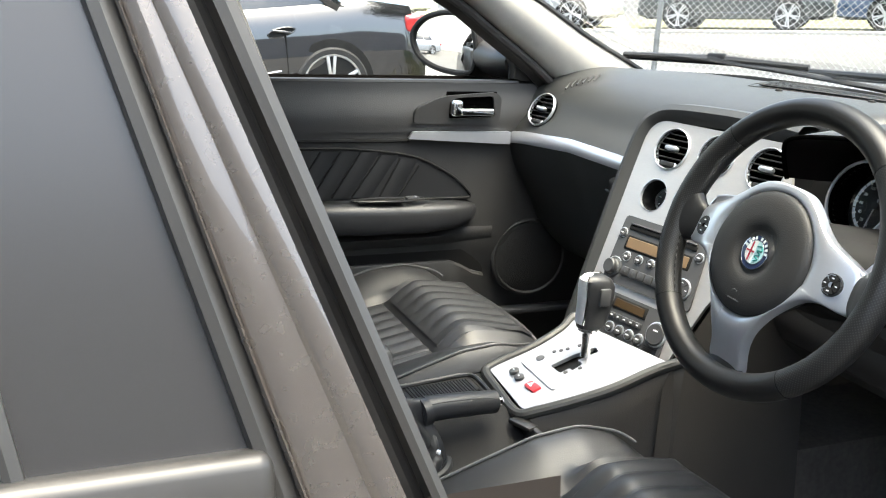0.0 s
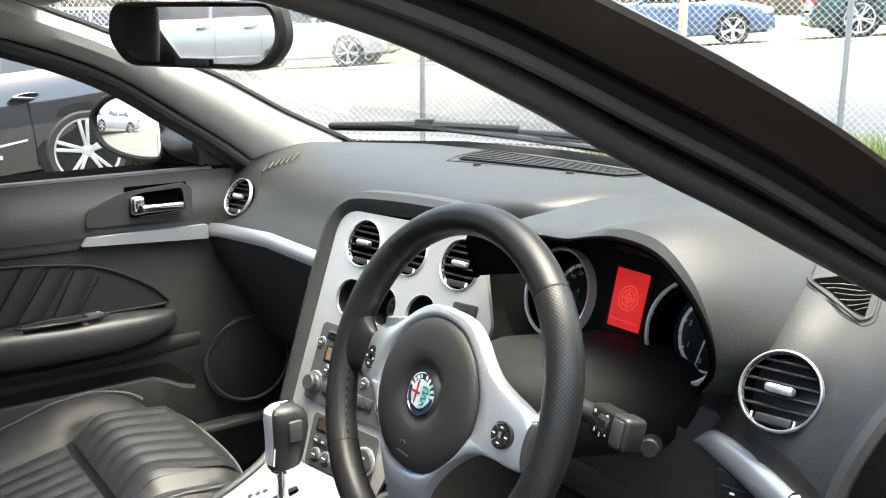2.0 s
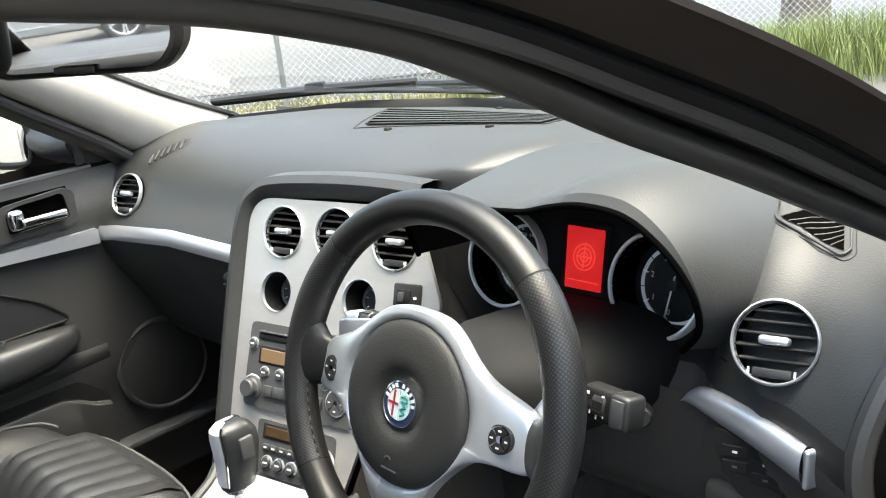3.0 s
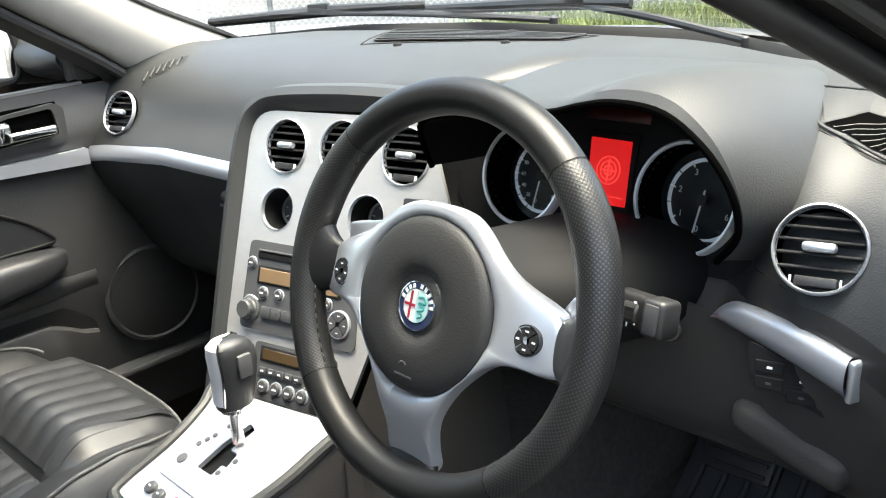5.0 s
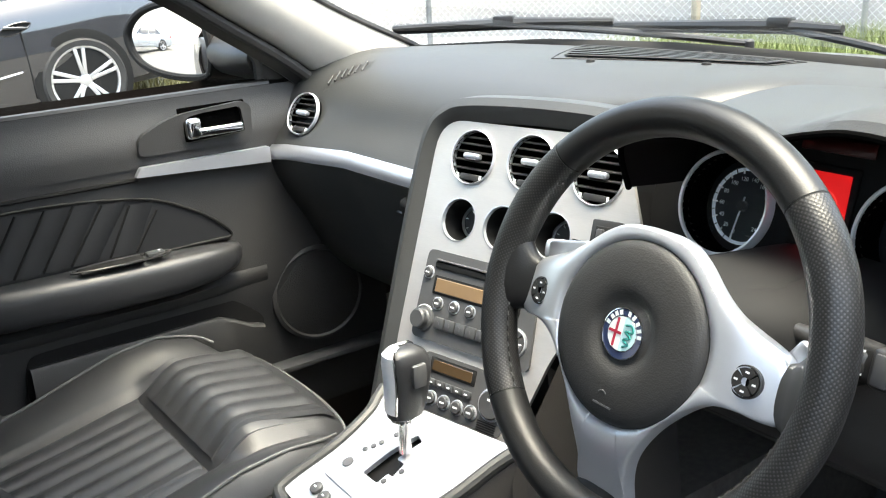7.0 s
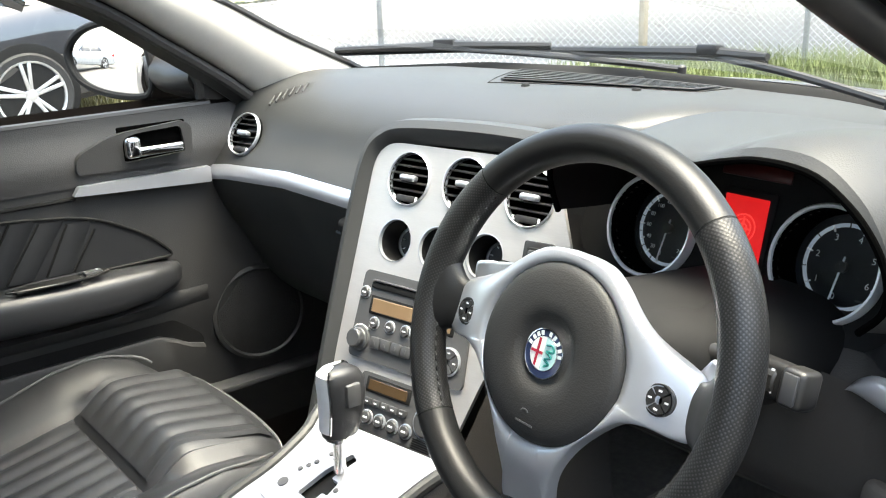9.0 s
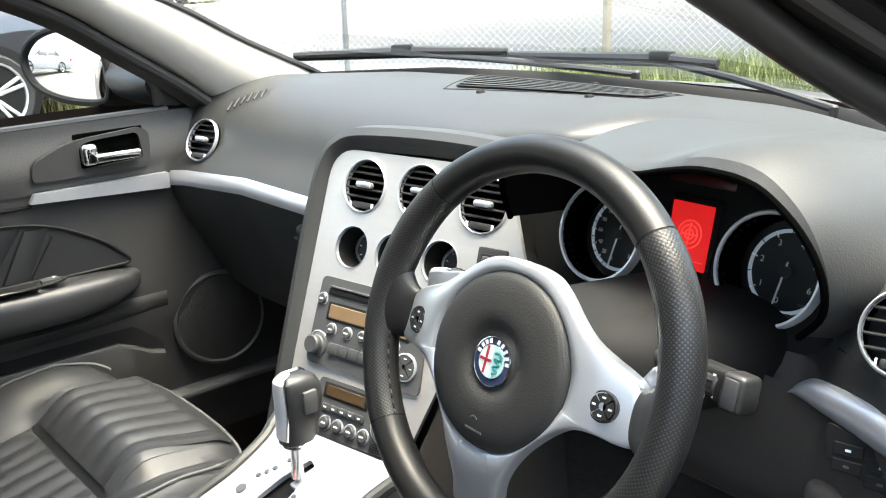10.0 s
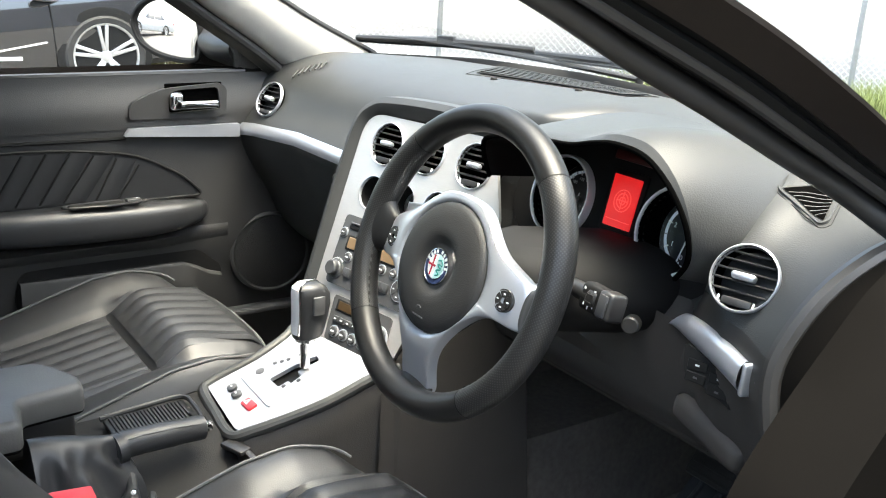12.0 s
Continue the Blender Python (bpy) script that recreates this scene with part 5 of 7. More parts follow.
# shade under grip and armrest is in this box's colour
part("rear_box", grid([[(-0.14, y, 0.18), (-0.135, y, zt - 0.03), (-0.12, y, zt), (0.02, y, zt), (0.135, y, zt - 0.07), (0.145, y, 0.18)] for y, zt in ((-0.75, 0.50), (-0.42, 0.50), (-0.30, 0.505), (-0.20, 0.508), (-0.115, 0.515))], False), CONSOLESHADE, cons, "black rear console with handbrake shade in its colour")
part("rear_box_front", box((0.0, -0.118, 0.36), (0.25, 0.012, 0.30), 0.004), HARD, cons)
part("brake_bay", put(box((0, 0, 0), (0.045, 0.022, 0.008), 0.003), pose(0.066, -0.128, 0.508, 0, 0, 20)), HARD, cons)

# armrest: a flat padded lid, notched beside the handbrake
arm = thing("armrest", "black padded armrest lid on the centre console", "armrest", (-0.06, -0.45, 0.55))
AI = pose(0.06, 0.45, -0.55)


def padded(outline, levels, m):
    """A slab lofted through rings of the outline, each drawn in by its own amount: (inset, height)."""
    n = len(outline)
    inward = []
    for k in range(n):
        d = Vector(outline[(k + 1) % n]) - Vector(outline[k - 1])
        inward.append(Vector((-d.y, d.x)).normalized())
    return put(grid([[(x + q.x * d, y + q.y * d, z) for (x, y), q in zip(outline, inward)] for d, z in levels], True, True), m)


LIDPLAN = [(-0.117, -0.70), (0.066, -0.70), (0.068, -0.414), (0.004, -0.404), (-0.006, -0.318), (-0.040, -0.314), (-0.117, -0.352)]
part("lid", padded(rounded(LIDPLAN, [0.01, 0.01, 0.012, 0.012, 0.010, 0.02, 0.03], 6), ((0.002, 0.580), (0.0, 0.584), (0.0, 0.608), (0.0015, 0.614), (0.0045, 0.6185), (0.009, 0.621), (0.010, 0.6212)), AI), VINYL, arm, "grey-black padded lid")
part("lid_seam", put(tube([(x, y, 0.5795) for x, y in rounded([(-0.115, -0.69), (0.064, -0.69), (0.066, -0.417), (0.002, -0.407), (-0.008, -0.321), (-0.042, -0.317), (-0.115, -0.355)], 0.01, 4)], 0.0022, 6, True), AI), SHADEBLACK, arm)
part("base", put(box((-0.028, -0.57, 0.530), (0.166, 0.27, 0.098), 0.010, 3), AI), HARD, arm)
part("base_nose", put(box((-0.060, -0.385, 0.550), (0.096, 0.11, 0.058), 0.010, 3), AI), HARD, arm)

# handbrake
hb = thing("handbrake", "black leather handbrake with a gaiter and chrome button", "handbrake", (0.06, -0.33, 0.5))
HI = pose(-0.06, 0.33, -0.5)
part("grip", put(tube(spline([(0.056, -0.300, 0.549), (0.054, -0.262, 0.549), (0.050, -0.21, 0.546), (0.046, -0.178, 0.543), (0.045, -0.168, 0.542)], 20), [0.0185] + [0.0195] * 4 + [0.019] * 5 + [0.018] * 8 + [0.016, 0.012], 16), HI), LEATHER, hb, "black leather grip")
part("button", put(tube([(0.045, -0.170, 0.542), (0.044, -0.160, 0.541), (0.0438, -0.156, 0.541)], [0.008, 0.0085, 0.006], 14), HI), CHROME, hb, "chrome release button")
part("grip_collar", put(tube([(0.056, -0.292, 0.549), (0.0555, -0.284, 0.549)], 0.0207, 18), HI), LEATHER, hb)
part("grip_seam", put(tube([(0.070, -0.285, 0.563), (0.067, -0.262, 0.563), (0.063, -0.21, 0.560), (0.059, -0.178, 0.555)], 0.0010, 5), HI), THREAD, hb)
gr_rows = []
for f in np.linspace(0, 1, 44):
    y, top, w = -0.284 - 0.125 * f, 0.568 + 0.022 * smooth(0, 1, f), 0.020 + 0.034 * smooth(0, 0.6, f)
    low = 0.535 - 0.062 * smooth(0, 0.22, f)
    row = []
    for k in np.linspace(-1, 1, 57):
        a = abs(k)
        fold = (0.0042 * math.sin(17 * f + 5.0 * a) + 0.0022 * math.sin(29 * f - 4.0 * a + 1.3)) * smooth(0.02, 0.2, f) * smooth(0.1, 0.6, a)
        row.append((0.057 + 0.006 * f + w * math.copysign(a ** 0.8, k) + fold * k, y + 0.050 * (1 - f) * smooth(0.4, 1, a) * smooth(0, 0.2, f), top - (top - low) * a ** 1.9 + fold * 0.7))
    gr_rows.append(row)
part("gaiter", put(grid(gr_rows), HI), LEATHER, hb, "folded leather gaiter")
part("gaiter_frame", put(tube([(0.064 + 0.050 * math.cos(a), -0.335 + 0.082 * math.sin(a), 0.470 + 0.012 * math.cos(a) * -1) for a in np.linspace(0, 2 * math.pi, 32, endpoint=False)], 0.0075, 8, True), HI), LEATHER, hb, "padded rim of the gaiter")
part("gaiter_hem", put(tube(spline([(0.040, -0.292, 0.520), (0.012, -0.36, 0.497), (0.020, -0.44, 0.500), (0.080, -0.455, 0.505), (0.138, -0.42, 0.492), (0.142, -0.35, 0.484), (0.112, -0.295, 0.496)], 60, True), [0.011 + 0.003 * math.sin(i * 0.9) for i in range(60)], 10, True), HI), LEATHER, hb, "gathered hem of the gaiter")
part("snap", put(lathe([(0.0045, 0), (0.0035, 0.003), (0, 0.0035)], 14), HI @ facing((0.128, -0.296, 0.517), (0.8, -0.3, 0.4))), CHROME, hb)
part("collar", put(tube([(0.0615, -0.287, 0.549), (0.063, -0.299, 0.548)], 0.0208, 16), HI), LEATHER, hb)

# gear selector
gs = thing("gear_selector", "gear selector with leather and silver knob on a chrome stem", "gear lever", (-0.01, 0.02, 0.575))
part("stem", put(lathe([(0.0085, 0.0), (0.0075, 0.02), (0.0085, 0.045), (0.0105, 0.058)], 20), Matrix.Identity(4)), CHROME, gs, "chrome stem")
kr = []
for z, cy, cx, w, d in ((0.048, 0.002, 0.0, 0.012, 0.016), (0.052, 0.003, 0, 0.017, 0.023), (0.065, 0.005, 0, 0.019, 0.026), (0.085, 0.008, 0, 0.0205, 0.028), (0.105, 0.010, 0, 0.0215, 0.030), (0.122, 0.009, 0, 0.0215, 0.030), (0.133, 0.006, 0, 0.019, 0.026), (0.139, 0.004, 0, 0.013, 0.018), (0.141, 0.003, 0, 0.004, 0.006)):
    kr.append([(cx + w * math.copysign(abs(math.cos(a)) ** 0.8, math.cos(a)), cy + d * math.copysign(abs(math.sin(a)) ** 0.8, math.sin(a)), z) for a in np.linspace(0, 2 * math.pi, 24, endpoint=False)])
part("knob", grid(kr, True, True), LEATHER, gs, "black leather knob")
shell = []
for z, cy, cx, w, d in ((0.060, 0.004, 0, 0.0195, 0.0265), (0.085, 0.008, 0, 0.0215, 0.029), (0.105, 0.010, 0, 0.0227, 0.0312), (0.122, 0.009, 0, 0.0227, 0.0312), (0.134, 0.006, 0, 0.0200, 0.0270), (0.1405, 0.004, 0, 0.0135, 0.0185), (0.1425, 0.003, 0, 0.003, 0.004)):
    shell.append([(cx + w * math.copysign(abs(math.cos(a)) ** 0.8, math.cos(a)), cy + d * math.copysign(abs(math.sin(a)) ** 0.8, math.sin(a)), z) for a in np.linspace(radians(130), radians(306), 18)])
part("knob_cap", grid(shell), BEZEL, gs, "satin silver cap on the knob")
part("cap_edge", tube([r[-1] for r in shell[:-1]], 0.0016, 6), CHROME, gs)
part("cap_edge", tube([r[0] for r in shell[:-1]], 0.0016, 6), CHROME, gs)
part("collar", lathe([(0.013, 0.043), (0.016, 0.046), (0.016, 0.050), (0.013, 0.053)], 24), CHROME, gs)
part("release_button", box((0.022, 0.012, 0.108), (0.008, 0.020, 0.030), 0.003, 2), RADIO, gs)


# ---- seats ----
def seat_top(x, y):
    """Height of the cushion over its base; x across from the middle, y along, 0 at the front edge."""
    ax = abs(x)
    mid = float(np.interp(y, [-0.52, -0.40, -0.30, -0.22], [-0.005, 0.012, 0.030, 0.046]))
    ridge = float(np.interp(y, [-0.52, -0.42, -0.35, -0.27, -0.20, -0.13, -0.055, -0.01, 0.03], [0.010, 0.026, 0.046, 0.072, 0.094, 0.102, 0.089, 0.068, 0.05]))
    a = (ridge - mid) * smooth(0.105, 0.240, ax)
    b = (0.100 - 0.018 * smooth(-0.14, 0.0, y) - mid) * smooth(-0.225, -0.135, y) * (1 - smooth(0.145, 0.205, ax))
    z = mid + 0.5 * (a + b + math.sqrt((a - b) ** 2 + 0.00012)) - 0.004
    return z - 0.040 * smooth(0.242, 0.272, ax) ** 1.5


def rib(x, lo=0.125, n=5.5):
    return 0.0052 * (abs(math.cos(math.pi * x / (2 * lo) * n)) - 0.4) if abs(x) < lo else 0.0


LEAN = 0.335


def seat(name, label, at):
    s = thing(name, label, "car seat", at, "front seats")
    rows = []
    ys = list(np.linspace(-0.52, -0.03, 44)) + [-0.012, 0.004, 0.016, 0.022, 0.022, 0.014]
    drop = [0] * 44 + [0.004, 0.012, 0.028, 0.055, 0.09, 0.14]
    for y, d in zip(ys, drop):
        row = []
        for x in np.linspace(-0.265, 0.265, 54):
            z = seat_top(x, y) - d
            seam = 0.010 * math.exp(-((abs(x) - 0.142) / 0.006) ** 2) + 0.010 * math.exp(-((y + 0.200) / 0.007) ** 2) * (abs(x) < 0.142)
            bow = -0.05 * (abs(x) / 0.265) ** 2.5 * smooth(-0.12, 0.02, y)
            row.append((float(x), float(y) + bow, z - seam))
        rows.append(row)
    part("cushion", grid(rows), LEATHER, s, "black leather cushion")
    for y0, y1, lo, n in ((-0.50, -0.207, 0.125, 6.5), (-0.193, -0.006, 0.130, 6.5)):
        r2 = []
        for y in np.linspace(y0, y1, 24):
            fan = 1 + 0.10 * smooth(-0.17, 0.0, y)
            e = min(1, (y - y0) / 0.02, (y1 - y) / 0.02 + 0.15)
            r2.append([(x * fan, float(y), seat_top(x * fan, y) + (0.001 + rib(x, lo, n)) * max(e, 0) - (0.004 if abs(x) > lo * 0.985 else 0) - 0.012 * smooth(-0.03, 0.0, y)) for x in np.linspace(-lo, lo, 70)])
        part("ribbed_panel", grid(r2), LEATHER, s, "pleated leather panel")
    for sx in (-1, 1):
        pts = [(sx * 0.240, y, seat_top(0.240, y) + 0.002) for y in np.linspace(-0.5, -0.12, 16)] + [(sx * q, y, seat_top(q, y) + 0.002) for q, y in ((0.236, -0.09), (0.228, -0.065), (0.217, -0.05), (0.208, -0.042))]
        part("piping", tube(spline(pts, 50), 0.0022, 6), PIPING, s, "grey piping")
        part("side_skirt", grid([[(sx * 0.258, y, seat_top(0.255, y) - 0.01), (sx * 0.268, y, 0.03), (sx * 0.262, y, -0.05), (sx * 0.25, y, -0.12)] for y in np.linspace(-0.52, -0.04, 14)]), LEATHER, s)
    part("front_piping", tube(spline([(x, 0.012 - 0.05 * (abs(x) / 0.265) ** 2.5, seat_top(x, 0.0) - 0.020) for x in np.linspace(-0.22, 0.22, 15)], 40), 0.0022, 6), PIPING, s)
    part("base", box((0, -0.27, -0.15), (0.46, 0.44, 0.16), 0.02, 2), HARD, s)
    part("rail", box((-0.18, -0.25, -0.27), (0.03, 0.56, 0.04), 0.006), RADIO, s)
    part("rail", box((0.18, -0.25, -0.27), (0.03, 0.56, 0.04), 0.006), RADIO, s)
    # backrest
    br = []
    for f in np.linspace(0, 1, 24):
        yy, zz = -0.46 - LEAN * f - 0.02 * math.sin(f * 3), 0.06 + 0.56 * f
        hw = 0.255 - 0.05 * smooth(0.55, 1.0, f)
        row = []
        for x in np.linspace(-1, 1, 30):
            side = smooth(0.42, 0.80, abs(x))
            row.append((x * hw, yy + 0.072 * side * (1 - 0.5 * f) - 0.085 * max(0.0, (abs(x) - 0.76) / 0.24) ** 2.2, zz))
        br.append(row)
    br.append([(x * 0.19, -0.83, 0.635) for x in np.linspace(-1, 1, 30)])
    br.append([(x * 0.20, -0.90, 0.60) for x in np.linspace(-1, 1, 30)])
    br.append([(x * 0.25, -0.62, 0.06) for x in np.linspace(-1, 1, 30)])
    part("backrest", grid(br), LEATHER, s, "black leather backrest")
    for sx in (-1, 1):
        part("backrest_piping", tube(spline([(sx * (0.245 - 0.05 * smooth(0.55, 1, f)), -0.46 - LEAN * f + 0.045 * (1 - 0.5 * f), 0.06 + 0.56 * f) for f in np.linspace(0.05, 1, 14)], 40), 0.0022, 6), PIPING, s)
    rr = []
    for f in np.linspace(0.05, 0.75, 14):
        rr.append([(x, -0.46 - LEAN * f - 0.02 * math.sin(f * 3) + 0.003 + rib(x, 0.13, 5.5), 0.06 + 0.56 * f) for x in np.linspace(-0.13, 0.13, 60)])
    part("ribbed_panel", grid(rr), LEATHER, s)
    part("headrest", box((0, -0.88, 0.73), (0.26, 0.10, 0.17), 0.045, 4, (16, 0, 0)), LEATHER, s)
    for sx in (-1, 1):
        part("headrest_post", tube([(sx * 0.06, -0.84, 0.58), (sx * 0.06, -0.87, 0.70)], 0.006, 8), CHROME, s)
    return s


pas = seat("passenger_seat", "black leather front seat with pleated panels and piping", (-0.385, 0.055, 0.455))
drv = copy_thing(pas, pose(0.392, 0.040, 0.440))
drv.name = "driver_seat"
# seat belt buckle beside the driver's seat
bk = thing("seat_belt_buckle", "black seat belt buckle with a red release button", "seat belt buckle", (0.150, -0.400, 0.470))
part("stalk", box((0, 0, 0.0), (0.030, 0.022, 0.16), 0.006, 2, (-14, 10, 0)), HARD, bk)
part("release_button", box((0.0138, 0.0195, 0.080), (0.034, 0.054, 0.013), 0.004, 2, (-6, 10, 0)), RED, bk, "red release button")

# ---- passenger door ----
door = thing("passenger_door", "closed black-trimmed passenger door with its wing mirror", "car door", (-0.68, -0.1, 0.4))
DI = pose(0.68, 0.1, -0.4)
XD = -0.664


def dplate(pts, rad, x, t, n=5, holes=()):
    """A plate on the door: pts as (y, z), its face at x."""
    return put(plate(rounded(pts, rad, n), holes, t, axes((x, 0, 0), (0, 1, 0), (0, 0, 1))), DI)


def panel_x(y, z):
    """The door trim's surface: it leans out towards the sill and in at the waist."""
    return -0.667 - 0.028 * smooth(0.855, 0.942, z) + 0.004 * math.sin(z * 14) - 0.015 * smooth(0.60, 0.48, z)


rows = [[(panel_x(y, z), float(y), float(z)) for y in np.linspace(-0.50, 0.36, 26)] for z in np.linspace(0.938, 0.835, 9)]
part("waist_panel", put(grid(rows), DI), DOORP, door, "smooth black upper door trim")
rows = [[(panel_x(y, z) - 0.002, float(y), float(z)) for y in np.linspace(-0.50, 0.42, 26)] for z in np.linspace(0.842, 0.30, 24)]
part("lower_panel", put(grid(rows), DI), DOORP, door, "grained black lower door trim")
part("panel_joint", put(tube([(panel_x(y, 0.83) - 0.001, float(y), 0.820 - 0.003 * smooth(-0.5, -0.05, y)) for y in np.linspace(-0.5, -0.05, 12)], 0.0035, 6), DI), MATT, door)
part("waist_seal", put(tube([(-0.700, float(y), 0.939) for y in np.linspace(-0.50, 0.215, 8)], 0.007, 8), DI), RUBBER, door, "black rubber waist seal")
part("trim_strip", dplate([(-0.056, 0.823), (-0.046, 0.838), (0.186, 0.836), (0.186, 0.808)], [0.002, 0.003, 0.003, 0.003], -0.656, 0.012), SATIN, door, "satin silver strip")
# handle: recessed bowl, raised surround, chrome lever
part("handle_surround", dplate([(-0.045, 0.855), (-0.042, 0.886), (0.02, 0.914), (0.145, 0.922), (0.160, 0.911), (0.158, 0.862), (0.14, 0.852)], [0.01, 0.03, 0.05, 0.02, 0.012, 0.012, 0.02], -0.661, 0.012, 6, [rounded([(0.036, 0.864), (0.036, 0.905), (0.06, 0.911), (0.140, 0.914), (0.146, 0.868)], [0.008, 0.012, 0.012, 0.008, 0.008], 4)]), DOORP, door, "raised handle surround")
# shade inside the handle bowl given by a near-black box
part("handle_bowl", put(box((-0.672, 0.092, 0.890), (0.006, 0.12, 0.065), 0.002), DI), SHADEBLACK, door)
lever = new("door_handle")
lever.parent = door
lever.matrix_basis = DI
tagged(lever, "chrome door handle")
part("lever", box((-0.651, 0.096, 0.8815), (0.016, 0.084, 0.0165), 0.006, 3), CHROME, lever)
part("lever_root", box((-0.654, 0.050, 0.889), (0.018, 0.028, 0.036), 0.008, 3), CHROME, lever)
# pleated pad and armrest
pad = [(-0.425, 0.805), (-0.18, 0.805), (-0.03, 0.785), (0.06, 0.735), (0.105, 0.690), (-0.36, 0.690)]
part("pad", put(plate(rounded(pad, [0.012, 0.15, 0.15, 0.08, 0.02, 0.02], 8), (), 0.012, axes((-0.657, 0, 0), (0, 1, 0), (0, 0, 1))), DI), LEATHER, door, "black leather door pad")
part("pad_seam", put(tube([(-0.657, y, z) for y, z in rounded(pad, [0.012, 0.15, 0.15, 0.08, 0.02, 0.02], 8)], 0.003, 6, True), DI), MATT, door)
for i in range(6):
    y0 = -0.250 + 0.044 * i
    top = 0.799 - 0.022 * smooth(1.5, 5, i) - 0.012 * smooth(4, 5, i)
    rowsp = []
    for f in np.linspace(0, 1, 8):
        yy, zz = y0 - 0.062 * f * (0.7 if i > 3 else 1), top + (0.700 - top) * f
        rowsp.append([(-0.6572, yy, zz), (-0.6545, yy + 0.006, zz), (-0.6525, yy + 0.02, zz), (-0.6545, yy + 0.036, zz), (-0.6572, yy + 0.0425, zz)])
    if i < 5:
        part("pleat", put(grid(rowsp), DI), LEATHER, door, "leather pleat")
    part("pleat_seam", put(tube([r[0] for r in rowsp], 0.0022, 6), DI), MATT, door)
ar = []
AR = [(-0.395, 0.006, 0.672, 0.655), (-0.385, 0.026, 0.683, 0.642), (-0.36, 0.044, 0.690, 0.634), (-0.30, 0.056, 0.693, 0.628), (-0.15, 0.060, 0.692, 0.622), (-0.02, 0.057, 0.688, 0.621), (0.05, 0.047, 0.684, 0.627), (0.09, 0.032, 0.679, 0.638), (0.108, 0.016, 0.673, 0.649), (0.113, 0.004, 0.667, 0.658)]
for f in np.linspace(0, len(AR) - 1, 46):
    k = min(int(f), len(AR) - 2)
    y, w, zt, zb = (AR[k][e] + (AR[k + 1][e] - AR[k][e]) * (f - k) for e in range(4))
    zc, zh = (zt + zb) / 2, (zt - zb) / 2 + 0.002
    ar.append([(-0.668 + (w + 0.004) * abs(math.cos(a)) ** 0.45, y, zc + zh * math.copysign(abs(math.sin(a)) ** 0.7, math.sin(a))) for a in np.linspace(math.pi / 2, -math.pi / 2, 17)])
part("armrest", put(grid(ar), DI), LEATHER, door, "black padded door armrest")
sp = new("window_switch")
sp.parent = door
sp.matrix_basis = DI
tagged(sp, "window switch in a pull cup")
part("cup", box((-0.630, -0.125, 0.6965), (0.030, 0.105, 0.006), 0.010, 3), MATT, sp)
part("cup_rim", tube([(-0.630 + 0.017 * math.cos(a), -0.108 + 0.082 * math.sin(a), 0.6985) for a in np.linspace(0, 2 * math.pi, 30, endpoint=False)], 0.0022, 6, True), HARD, sp)
part("rocker", box((-0.630, -0.052, 0.700), (0.018, 0.030, 0.008), 0.003, 2), BUTTON, sp)
part("symbol", box((-0.630, -0.045, 0.7045), (0.006, 0.003, 0.0006), 0), WHITE, sp)
# ledge under the armrest, pocket, loudspeaker
led = []
for y in np.linspace(-0.40, 0.16, 20):
    b = 0.020 * (1 - smooth(-0.05, 0.14, y))
    led.append([(-0.672, float(y), 0.628), (-0.664 + b * 0.3, float(y), 0.616), (-0.664 + b, float(y), 0.606), (-0.666 + b * 0.7, float(y), 0.590), (-0.684, float(y), 0.570)])
part("ledge", put(grid(led), DI), DOORP, door)
part("pocket", dplate([(-0.28, 0.49), (-0.27, 0.565), (0.08, 0.578), (0.15, 0.52), (0.13, 0.47), (-0.26, 0.46)], [0.02, 0.02, 0.04, 0.03, 0.02, 0.02], -0.668, 0.008), MATT, door, "dark door pocket opening")
pk = []
for y in np.linspace(-0.27, 0.14, 16):
    pk.append([(-0.668, float(y), 0.545 - 0.035 * smooth(0.05, 0.14, y)), (-0.658, float(y), 0.546 - 0.035 * smooth(0.05, 0.14, y)), (-0.654, float(y), 0.540 - 0.035 * smooth(0.05, 0.14, y)), (-0.655, float(y), 0.47), (-0.668, float(y), 0.40)])
part("pocket_front", put(grid(pk), DI), DOORP, door)
SPK = facing((-0.664, 0.258, 0.541), (1, -0.12, 0.06))
part("speaker_ring", put(lathe([(0.094, -0.016), (0.092, 0.006), (0.086, 0.010), (0.082, 0.006)], 48, cap=False), DI @ SPK), DOORP, door, "round speaker surround")
part("speaker_grille", put(lathe([(0.083, 0.005), (0.06, 0.010), (0.03, 0.012), (0.0, 0.0125)], 40, cap=False), DI @ SPK), material("speaker_mesh", (0.010, 0.010, 0.010), 0.6, bump=1.0, bump_scale=420, kind="cells"), door, "black mesh speaker grille")
part("sill_guard", box((-0.655 + 0.68, 0.22 + 0.1, 0.415 - 0.4), (0.04, 0.36, 0.012), 0.004), RADIO, door)
# window frame and glass on the passenger side, mirror sail
gl = part("window_glass", put(grid([[(-0.705, 0.21, 0.939), (-0.705, -0.50, 0.939)], [(-0.655, -0.12, 1.19), (-0.640, -0.50, 1.25)]]), DI), GLASS, door, "clear side window")
gl.visible_shadow = False
part("mirror_sail", put(plate([(0.206, 0.922), (0.315, 0.922), (0.245, 0.995), (0.172, 1.055), (0.155, 1.066), (0.176, 1.02), (0.200, 0.975)], (), 0.014, axes((-0.806, 0, 0), (0, 1, 0), (0.10, 0, 1))), DI), MATT, door, "black mirror sail")
part("frame_post", put(tube([(-0.696, 0.198, 0.950), (-0.694, 0.196, 0.98), (-0.690, 0.150, 1.066)], 0.009, 8), DI), RUBBER, door)
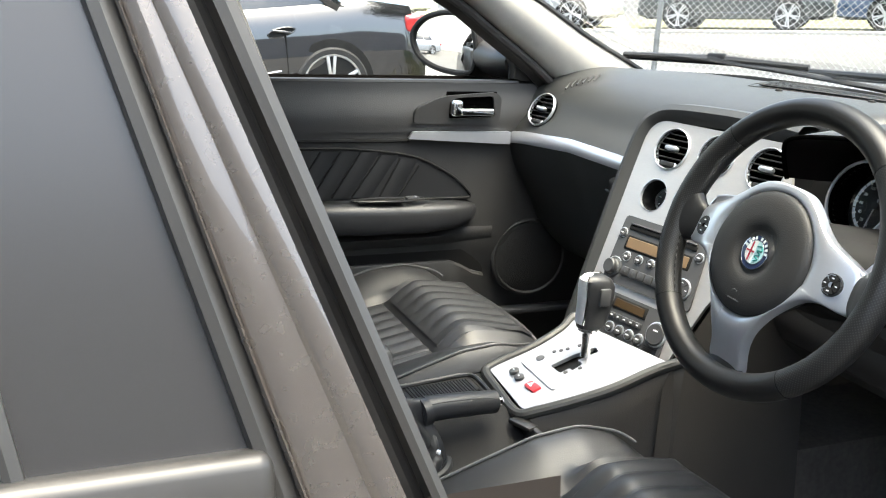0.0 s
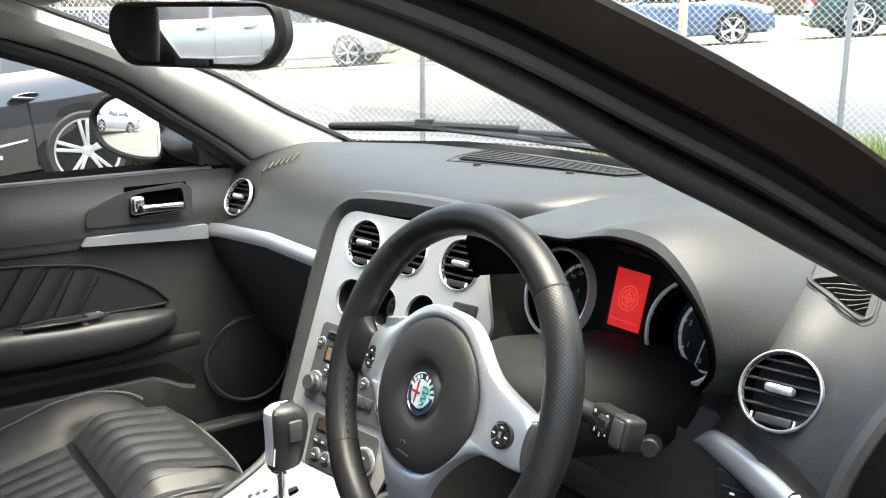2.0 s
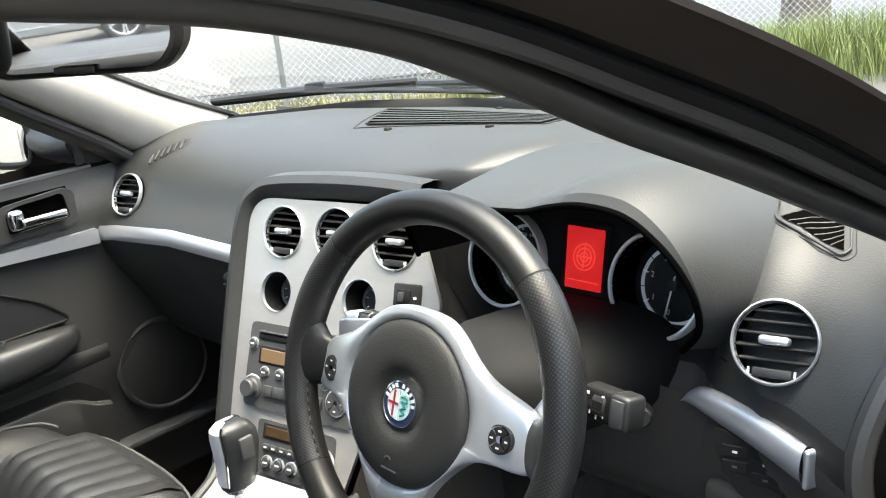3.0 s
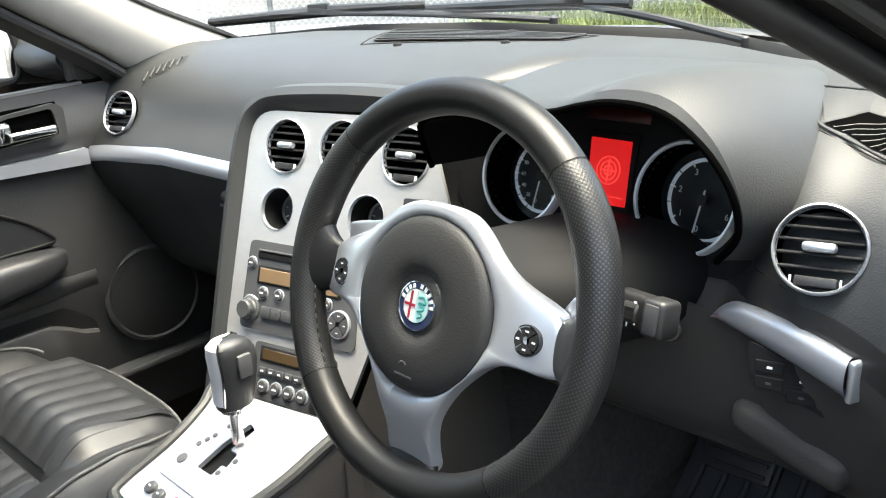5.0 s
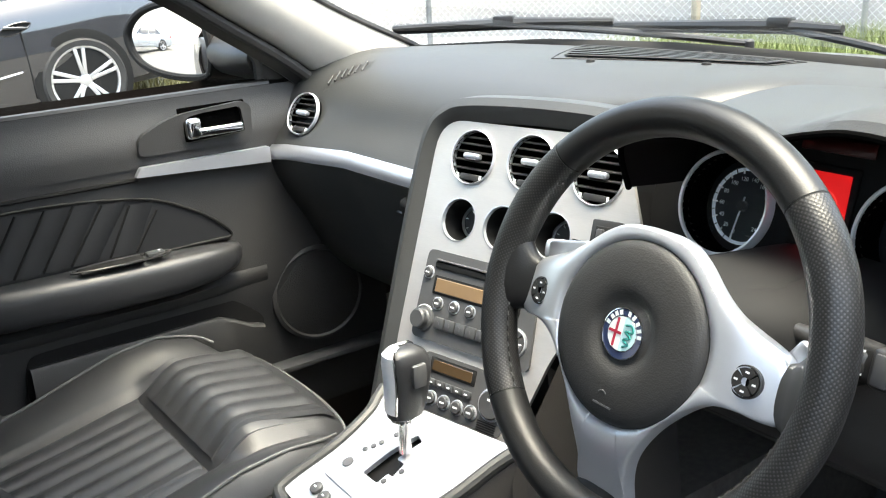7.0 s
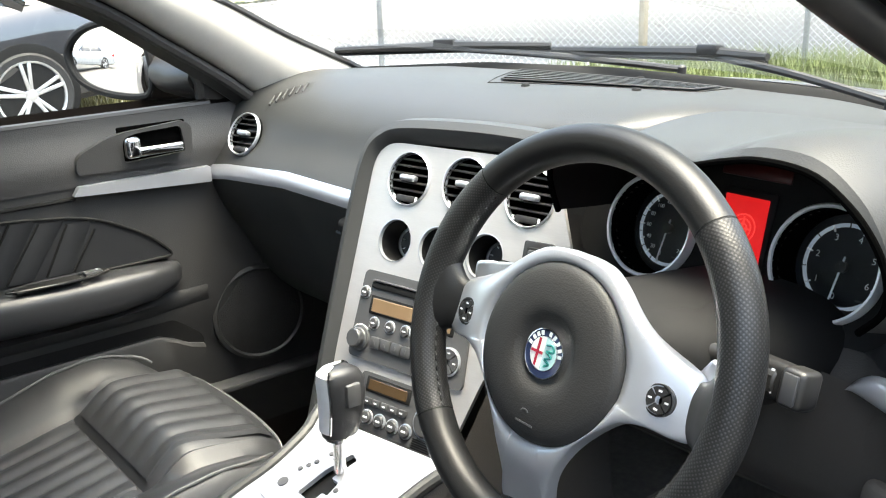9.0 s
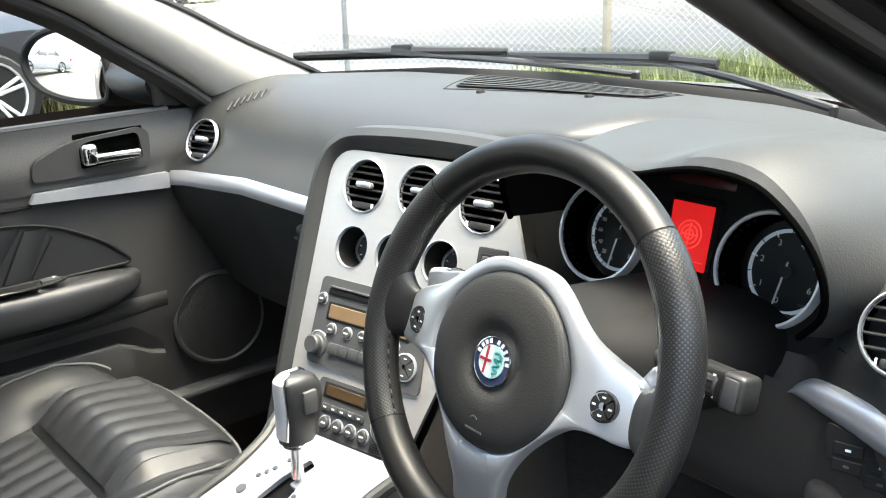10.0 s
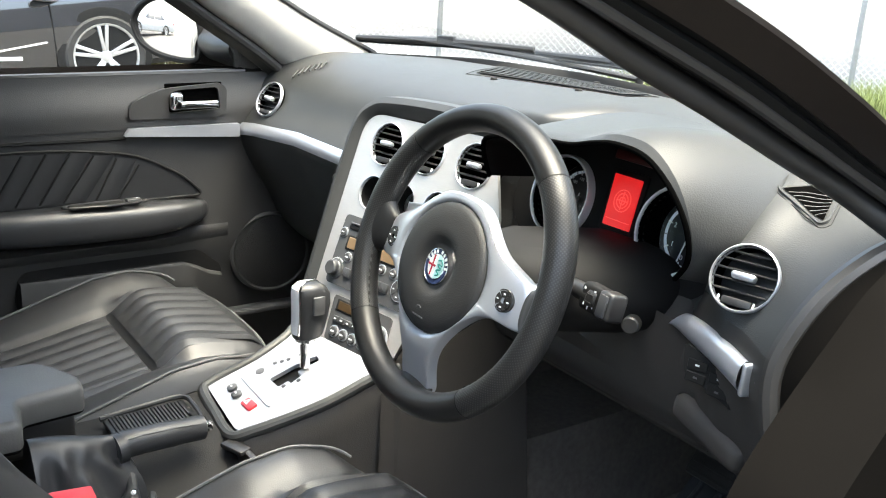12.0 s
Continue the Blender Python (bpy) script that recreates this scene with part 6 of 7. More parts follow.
def oval_x(x, cy, cz, w, h, n=20):
    """An oval standing across the car at x."""
    return [(x, cy + w * math.cos(a), cz + h * math.sin(a)) for a in np.linspace(0, 2 * math.pi, n, endpoint=False)]


mir = new("wing_mirror")
mir.parent = door
mir.matrix_basis = DI
tagged(mir, "dark wing mirror reflecting the street")
MM = facing((-0.925, 0.128, 1.000), (0.51, -0.86, 0.03))
mo = [(x, y) for x, y, _ in spline([(-0.090, 0.018, 0), (-0.058, 0.056, 0), (0.006, 0.0735, 0), (0.064, 0.064, 0), (0.089, 0.018, 0), (0.090, -0.040, 0), (0.064, -0.0575, 0), (-0.014, -0.052, 0), (-0.070, -0.028, 0)], 54, True)]
# the glass is slightly domed
dome = [[tuple(MM @ Vector((x * s, y * s, 0.006 - ((x * s) ** 2 + (y * s) ** 2) / 2.0))) for x, y in mo] for s in (1.0, 0.85, 0.7, 0.55, 0.4, 0.25, 0.1, 0.005)]
part("mirror_glass", grid(dome, True, True), MIRROR, mir, "domed mirror glass")
hs = []
for k, sc, zz in ((0, 1.02, 0.003), (1, 1.09, 0.006), (2, 1.14, -0.004), (3, 1.15, -0.05), (4, 1.06, -0.11), (5, 0.8, -0.155), (6, 0.3, -0.18), (7, 0.02, -0.182)):
    hs.append([tuple(MM @ Vector((x * sc + 0.62 * max(0.0, -zz), y * sc - 0.10 * max(0.0, -zz), zz))) for x, y in mo])
part("housing", grid(hs, True), PAINT, mir, "dark brown mirror housing")
part("bezel", tube([tuple(MM @ Vector((x * 1.045, y * 1.045, 0.004))) for x, y in mo], 0.007, 8, True), MATT, mir)
part("foot", grid([oval_x(-0.70, 0.235, 0.985, 0.055, 0.042), oval_x(-0.76, 0.225, 0.980, 0.060, 0.040), oval_x(-0.84, 0.225, 0.985, 0.060, 0.045)], True, True), HARD, mir, "dark mirror foot")

# ---- inside mirror ----
rv = thing("rear_view_mirror", "black inside mirror hanging at the windscreen", "mirror", (0.06, -0.10, 1.215))
RV = facing((0, 0, 0), (0.42, -0.90, -0.015))
ro_ = rounded([(-0.125, 0.036), (0.125, 0.036), (0.135, -0.005), (0.105, -0.036), (-0.105, -0.036), (-0.135, -0.005)], [0.02, 0.02, 0.03, 0.03, 0.03, 0.03], 7)
part("glass", plate([(x * 0.92, y * 0.86) for x, y in ro_], (), 0.003, RV), MIRROR, rv, "mirror glass")
hr = [[tuple(RV @ Vector((x * s, y * s, z))) for x, y in ro_] for s, z in ((0.90, 0.0), (0.97, 0.005), (1.02, 0.0), (1.02, -0.012), (0.85, -0.034), (0.4, -0.042), (0.05, -0.043))]
part("housing", grid(hr, True), HARD, rv, "black housing")
part("arm", tube([tuple(RV @ Vector((0, 0.01, -0.035))), (0.0, 0.07, 0.03), (0.0, 0.10, 0.065)], 0.012, 10), HARD, rv)
part("switch", put(box((0, -0.030, 0.004), (0.05, 0.008, 0.004), 0.002), RV), BUTTON, rv)

# ---- wipers ----
def wiper(root, tip, elbow, past, drum=0.008):
    w = thing("windscreen_wiper", "black windscreen wiper resting at the foot of the screen", "wiper", root, "windscreen wipers")
    o = -Vector(root)
    t, e = Vector(tip) + o, Vector(elbow) + o
    part("arm", tube(spline([(0, 0, 0), tuple(e * 0.5 + Vector((0, 0, 0.004))), tuple(e)], 14), 0.006, 8), HARD, w)
    part("pivot", put(lathe([(drum, -0.02), (drum, drum * 0.5), (drum * 0.62, drum * 0.9), (0, drum * 0.9)], 18), Matrix.Identity(4)), HARD, w)
    a = e + (e - t) * past
    part("blade", tube([tuple(t), tuple(e + Vector((0, 0, 0.004))), tuple(a)], [0.006, 0.010, 0.006], 8), RUBBER, w)
    part("clip", put(box((0, 0, 0), (0.04, 0.018, 0.022), 0.005), axes(e + Vector((0, 0, 0.008)), e - t, (0, 0, 1))), HARD, w)
    part("rubber", put(tube([tuple(t + Vector((0, 0, -0.008))), tuple(e + Vector((0, 0, -0.006))), tuple(a + Vector((0, 0, -0.008)))], 0.003, 6), Matrix.Identity(4)), MATT, w)


wiper((-0.12, 0.800, 0.985), (-0.675, 0.472, 1.010), (-0.488, 0.587, 1.016), 0.9)
wiper((0.310, 0.668, 0.990), (-0.400, 0.715, 1.008), (0.008, 0.702, 1.026), 0.25, 0.006)

# ---- driver's footwell ----
mat_ = thing("floor_mat", "black rubber floor mat with raised ridges", "floor mat", (0.38, 0.35, 0.19))
rows = [[(0.38 + x - 0.38, y, 0.012 * math.sin(x * 30 + y * 7) * 0.5 + 0.008 + 0.25 * smooth(0.30, 0.62, y)) for x in np.linspace(-0.20, 0.20, 30)] for y in np.linspace(-0.35, 0.50, 30)]
part("sheet", grid(rows), MAT, mat_)
for k in range(9):
    part("ridge", tube(spline([(-0.17 + 0.042 * k, y, 0.020 + 0.012 * math.sin((-0.17 + 0.042 * k) * 30 + y * 7) * 0.5 + 0.25 * smooth(0.30, 0.62, y)) for y in np.linspace(-0.3, 0.46, 12)], 24), 0.006, 6), MAT, mat_)
for nm, lab, c, s_ in (("brake_pedal", "black ribbed brake pedal", (0.36, 0.60, 0.42), (0.11, 0.07)), ("accelerator_pedal", "black ribbed accelerator pedal", (0.50, 0.64, 0.37), (0.06, 0.14))):
    pd = thing(nm, lab, "pedal", c)
    M = pose(0, 0, 0, 55, 0, 0)
    part("pad", put(box((0, 0, 0), (s_[0], s_[1], 0.012), 0.005), M), RUBBER, pd)
    for k in range(4):
        part("tread", put(box((0, -s_[1] * 0.36 + s_[1] * 0.24 * k, 0.008), (s_[0] * 0.86, 0.006, 0.005), 0.001, 1), M), RUBBER, pd)
    part("lever", tube([(0, 0.01, 0), (0, 0.10, 0.12), (0, 0.10, 0.28)], 0.009, 8), HARD, pd)
mat2 = thing("floor_mat", "black carpet mat in the passenger footwell", "floor mat", (-0.38, 0.35, 0.19))
part("sheet", grid([[(x, y, 0.008 + 0.25 * smooth(0.30, 0.62, y)) for x in np.linspace(-0.22, 0.22, 8)] for y in np.linspace(-0.30, 0.50, 16)]), CARPET, mat2)

# ---- outside ----
GZ = -0.12


def ground_material():
    m = material("worn_grey_asphalt", (0.089, 0.086, 0.079), 0.85, vary=0.16, scale=2.2, bump=0.5, bump_scale=30)
    return m


def yard_z(x, y):
    """The yard falls away along the next bay."""
    return GZ + smooth(-3.5, -6.0, x) * smooth(-24, -12, x) * max(-0.55, min(0.0, 0.087 * (y - 1.70) - 0.05)) * smooth(-20, -8, y)


ground = new("ground", done(grid([[(float(x), float(y), yard_z(x, y)) for x in (-400, -40, *np.linspace(-26, 0, 27), 10, 60, 400)] for y in (-400, -60, *np.linspace(-22, 6, 29), 20, 80, 400)]), ground_material()))
tagged(ground, "worn dusty grey yard", "ground", kind="structure")
F0, FD = Vector((-5.95, 4.21, 0)), Vector((0.73, 0.683, 0)).normalized()
FN = Vector((-FD.y, FD.x, 0))


def fpt(a, b, z=0.0):
    return F0 + FD * a + FN * b + Vector((0, 0, GZ + z))


# road behind the fence
ASPH = material("pale_road", (0.150, 0.144, 0.132), 0.9, vary=0.12, scale=1.5, bump=0.4, bump_scale=60)
ALONG = (-60, -20, -7, -4, 0, 4, 10, 20, 60)


def street(a):
    """The far side of the street climbs along the fence."""
    return 0.47 + 0.065 * max(-7.0, min(10.0, a))


road = new("road", done(grid([[tuple(fpt(a, b, 0.012 + (street(a) - 0.10) * (b - 2.0) / 11.5)) for a in ALONG] for b in (2.0, 5.0, 9.0, 13.5)]), ASPH))
tagged(road, "pale sunlit road behind the fence", "road", kind="structure")
kerb = new("kerb", done(grid([[tuple(fpt(a, 13.52 + db, street(a) + dz)) for db, dz in ((0, -0.16), (0, -0.03), (0.02, -0.01), (0.16, -0.01), (0.18, -0.10))] for a in ALONG]), material("kerb_concrete", (0.45, 0.43, 0.40), 0.85, bump=0.4, bump_scale=40)))
tagged(kerb, "pale concrete kerb", "kerb", kind="structure")
verge = new("verge", done(grid([[tuple(fpt(a, b, street(a) - 0.012)) for a in ALONG] for b in (13.69, 16, 24)]), material("dry_verge", (0.20, 0.19, 0.09), 0.9, vary=0.4, scale=3, bump=0.6, bump_scale=40)))
tagged(verge, "dry grassy verge", "verge", kind="structure")

# chain-link fence
fence = thing("chain_link_fence", "galvanised chain-link fence on steel posts", "fence", tuple(fpt(0, 0)))
FI = Matrix.Translation(-fpt(0, 0))
GALV = material("galvanised_steel", (0.34, 0.345, 0.345), 0.45, 0.7, vary=0.15, scale=20)
for k in range(-4, 5):
    a = 0.04 + 3.4 * k
    part("post", put(tube([tuple(fpt(a, 0, 0)), tuple(fpt(a, 0, 2.1))], 0.024, 12), FI), GALV, fence)
for z in (0.1, 2.05):
    part("wire", put(tube([tuple(fpt(-13, 0.03, z)), tuple(fpt(13, 0.03, z))], 0.004, 5), FI), GALV, fence)
verts, faces = [], []
pit = 0.058


def wire_seg(p, q, w=0.0014):
    d = (q - p).normalized()
    s = d.cross(FN).normalized() * w
    n = FN * w
    b = len(verts)
    for e in (p, q):
        verts.extend([tuple(e + s), tuple(e + n), tuple(e - s), tuple(e - n)])
    for i in range(4):
        j = (i + 1) % 4
        faces.append((b + i, b + j, b + 4 + j, b + 4 + i))


na = int(26 / pit)
for i in range(na):
    for sgn in (1, -1):
        a0 = -13 + i * pit
        p = fpt(a0, 0.03, 0.12) - fpt(0, 0)
        top = fpt(a0 + sgn * 1.9, 0.03, 2.02) - fpt(0, 0)
        wire_seg(p, top)
me = bpy.data.meshes.new("mesh")
me.from_pydata(verts, [], faces)
me.materials.append(material("bright_fence_wire", (0.72, 0.72, 0.71), 0.45, 0.2, vary=0.1, scale=20))
wm = new("wire_mesh", me)
wm.parent = fence
tagged(wm, "diamond wire mesh", kind="stuff")
tp = thing("timber_post", "weathered pale timber post at the fence", "post", tuple(fpt(2.18, -0.1)))
part("post", box((0, 0, 0.75), (0.055, 0.055, 1.5), 0.008), material("weathered_timber", (0.42, 0.36, 0.27), 0.8, vary=0.3, scale=8, stretch=(6, 6, 0.6), bump=0.5, bump_scale=50), tp)


# grass: many thin blades
def grass(name, label, spots, colors, seed):
    rng = random.Random(seed)
    vs, fs = [], []
    for cx, cy, spread, n, h in spots:
        for _ in range(n):
            x, y = cx + rng.gauss(0, spread), cy + rng.gauss(0, spread)
            hh = h * rng.uniform(0.45, 1.2)
            a = rng.uniform(0, 2 * math.pi)
            w = rng.uniform(0.002, 0.005)
            lx, ly = math.cos(a) * hh * rng.uniform(0.1, 0.55), math.sin(a) * hh * rng.uniform(0.1, 0.55)
            px, py = -math.sin(a) * w, math.cos(a) * w
            b = len(vs)
            vs.extend([(x - px, y - py, GZ), (x + px, y + py, GZ), (x + lx * 0.4 + px, y + ly * 0.4 + py, GZ + hh * 0.6), (x + lx * 0.4 - px, y + ly * 0.4 - py, GZ + hh * 0.6), (x + lx, y + ly, GZ + hh)])
            fs.extend([(b, b + 1, b + 2, b + 3), (b + 3, b + 2, b + 4)])
    me = bpy.data.meshes.new("mesh")
    me.from_pydata(vs, [], fs)
    m = material("grass_" + name, colors, 0.6, vary=0.45, scale=4)
    me.materials.append(m)
    ob = new(name, me)
    return tagged(ob, label, "grass", kind="stuff")


sp1 = [(*fpt(a, random.uniform(-0.5, 0.2)).xy, 0.30, 1000, 0.40) for a in np.arange(2.0, 9.5, 0.28)]
sp2 = [(*fpt(a, random.uniform(-0.4, 0.3)).xy, 0.25, 320, 0.20) for a in np.arange(-9, 2.2, 0.4)]
grass("tall_grass", "tall fresh green grass along the fence", sp1, (0.17, 0.20, 0.06), 3)
grass("dry_grass", "short yellowing weeds along the fence", sp2, (0.22, 0.20, 0.07), 5)


# trees
def tree(at, h, r, seed, n=5200, trunk=0.16, leaf=0.085):
    t = thing("tree", "leafy green street tree with a rough brown trunk", "tree", at, "street trees")
    rng = random.Random(seed)
    bark = bpy.data.materials.get("bark") or material("bark", (0.13, 0.10, 0.075), 0.9, vary=0.4, scale=9, bump=1.0, bump_scale=35, stretch=(3, 3, 0.6))
    part("trunk", tube(spline([(0, 0, 0), (0.05, 0.02, h * 0.2), (-0.04, 0.05, h * 0.45), (0.02, 0, h * 0.8)], 14), [trunk * (1.25 - 0.07 * i) if i else trunk * 1.5 for i in range(14)], 14), bark, t)
    tips = []
    for k in range(9):
        a, z0 = rng.uniform(0, 6.28), h * rng.uniform(0.35, 0.6)
        e = Vector((math.cos(a) * r * rng.uniform(0.4, 0.8), math.sin(a) * r * rng.uniform(0.4, 0.8), h * rng.uniform(0.6, 0.95)))
        part("limb", tube(spline([(0, 0, z0), tuple(e * 0.5 + Vector((0, 0, z0 * 0.5))), tuple(e)], 8), [trunk * 0.45 * (1 - 0.11 * i) for i in range(8)], 7), bark, t)
        tips.append(e)
    vs, fs = [], []
    for _ in range(n):
        c = rng.choice(tips)
        p = c + Vector((rng.gauss(0, r * 0.28), rng.gauss(0, r * 0.28), rng.gauss(0, r * 0.2)))
        s = leaf * rng.uniform(0.6, 1.4)
        u = Vector((rng.uniform(-1, 1), rng.uniform(-1, 1), rng.uniform(-0.6, 0.6))).normalized() * s
        v = Vector((rng.uniform(-1, 1), rng.uniform(-1, 1), rng.uniform(-1, 1))).cross(u).normalized() * s * 0.5
        b = len(vs)
        vs.extend([tuple(p - u), tuple(p + v), tuple(p + u), tuple(p - v)])
        fs.append((b, b + 1, b + 2, b + 3))
    me = bpy.data.meshes.new("mesh")
    me.from_pydata(vs, [], fs)
    lm = bpy.data.materials.get("leaves") or material("leaves", (0.07, 0.12, 0.025), 0.55, vary=0.4, scale=3)
    me.materials.append(lm)
    cr = new("crown", me)
    cr.parent = t
    return t


# only its trunk shows; the unseen crown is enlarged to darken the hood
tree(tuple(fpt(4.75, 1.4)), 11.0, 4.6, 11, 16000, 0.19, 0.16)
tree(tuple(fpt(9.5, 16.8, street(9.5) - 0.02)), 7.0, 2.8, 12)
tree((-6.8, -15.0, GZ), 6.0, 2.8, 13)
tree((-9.5, -13.0, GZ), 6.5, 2.8, 14)


# parked cars
TYRE = material("tyre_rubber", (0.018, 0.018, 0.018), 0.75, vary=0.2, scale=30)
ALLOY = material("alloy_wheel", (0.62, 0.62, 0.63), 0.3, 0.8, vary=0.06, scale=30)
LAMP_R = material("tail_lamp", (0.45, 0.02, 0.02), 0.15, coat=1)
LAMP_W = material("head_lamp", (0.6, 0.62, 0.65), 0.1, coat=1)


def road_wheel(parent, x, y, r, side, spokes=5, name="wheel"):
    w = new(name)
    w.parent = parent
    w.matrix_basis = pose(x, y, r, 0, 90 * side, 0)
    tagged(w, "alloy wheel")
    part("tyre", lathe([(r * 0.78, -0.09), (r * 0.9, -0.10), (r, -0.07), (r, 0.07), (r * 0.93, 0.10), (r * 0.80, 0.095)], 36, cap=False), TYRE, w)
    part("rim", lathe([(r * 0.72, -0.09), (r * 0.74, 0.05), (r * 0.82, 0.085), (r * 0.80, 0.097), (r * 0.76, 0.09), (r * 0.72, 0.06)], 36, cap=False), ALLOY, w)
    part("brake_disc", lathe([(r * 0.56, 0.02), (r * 0.56, 0.03), (r * 0.12, 0.03)], 28, cap=False), RADIO, w)
    part("caliper", box((r * 0.42, 0.02, 0.04), (0.05, 0.13, 0.04), 0.01, 2), RED, w, "red brake caliper")
    part("hub", lathe([(r * 0.17, 0.03), (r * 0.17, 0.075), (r * 0.12, 0.082), (0, 0.082)], 20), ALLOY, w)
    for k in range(spokes):
        a = 2 * math.pi * k / spokes
        for da in (-0.13, 0.13):
            p0 = Vector((r * 0.13 * math.cos(a + da * 1.5), r * 0.13 * math.sin(a + da * 1.5), 0.072))
            p1 = Vector((r * 0.77 * math.cos(a + da), r * 0.77 * math.sin(a + da), 0.080))
            part("spoke", put(box((0, 0, 0), ((p1 - p0).length, 0.030, 0.022), 0.006, 2), axes((p0 + p1) / 2, p1 - p0, (p1 - p0).cross(Vector((0, 0, -1))))), ALLOY, w)
    return w


def car(label, at, turn, paint, L=4.6, W=1.80, H=1.45, kind_="saloon", r=0.31, group="parked cars", detail=False, tilt=0.0):
    """A parked car; it points along +y before it is turned."""
    c = thing("parked_car", label, "car", at, group)
    c.rotation_euler = (radians(tilt), 0, radians(turn))
    hw = W / 2
    belt = 0.97 if detail else 0.92 if kind_ == "saloon" else 1.02
    wag = kind_ != "saloon"
    # stations along the length: y, bonnet or deck height, width factor
    if wag:
        top = [(-L / 2, 0.55, 0.86), (-L / 2 + 0.05, belt, 0.95), (-L / 2 + 0.5, belt, 1.0), (-0.2, belt, 1.0), (L / 2 - 1.35, belt, 1.0), (L / 2 - 0.9, 0.95, 0.99), (L / 2 - 0.25, 0.82, 0.93), (L / 2 - 0.04, 0.70, 0.82), (L / 2, 0.45, 0.78)]
    else:
        top = [(-L / 2, 0.62, 0.84), (-L / 2 + 0.05, 0.93, 0.90), (-L / 2 + 0.55, belt + 0.05, 0.97), (-L / 2 + 1.1, belt + 0.03, 1.0), (0, belt, 1.0), (L / 2 - 1.35, belt, 1.0), (L / 2 - 0.9, 0.90, 0.99), (L / 2 - 0.25, 0.76, 0.92), (L / 2 - 0.04, 0.66, 0.80), (L / 2, 0.42, 0.76)]
    ys = np.linspace(-L / 2, L / 2, 40)
    ty, tz, tw = zip(*top)
    rows = []
    for y in ys:
        z, w = float(np.interp(y, ty, tz)), hw * float(np.interp(y, ty, tw))
        low = 0.20 + 0.06 * abs(y / (L / 2)) ** 4
        half = [(0.80 * w, low), (0.97 * w, low + 0.04), (0.985 * w, low + 0.16), (w, low + (z - low) * 0.42), (0.99 * w, low + (z - low) * 0.62), (0.965 * w, low + (z - low) * 0.80), (0.925 * w, low + (z - low) * 0.93), (0.88 * w, z), (0.80 * w, z + 0.012), (0.4 * w, z + 0.03), (0, z + 0.035)]
        rows.append([(x, float(y), zz) for x, zz in half] + [(-x, float(y), zz) for x, zz in half[-2::-1]])
    part("body", grid(rows, False), paint, c, "painted body")
    part("underbody", box((0, 0, 0.26), (W * 0.8, L * 0.92, 0.12), 0.02), RUBBER, c)
    # cabin
    if wag:
        cab = [(-L / 2 + 0.10, 0.0), (-L / 2 + 0.45, 1.0), (0.25, 1.0), (L / 2 - 1.25, 0.0)]
    else:
        cab = [(-L / 2 + 0.75, 0.0), (-L / 2 + 1.45, 1.0), (0.30, 1.0), (L / 2 - 1.35, 0.0)]
    cy, cf = zip(*cab)
    rows, roofr = [], []
    for y in np.linspace(cy[0], cy[-1], 26):
        f = float(np.interp(y, cy, cf))
        f = f * f * (3 - 2 * f) if not wag else f
        zt = belt + (H - belt) * (0.02 + 0.98 * f)
        wt = hw * (0.90 - 0.20 * f)
        rows.append([(hw * 0.885, float(y), belt - 0.01), (wt, float(y), zt - 0.05 * f), (wt * 0.9, float(y), zt), (0, float(y), zt + 0.02), (-wt * 0.9, float(y), zt), (-wt, float(y), zt - 0.05 * f), (-hw * 0.885, float(y), belt - 0.01)])
    part("glasshouse", grid(rows), CARGLASS, c, "dark windows")
    for i, (y, f) in enumerate(zip(np.linspace(cy[0], cy[-1], 26), rows)):
        if cy[1] - 0.05 <= y <= cy[2] + 0.1:
            roofr.append([(x * 1.012, yy, z + 0.008) for x, yy, z in f[1:6]])
    part("roof", grid(roofr), paint, c, "painted roof")
    for sx in (1, -1):
        def pil(y0, f0, y1, f1, rad):
            q0 = (sx * hw * 0.885, y0, belt)
            q1 = (sx * hw * 0.71, y1, H - 0.045)
            part("pillar", tube([q0, lerp(q0, q1, 0.5), q1], rad, 6), paint, c)
        pil(cy[0] + 0.05, 0, cy[1], 1, 0.05)
        pil(cy[3] - 0.05, 0, cy[2], 1, 0.035)
        pil(-0.25, 0, -0.30, 1, 0.03)
        # door shut lines, handles, sill strip, lamps, arches
        for y in (cy[3] - 0.25, -0.28, -L / 2 + 1.30):
            part("shut_line", box((sx * hw * 0.985, y, 0.52), (0.03, 0.007, 0.50), 0), MATT, c)
        for y, z in ((-0.03, 0.755), (-1.12, 0.80)) if detail else ((-0.12, 0.80), (-L / 2 + 1.45, 0.80)):
            oval = [(sx * hw * 0.985, y + 0.115 * math.cos(a), z + (0.036 + 0.006 * math.cos(a)) * math.sin(a) - 0.018 * math.cos(a)) for a in np.linspace(0, 2 * math.pi, 24, endpoint=False)]
            part("handle_cup", grid([oval, [(sx * hw * 0.975, y + (q[1] - y) * 0.1, z + (q[2] - z) * 0.1) for q in oval]], True), MATT, c)
            part("handle_rim", tube(oval, 0.006, 6, True), paint, c)
            part("door_handle", box((sx * hw * 0.985, y, z + 0.006), (0.03, 0.17, 0.024), 0.010, 3, (9 if detail else 0, 0, 0)), paint, c)
        if detail:
            part("sill_strip", tube([(sx * hw * 1.004, 0.75, 0.36), (sx * hw * 1.004, -0.48, 0.43), (sx * hw * 1.004, -1.09, 0.485)], 0.008, 8), CHROME, c, "bright sill strip")
        else:
            part("sill_strip", box((sx * hw * 1.0, -0.05, 0.345), (0.016, L * 0.42, 0.012), 0.003), CHROME, c)
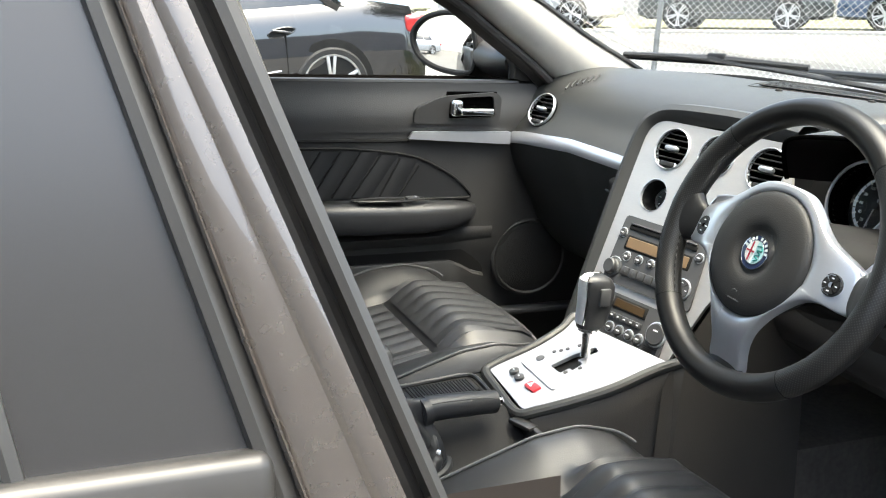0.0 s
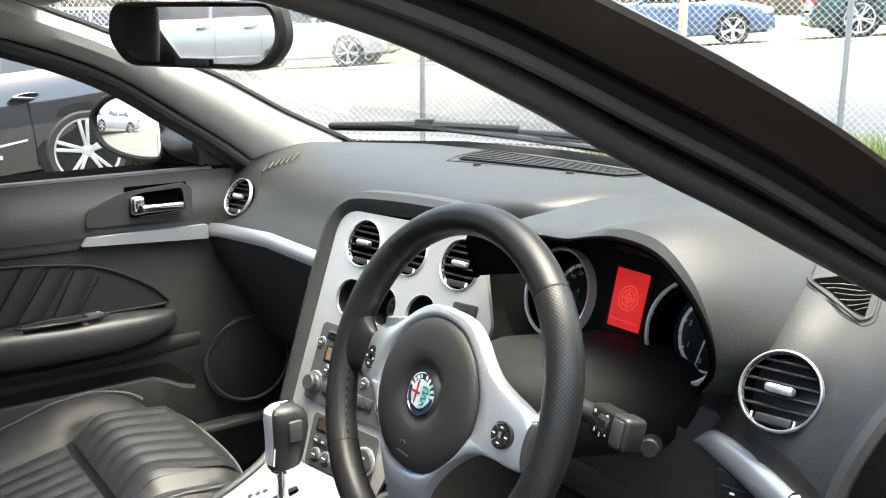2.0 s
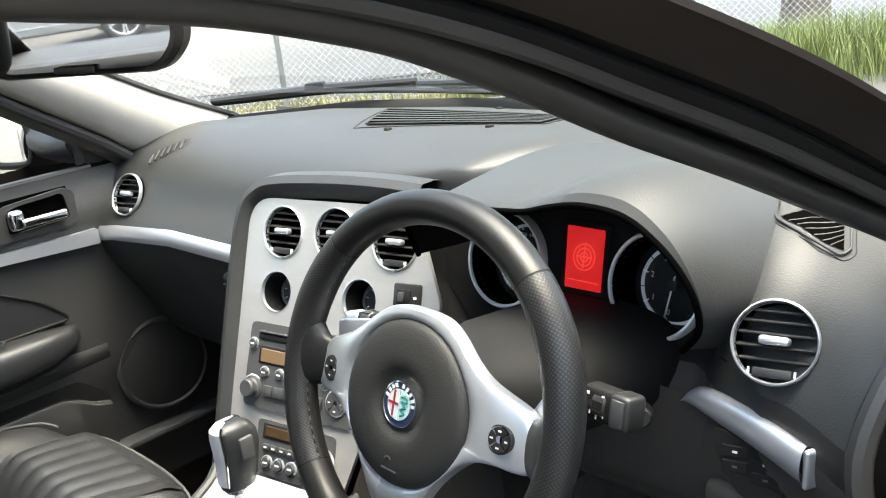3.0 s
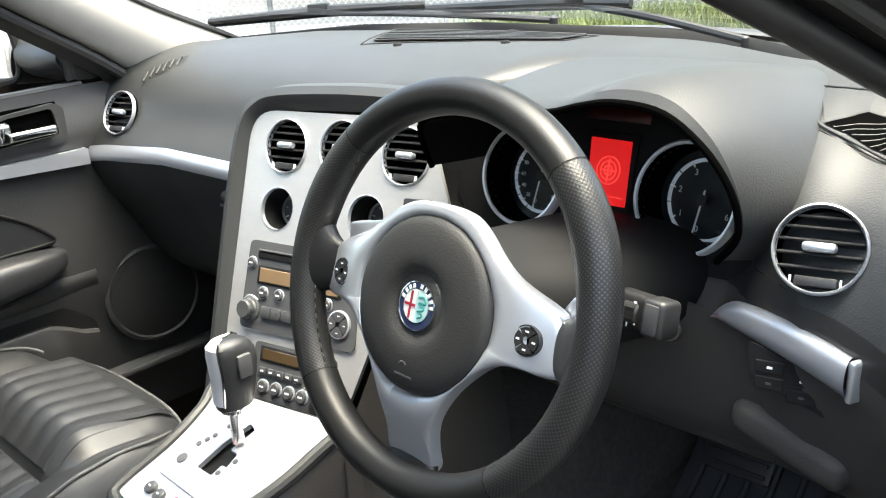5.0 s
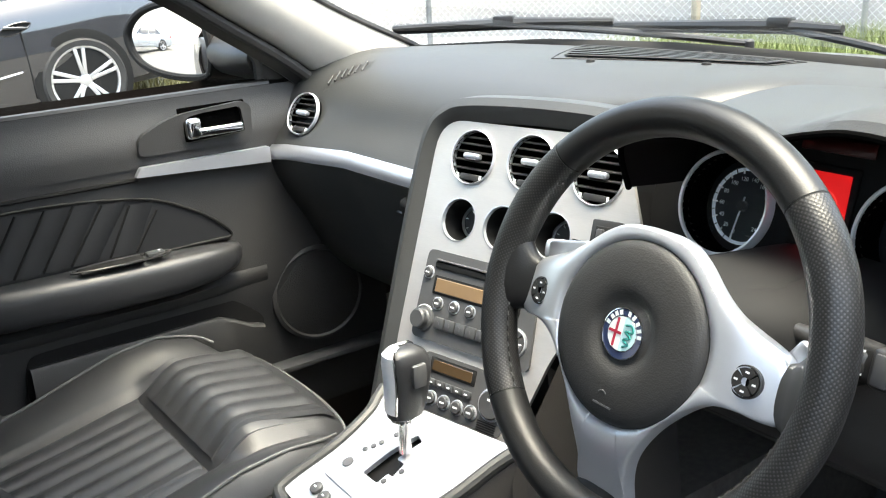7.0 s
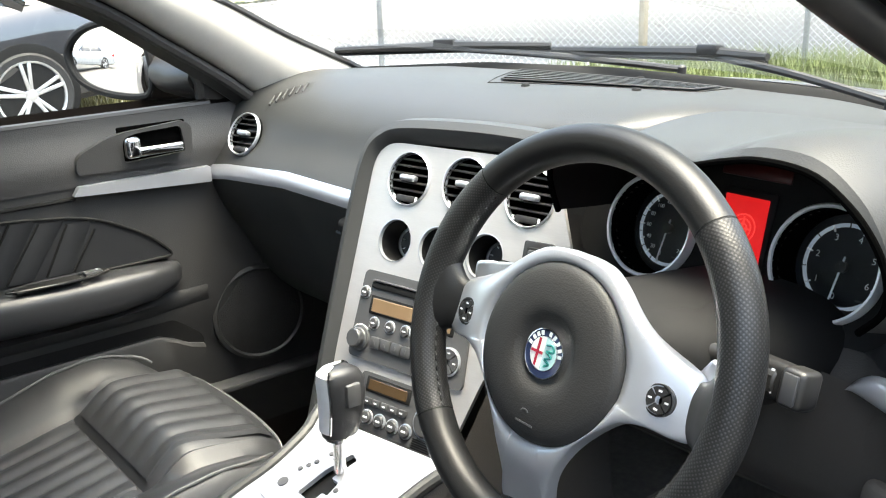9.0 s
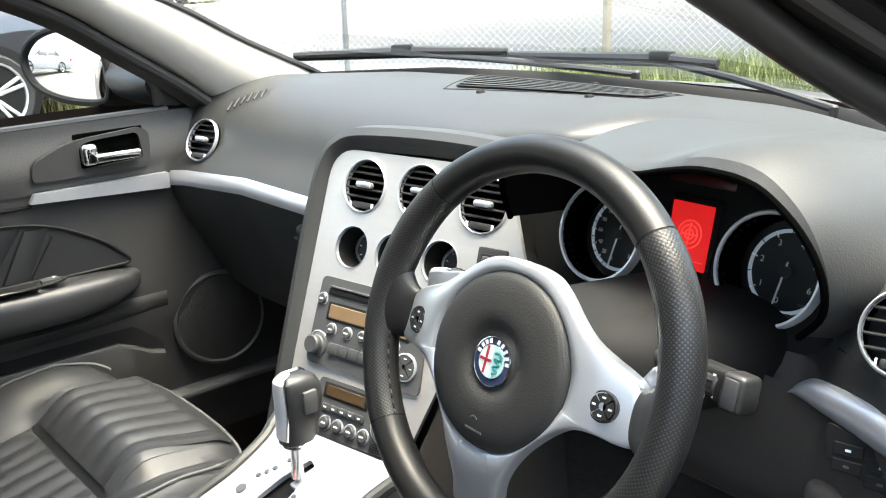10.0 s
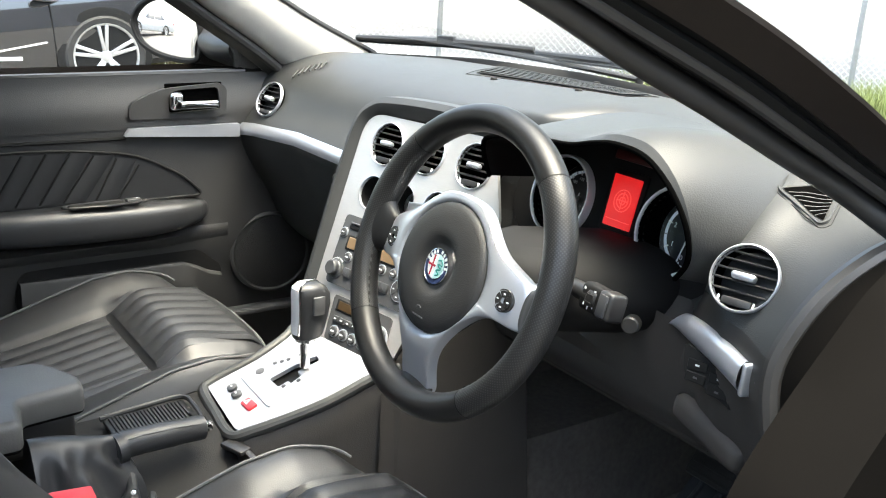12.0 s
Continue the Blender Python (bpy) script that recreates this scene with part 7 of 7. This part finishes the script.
        for yw in (L / 2 - 0.88, -L / 2 + 0.92):
            part("wheel_arch", put(lathe([(r * 1.14, -0.22), (r * 1.14, 0.004), (r * 1.05, 0.008), (0.0, 0.006)], 36, cap=False), pose(sx * hw * 0.985, yw, r + 0.015, 0, 90 * sx, 0)), MATT, c)
            road_wheel(c, sx * (hw - 0.085), yw, r, sx)
        part("tail_lamp", box((sx * hw * 0.78, -L / 2 + 0.10, 0.80), (0.26, 0.20, 0.15), 0.04, 3), LAMP_R, c, "red tail lamp")
        part("head_lamp", box((sx * hw * 0.72, L / 2 - 0.17, 0.66), (0.34, 0.24, 0.13), 0.05, 3), LAMP_W, c, "clear head lamp")
        part("side_mirror", box((sx * (hw + 0.06), cy[3] - 0.35, belt + 0.05), (0.17, 0.10, 0.12), 0.035, 3), paint, c)
    part("bumper", box((0, -L / 2 + 0.06, 0.42), (W * 0.82, 0.16, 0.26), 0.06, 3), paint, c)
    part("bumper", box((0, L / 2 - 0.08, 0.40), (W * 0.78, 0.16, 0.26), 0.06, 3), paint, c)
    if detail:
        for k in range(3):
            part("sill_badge", box((-hw * 1.0, -0.42 - 0.06 * k, 0.365), (0.008, 0.05, 0.030), 0, 1, (5, 0, 0)), RED, c)
        part("sill_badge", box((-hw * 1.0, -0.74, 0.395), (0.008, 0.30, 0.026), 0, 1, (5, 0, 0)), WHITE, c)
    return c


BLACKP = material("black_car_paint", (0.010, 0.010, 0.012), 0.08, 0.0, vary=0.05, scale=800, coat=1.0, spec=0.8)
SILVERP = material("silver_car_paint", (0.42, 0.44, 0.47), 0.3, 0.6, vary=0.05, scale=800, coat=1)
GREYP = material("dark_grey_car_paint", (0.05, 0.055, 0.055), 0.3, 0.3, vary=0.05, scale=800, coat=1)
WHITEP = material("white_car_paint", (0.75, 0.75, 0.74), 0.3, vary=0.03, coat=1)
BLUEP = material("blue_car_paint", (0.05, 0.09, 0.17), 0.3, 0.3, vary=0.05, coat=1)
GREENP = material("dark_green_paint", (0.02, 0.05, 0.045), 0.3, 0.2, vary=0.05, coat=1)
# black saloon in the next bay, its tail towards the fence
car("black saloon parked across the yard, tail to the fence", (-7.83, 0.17, -0.30), 180, BLACKP, 4.9, 1.86, 1.50, r=0.33, detail=True, tilt=-5)
HEAD = math.degrees(math.atan2(FD.y, FD.x)) - 90
car("dark grey hatchback parked across the road", tuple(fpt(-1.32, 14.7, street(-1.32))), HEAD, GREYP, 4.10, 1.75, 1.45, "wagon", 0.31, tilt=3.7)
car("silver people carrier parked across the road", tuple(fpt(-6.15, 14.7, street(-6.15))), HEAD, SILVERP, 4.3, 1.8, 1.7, "wagon", 0.33, tilt=3.7)
car("white hatchback parked across the road", tuple(fpt(-11.2, 14.7, street(-11.2))), HEAD, WHITEP, 4.2, 1.75, 1.45, "wagon", 0.30)
car("blue saloon parked across the road", tuple(fpt(2.66, 14.7, street(2.66))), HEAD, BLUEP, 3.70, 1.70, 1.42, r=0.31, tilt=3.7)
car("dark green off-roader parked across the road", tuple(fpt(7.4, 14.7, street(7.4))), HEAD, GREENP, 4.4, 1.85, 1.85, "wagon", 0.38, tilt=3.7)
# seen only in the wing mirror
car("silver saloon parked behind, seen in the wing mirror", (-5.0, -15.0, GZ), 70, SILVERP, 4.6, 1.8, 1.45)
# plain walls added to close the yard on the far side
wall = new("wall_south", done(box((0, -24, 2.2), (60, 0.3, 5.0), 0), material("rendered_wall", (0.62, 0.60, 0.56), 0.9, vary=0.1, scale=2)))
tagged(wall, "plain pale wall added to close the yard", "wall", kind="structure")
# unseen east wall: cuts sky light from the right, gives grey reflections
wall2 = new("sky_block_wall", done(box((8.5, -4, 2.3), (0.3, 44, 5.0), 0), material("grey_block_wall", (0.34, 0.33, 0.325), 0.9, vary=0.1, scale=2)))
tagged(wall2, "plain grey wall added to block sky light", "wall", kind="structure")

# ---- the saloon's own wings, tail and wheels, closing the body round the cabin ----
for sx in (1, -1):
    wing = [[(sx * (0.80 + 0.07 * math.sin(min(f * 1.3, 1) * math.pi * 0.6)) * (1 - 0.12 * smooth(1.2, 1.95, y)), float(y), 0.94 - 0.02 * f - 0.62 * f - (0.10 * (y - 0.4) / 1.5 + 0.20 * smooth(1.0, 1.95, y)) * (1 - f)) for f in np.linspace(0, 1, 8)] for y in np.linspace(0.42, 1.70, 18)]
    part("front_wing", grid(wing), PAINT, body, "dark brown front wing")
    tail = [[(sx * (0.78 + 0.09 * math.sin(min(f * 1.3, 1) * math.pi * 0.6)) * (1 - 0.10 * smooth(-2.2, -2.7, y)), float(y), 0.97 - 0.66 * f - 0.04 * smooth(-2.0, -2.7, y) * (1 - f)) for f in np.linspace(0, 1, 8)] for y in np.linspace(-1.5, -2.7, 14)]
    part("rear_wing", grid(tail), PAINT, body, "dark brown rear wing")
    part("rear_pillar", grid([[(sx * 0.64, -1.40, 1.27), (sx * 0.60, -1.46, 1.31), (sx * 0.58, -1.50, 1.30)], [(sx * 0.72, -1.72, 1.12), (sx * 0.68, -1.84, 1.14), (sx * 0.64, -1.90, 1.13)], [(sx * 0.80, -1.95, 0.96), (sx * 0.74, -2.16, 0.97), (sx * 0.66, -2.22, 0.97)]]), PAINT, body, "dark brown rear pillar")
    for yw in (1.30, -1.42):
        part("wheel_arch", put(lathe([(0.36, -0.24), (0.36, 0.002), (0.33, 0.004), (0.0, 0.003)], 36, cap=False), pose(sx * 0.872, yw, GZ + 0.335, 0, 90 * sx, 0)), MATT, body)
        road_wheel(body, sx * 0.79, yw, 0.318, sx).location.z = GZ + 0.318
part("boot_lid", grid([[(x, y, 0.985 - 0.04 * smooth(-2.0, -2.7, y) + 0.02 * (1 - (x / 0.72) ** 2)) for x in np.linspace(-0.74, 0.74, 9)] for y in np.linspace(-2.225, -2.70, 6)]), PAINT, body, "dark brown boot lid")
part("tail_panel", grid([[(x, -2.70 - 0.03 * math.sin(f * 3), 0.93 - 0.62 * f) for x in np.linspace(-0.78, 0.78, 9)] for f in np.linspace(0, 1, 7)]), PAINT, body, "dark brown tail panel")
part("nose_panel", grid([[(x, 1.97 - 0.30 * (x / 0.8) ** 2 + 0.03 * math.sin(f * 3), 0.63 - 0.36 * f) for x in np.linspace(-0.76, 0.76, 11)] for f in np.linspace(0, 1, 6)]), PAINT, body, "dark brown nose panel")
rear_glass = part("rear_window", grid([[(0.58 * s, -1.50 - 0.04 * (1 - s * s), 1.305) for s in np.linspace(-1, 1, 9)], [(0.66 * s, -2.20 - 0.04 * (1 - s * s), 0.985) for s in np.linspace(-1, 1, 9)]]), GLASS, body, "clear rear window")
rear_glass.visible_shadow = False
part("passenger_rear_door", grid([[(-0.86 - 0.03 * math.sin(f * 3), y, 0.93 - 0.60 * f) for y in (-1.5, -1.0, -0.66, -0.56)] for f in np.linspace(0, 1, 8)]), PAINT, body)
part("passenger_door_skin", grid([[(-0.86 - 0.03 * math.sin(f * 3), y, 0.935 - 0.60 * f) for y in (-0.55, -0.1, 0.2, 0.42)] for f in np.linspace(0, 1, 8)]), PAINT, body)
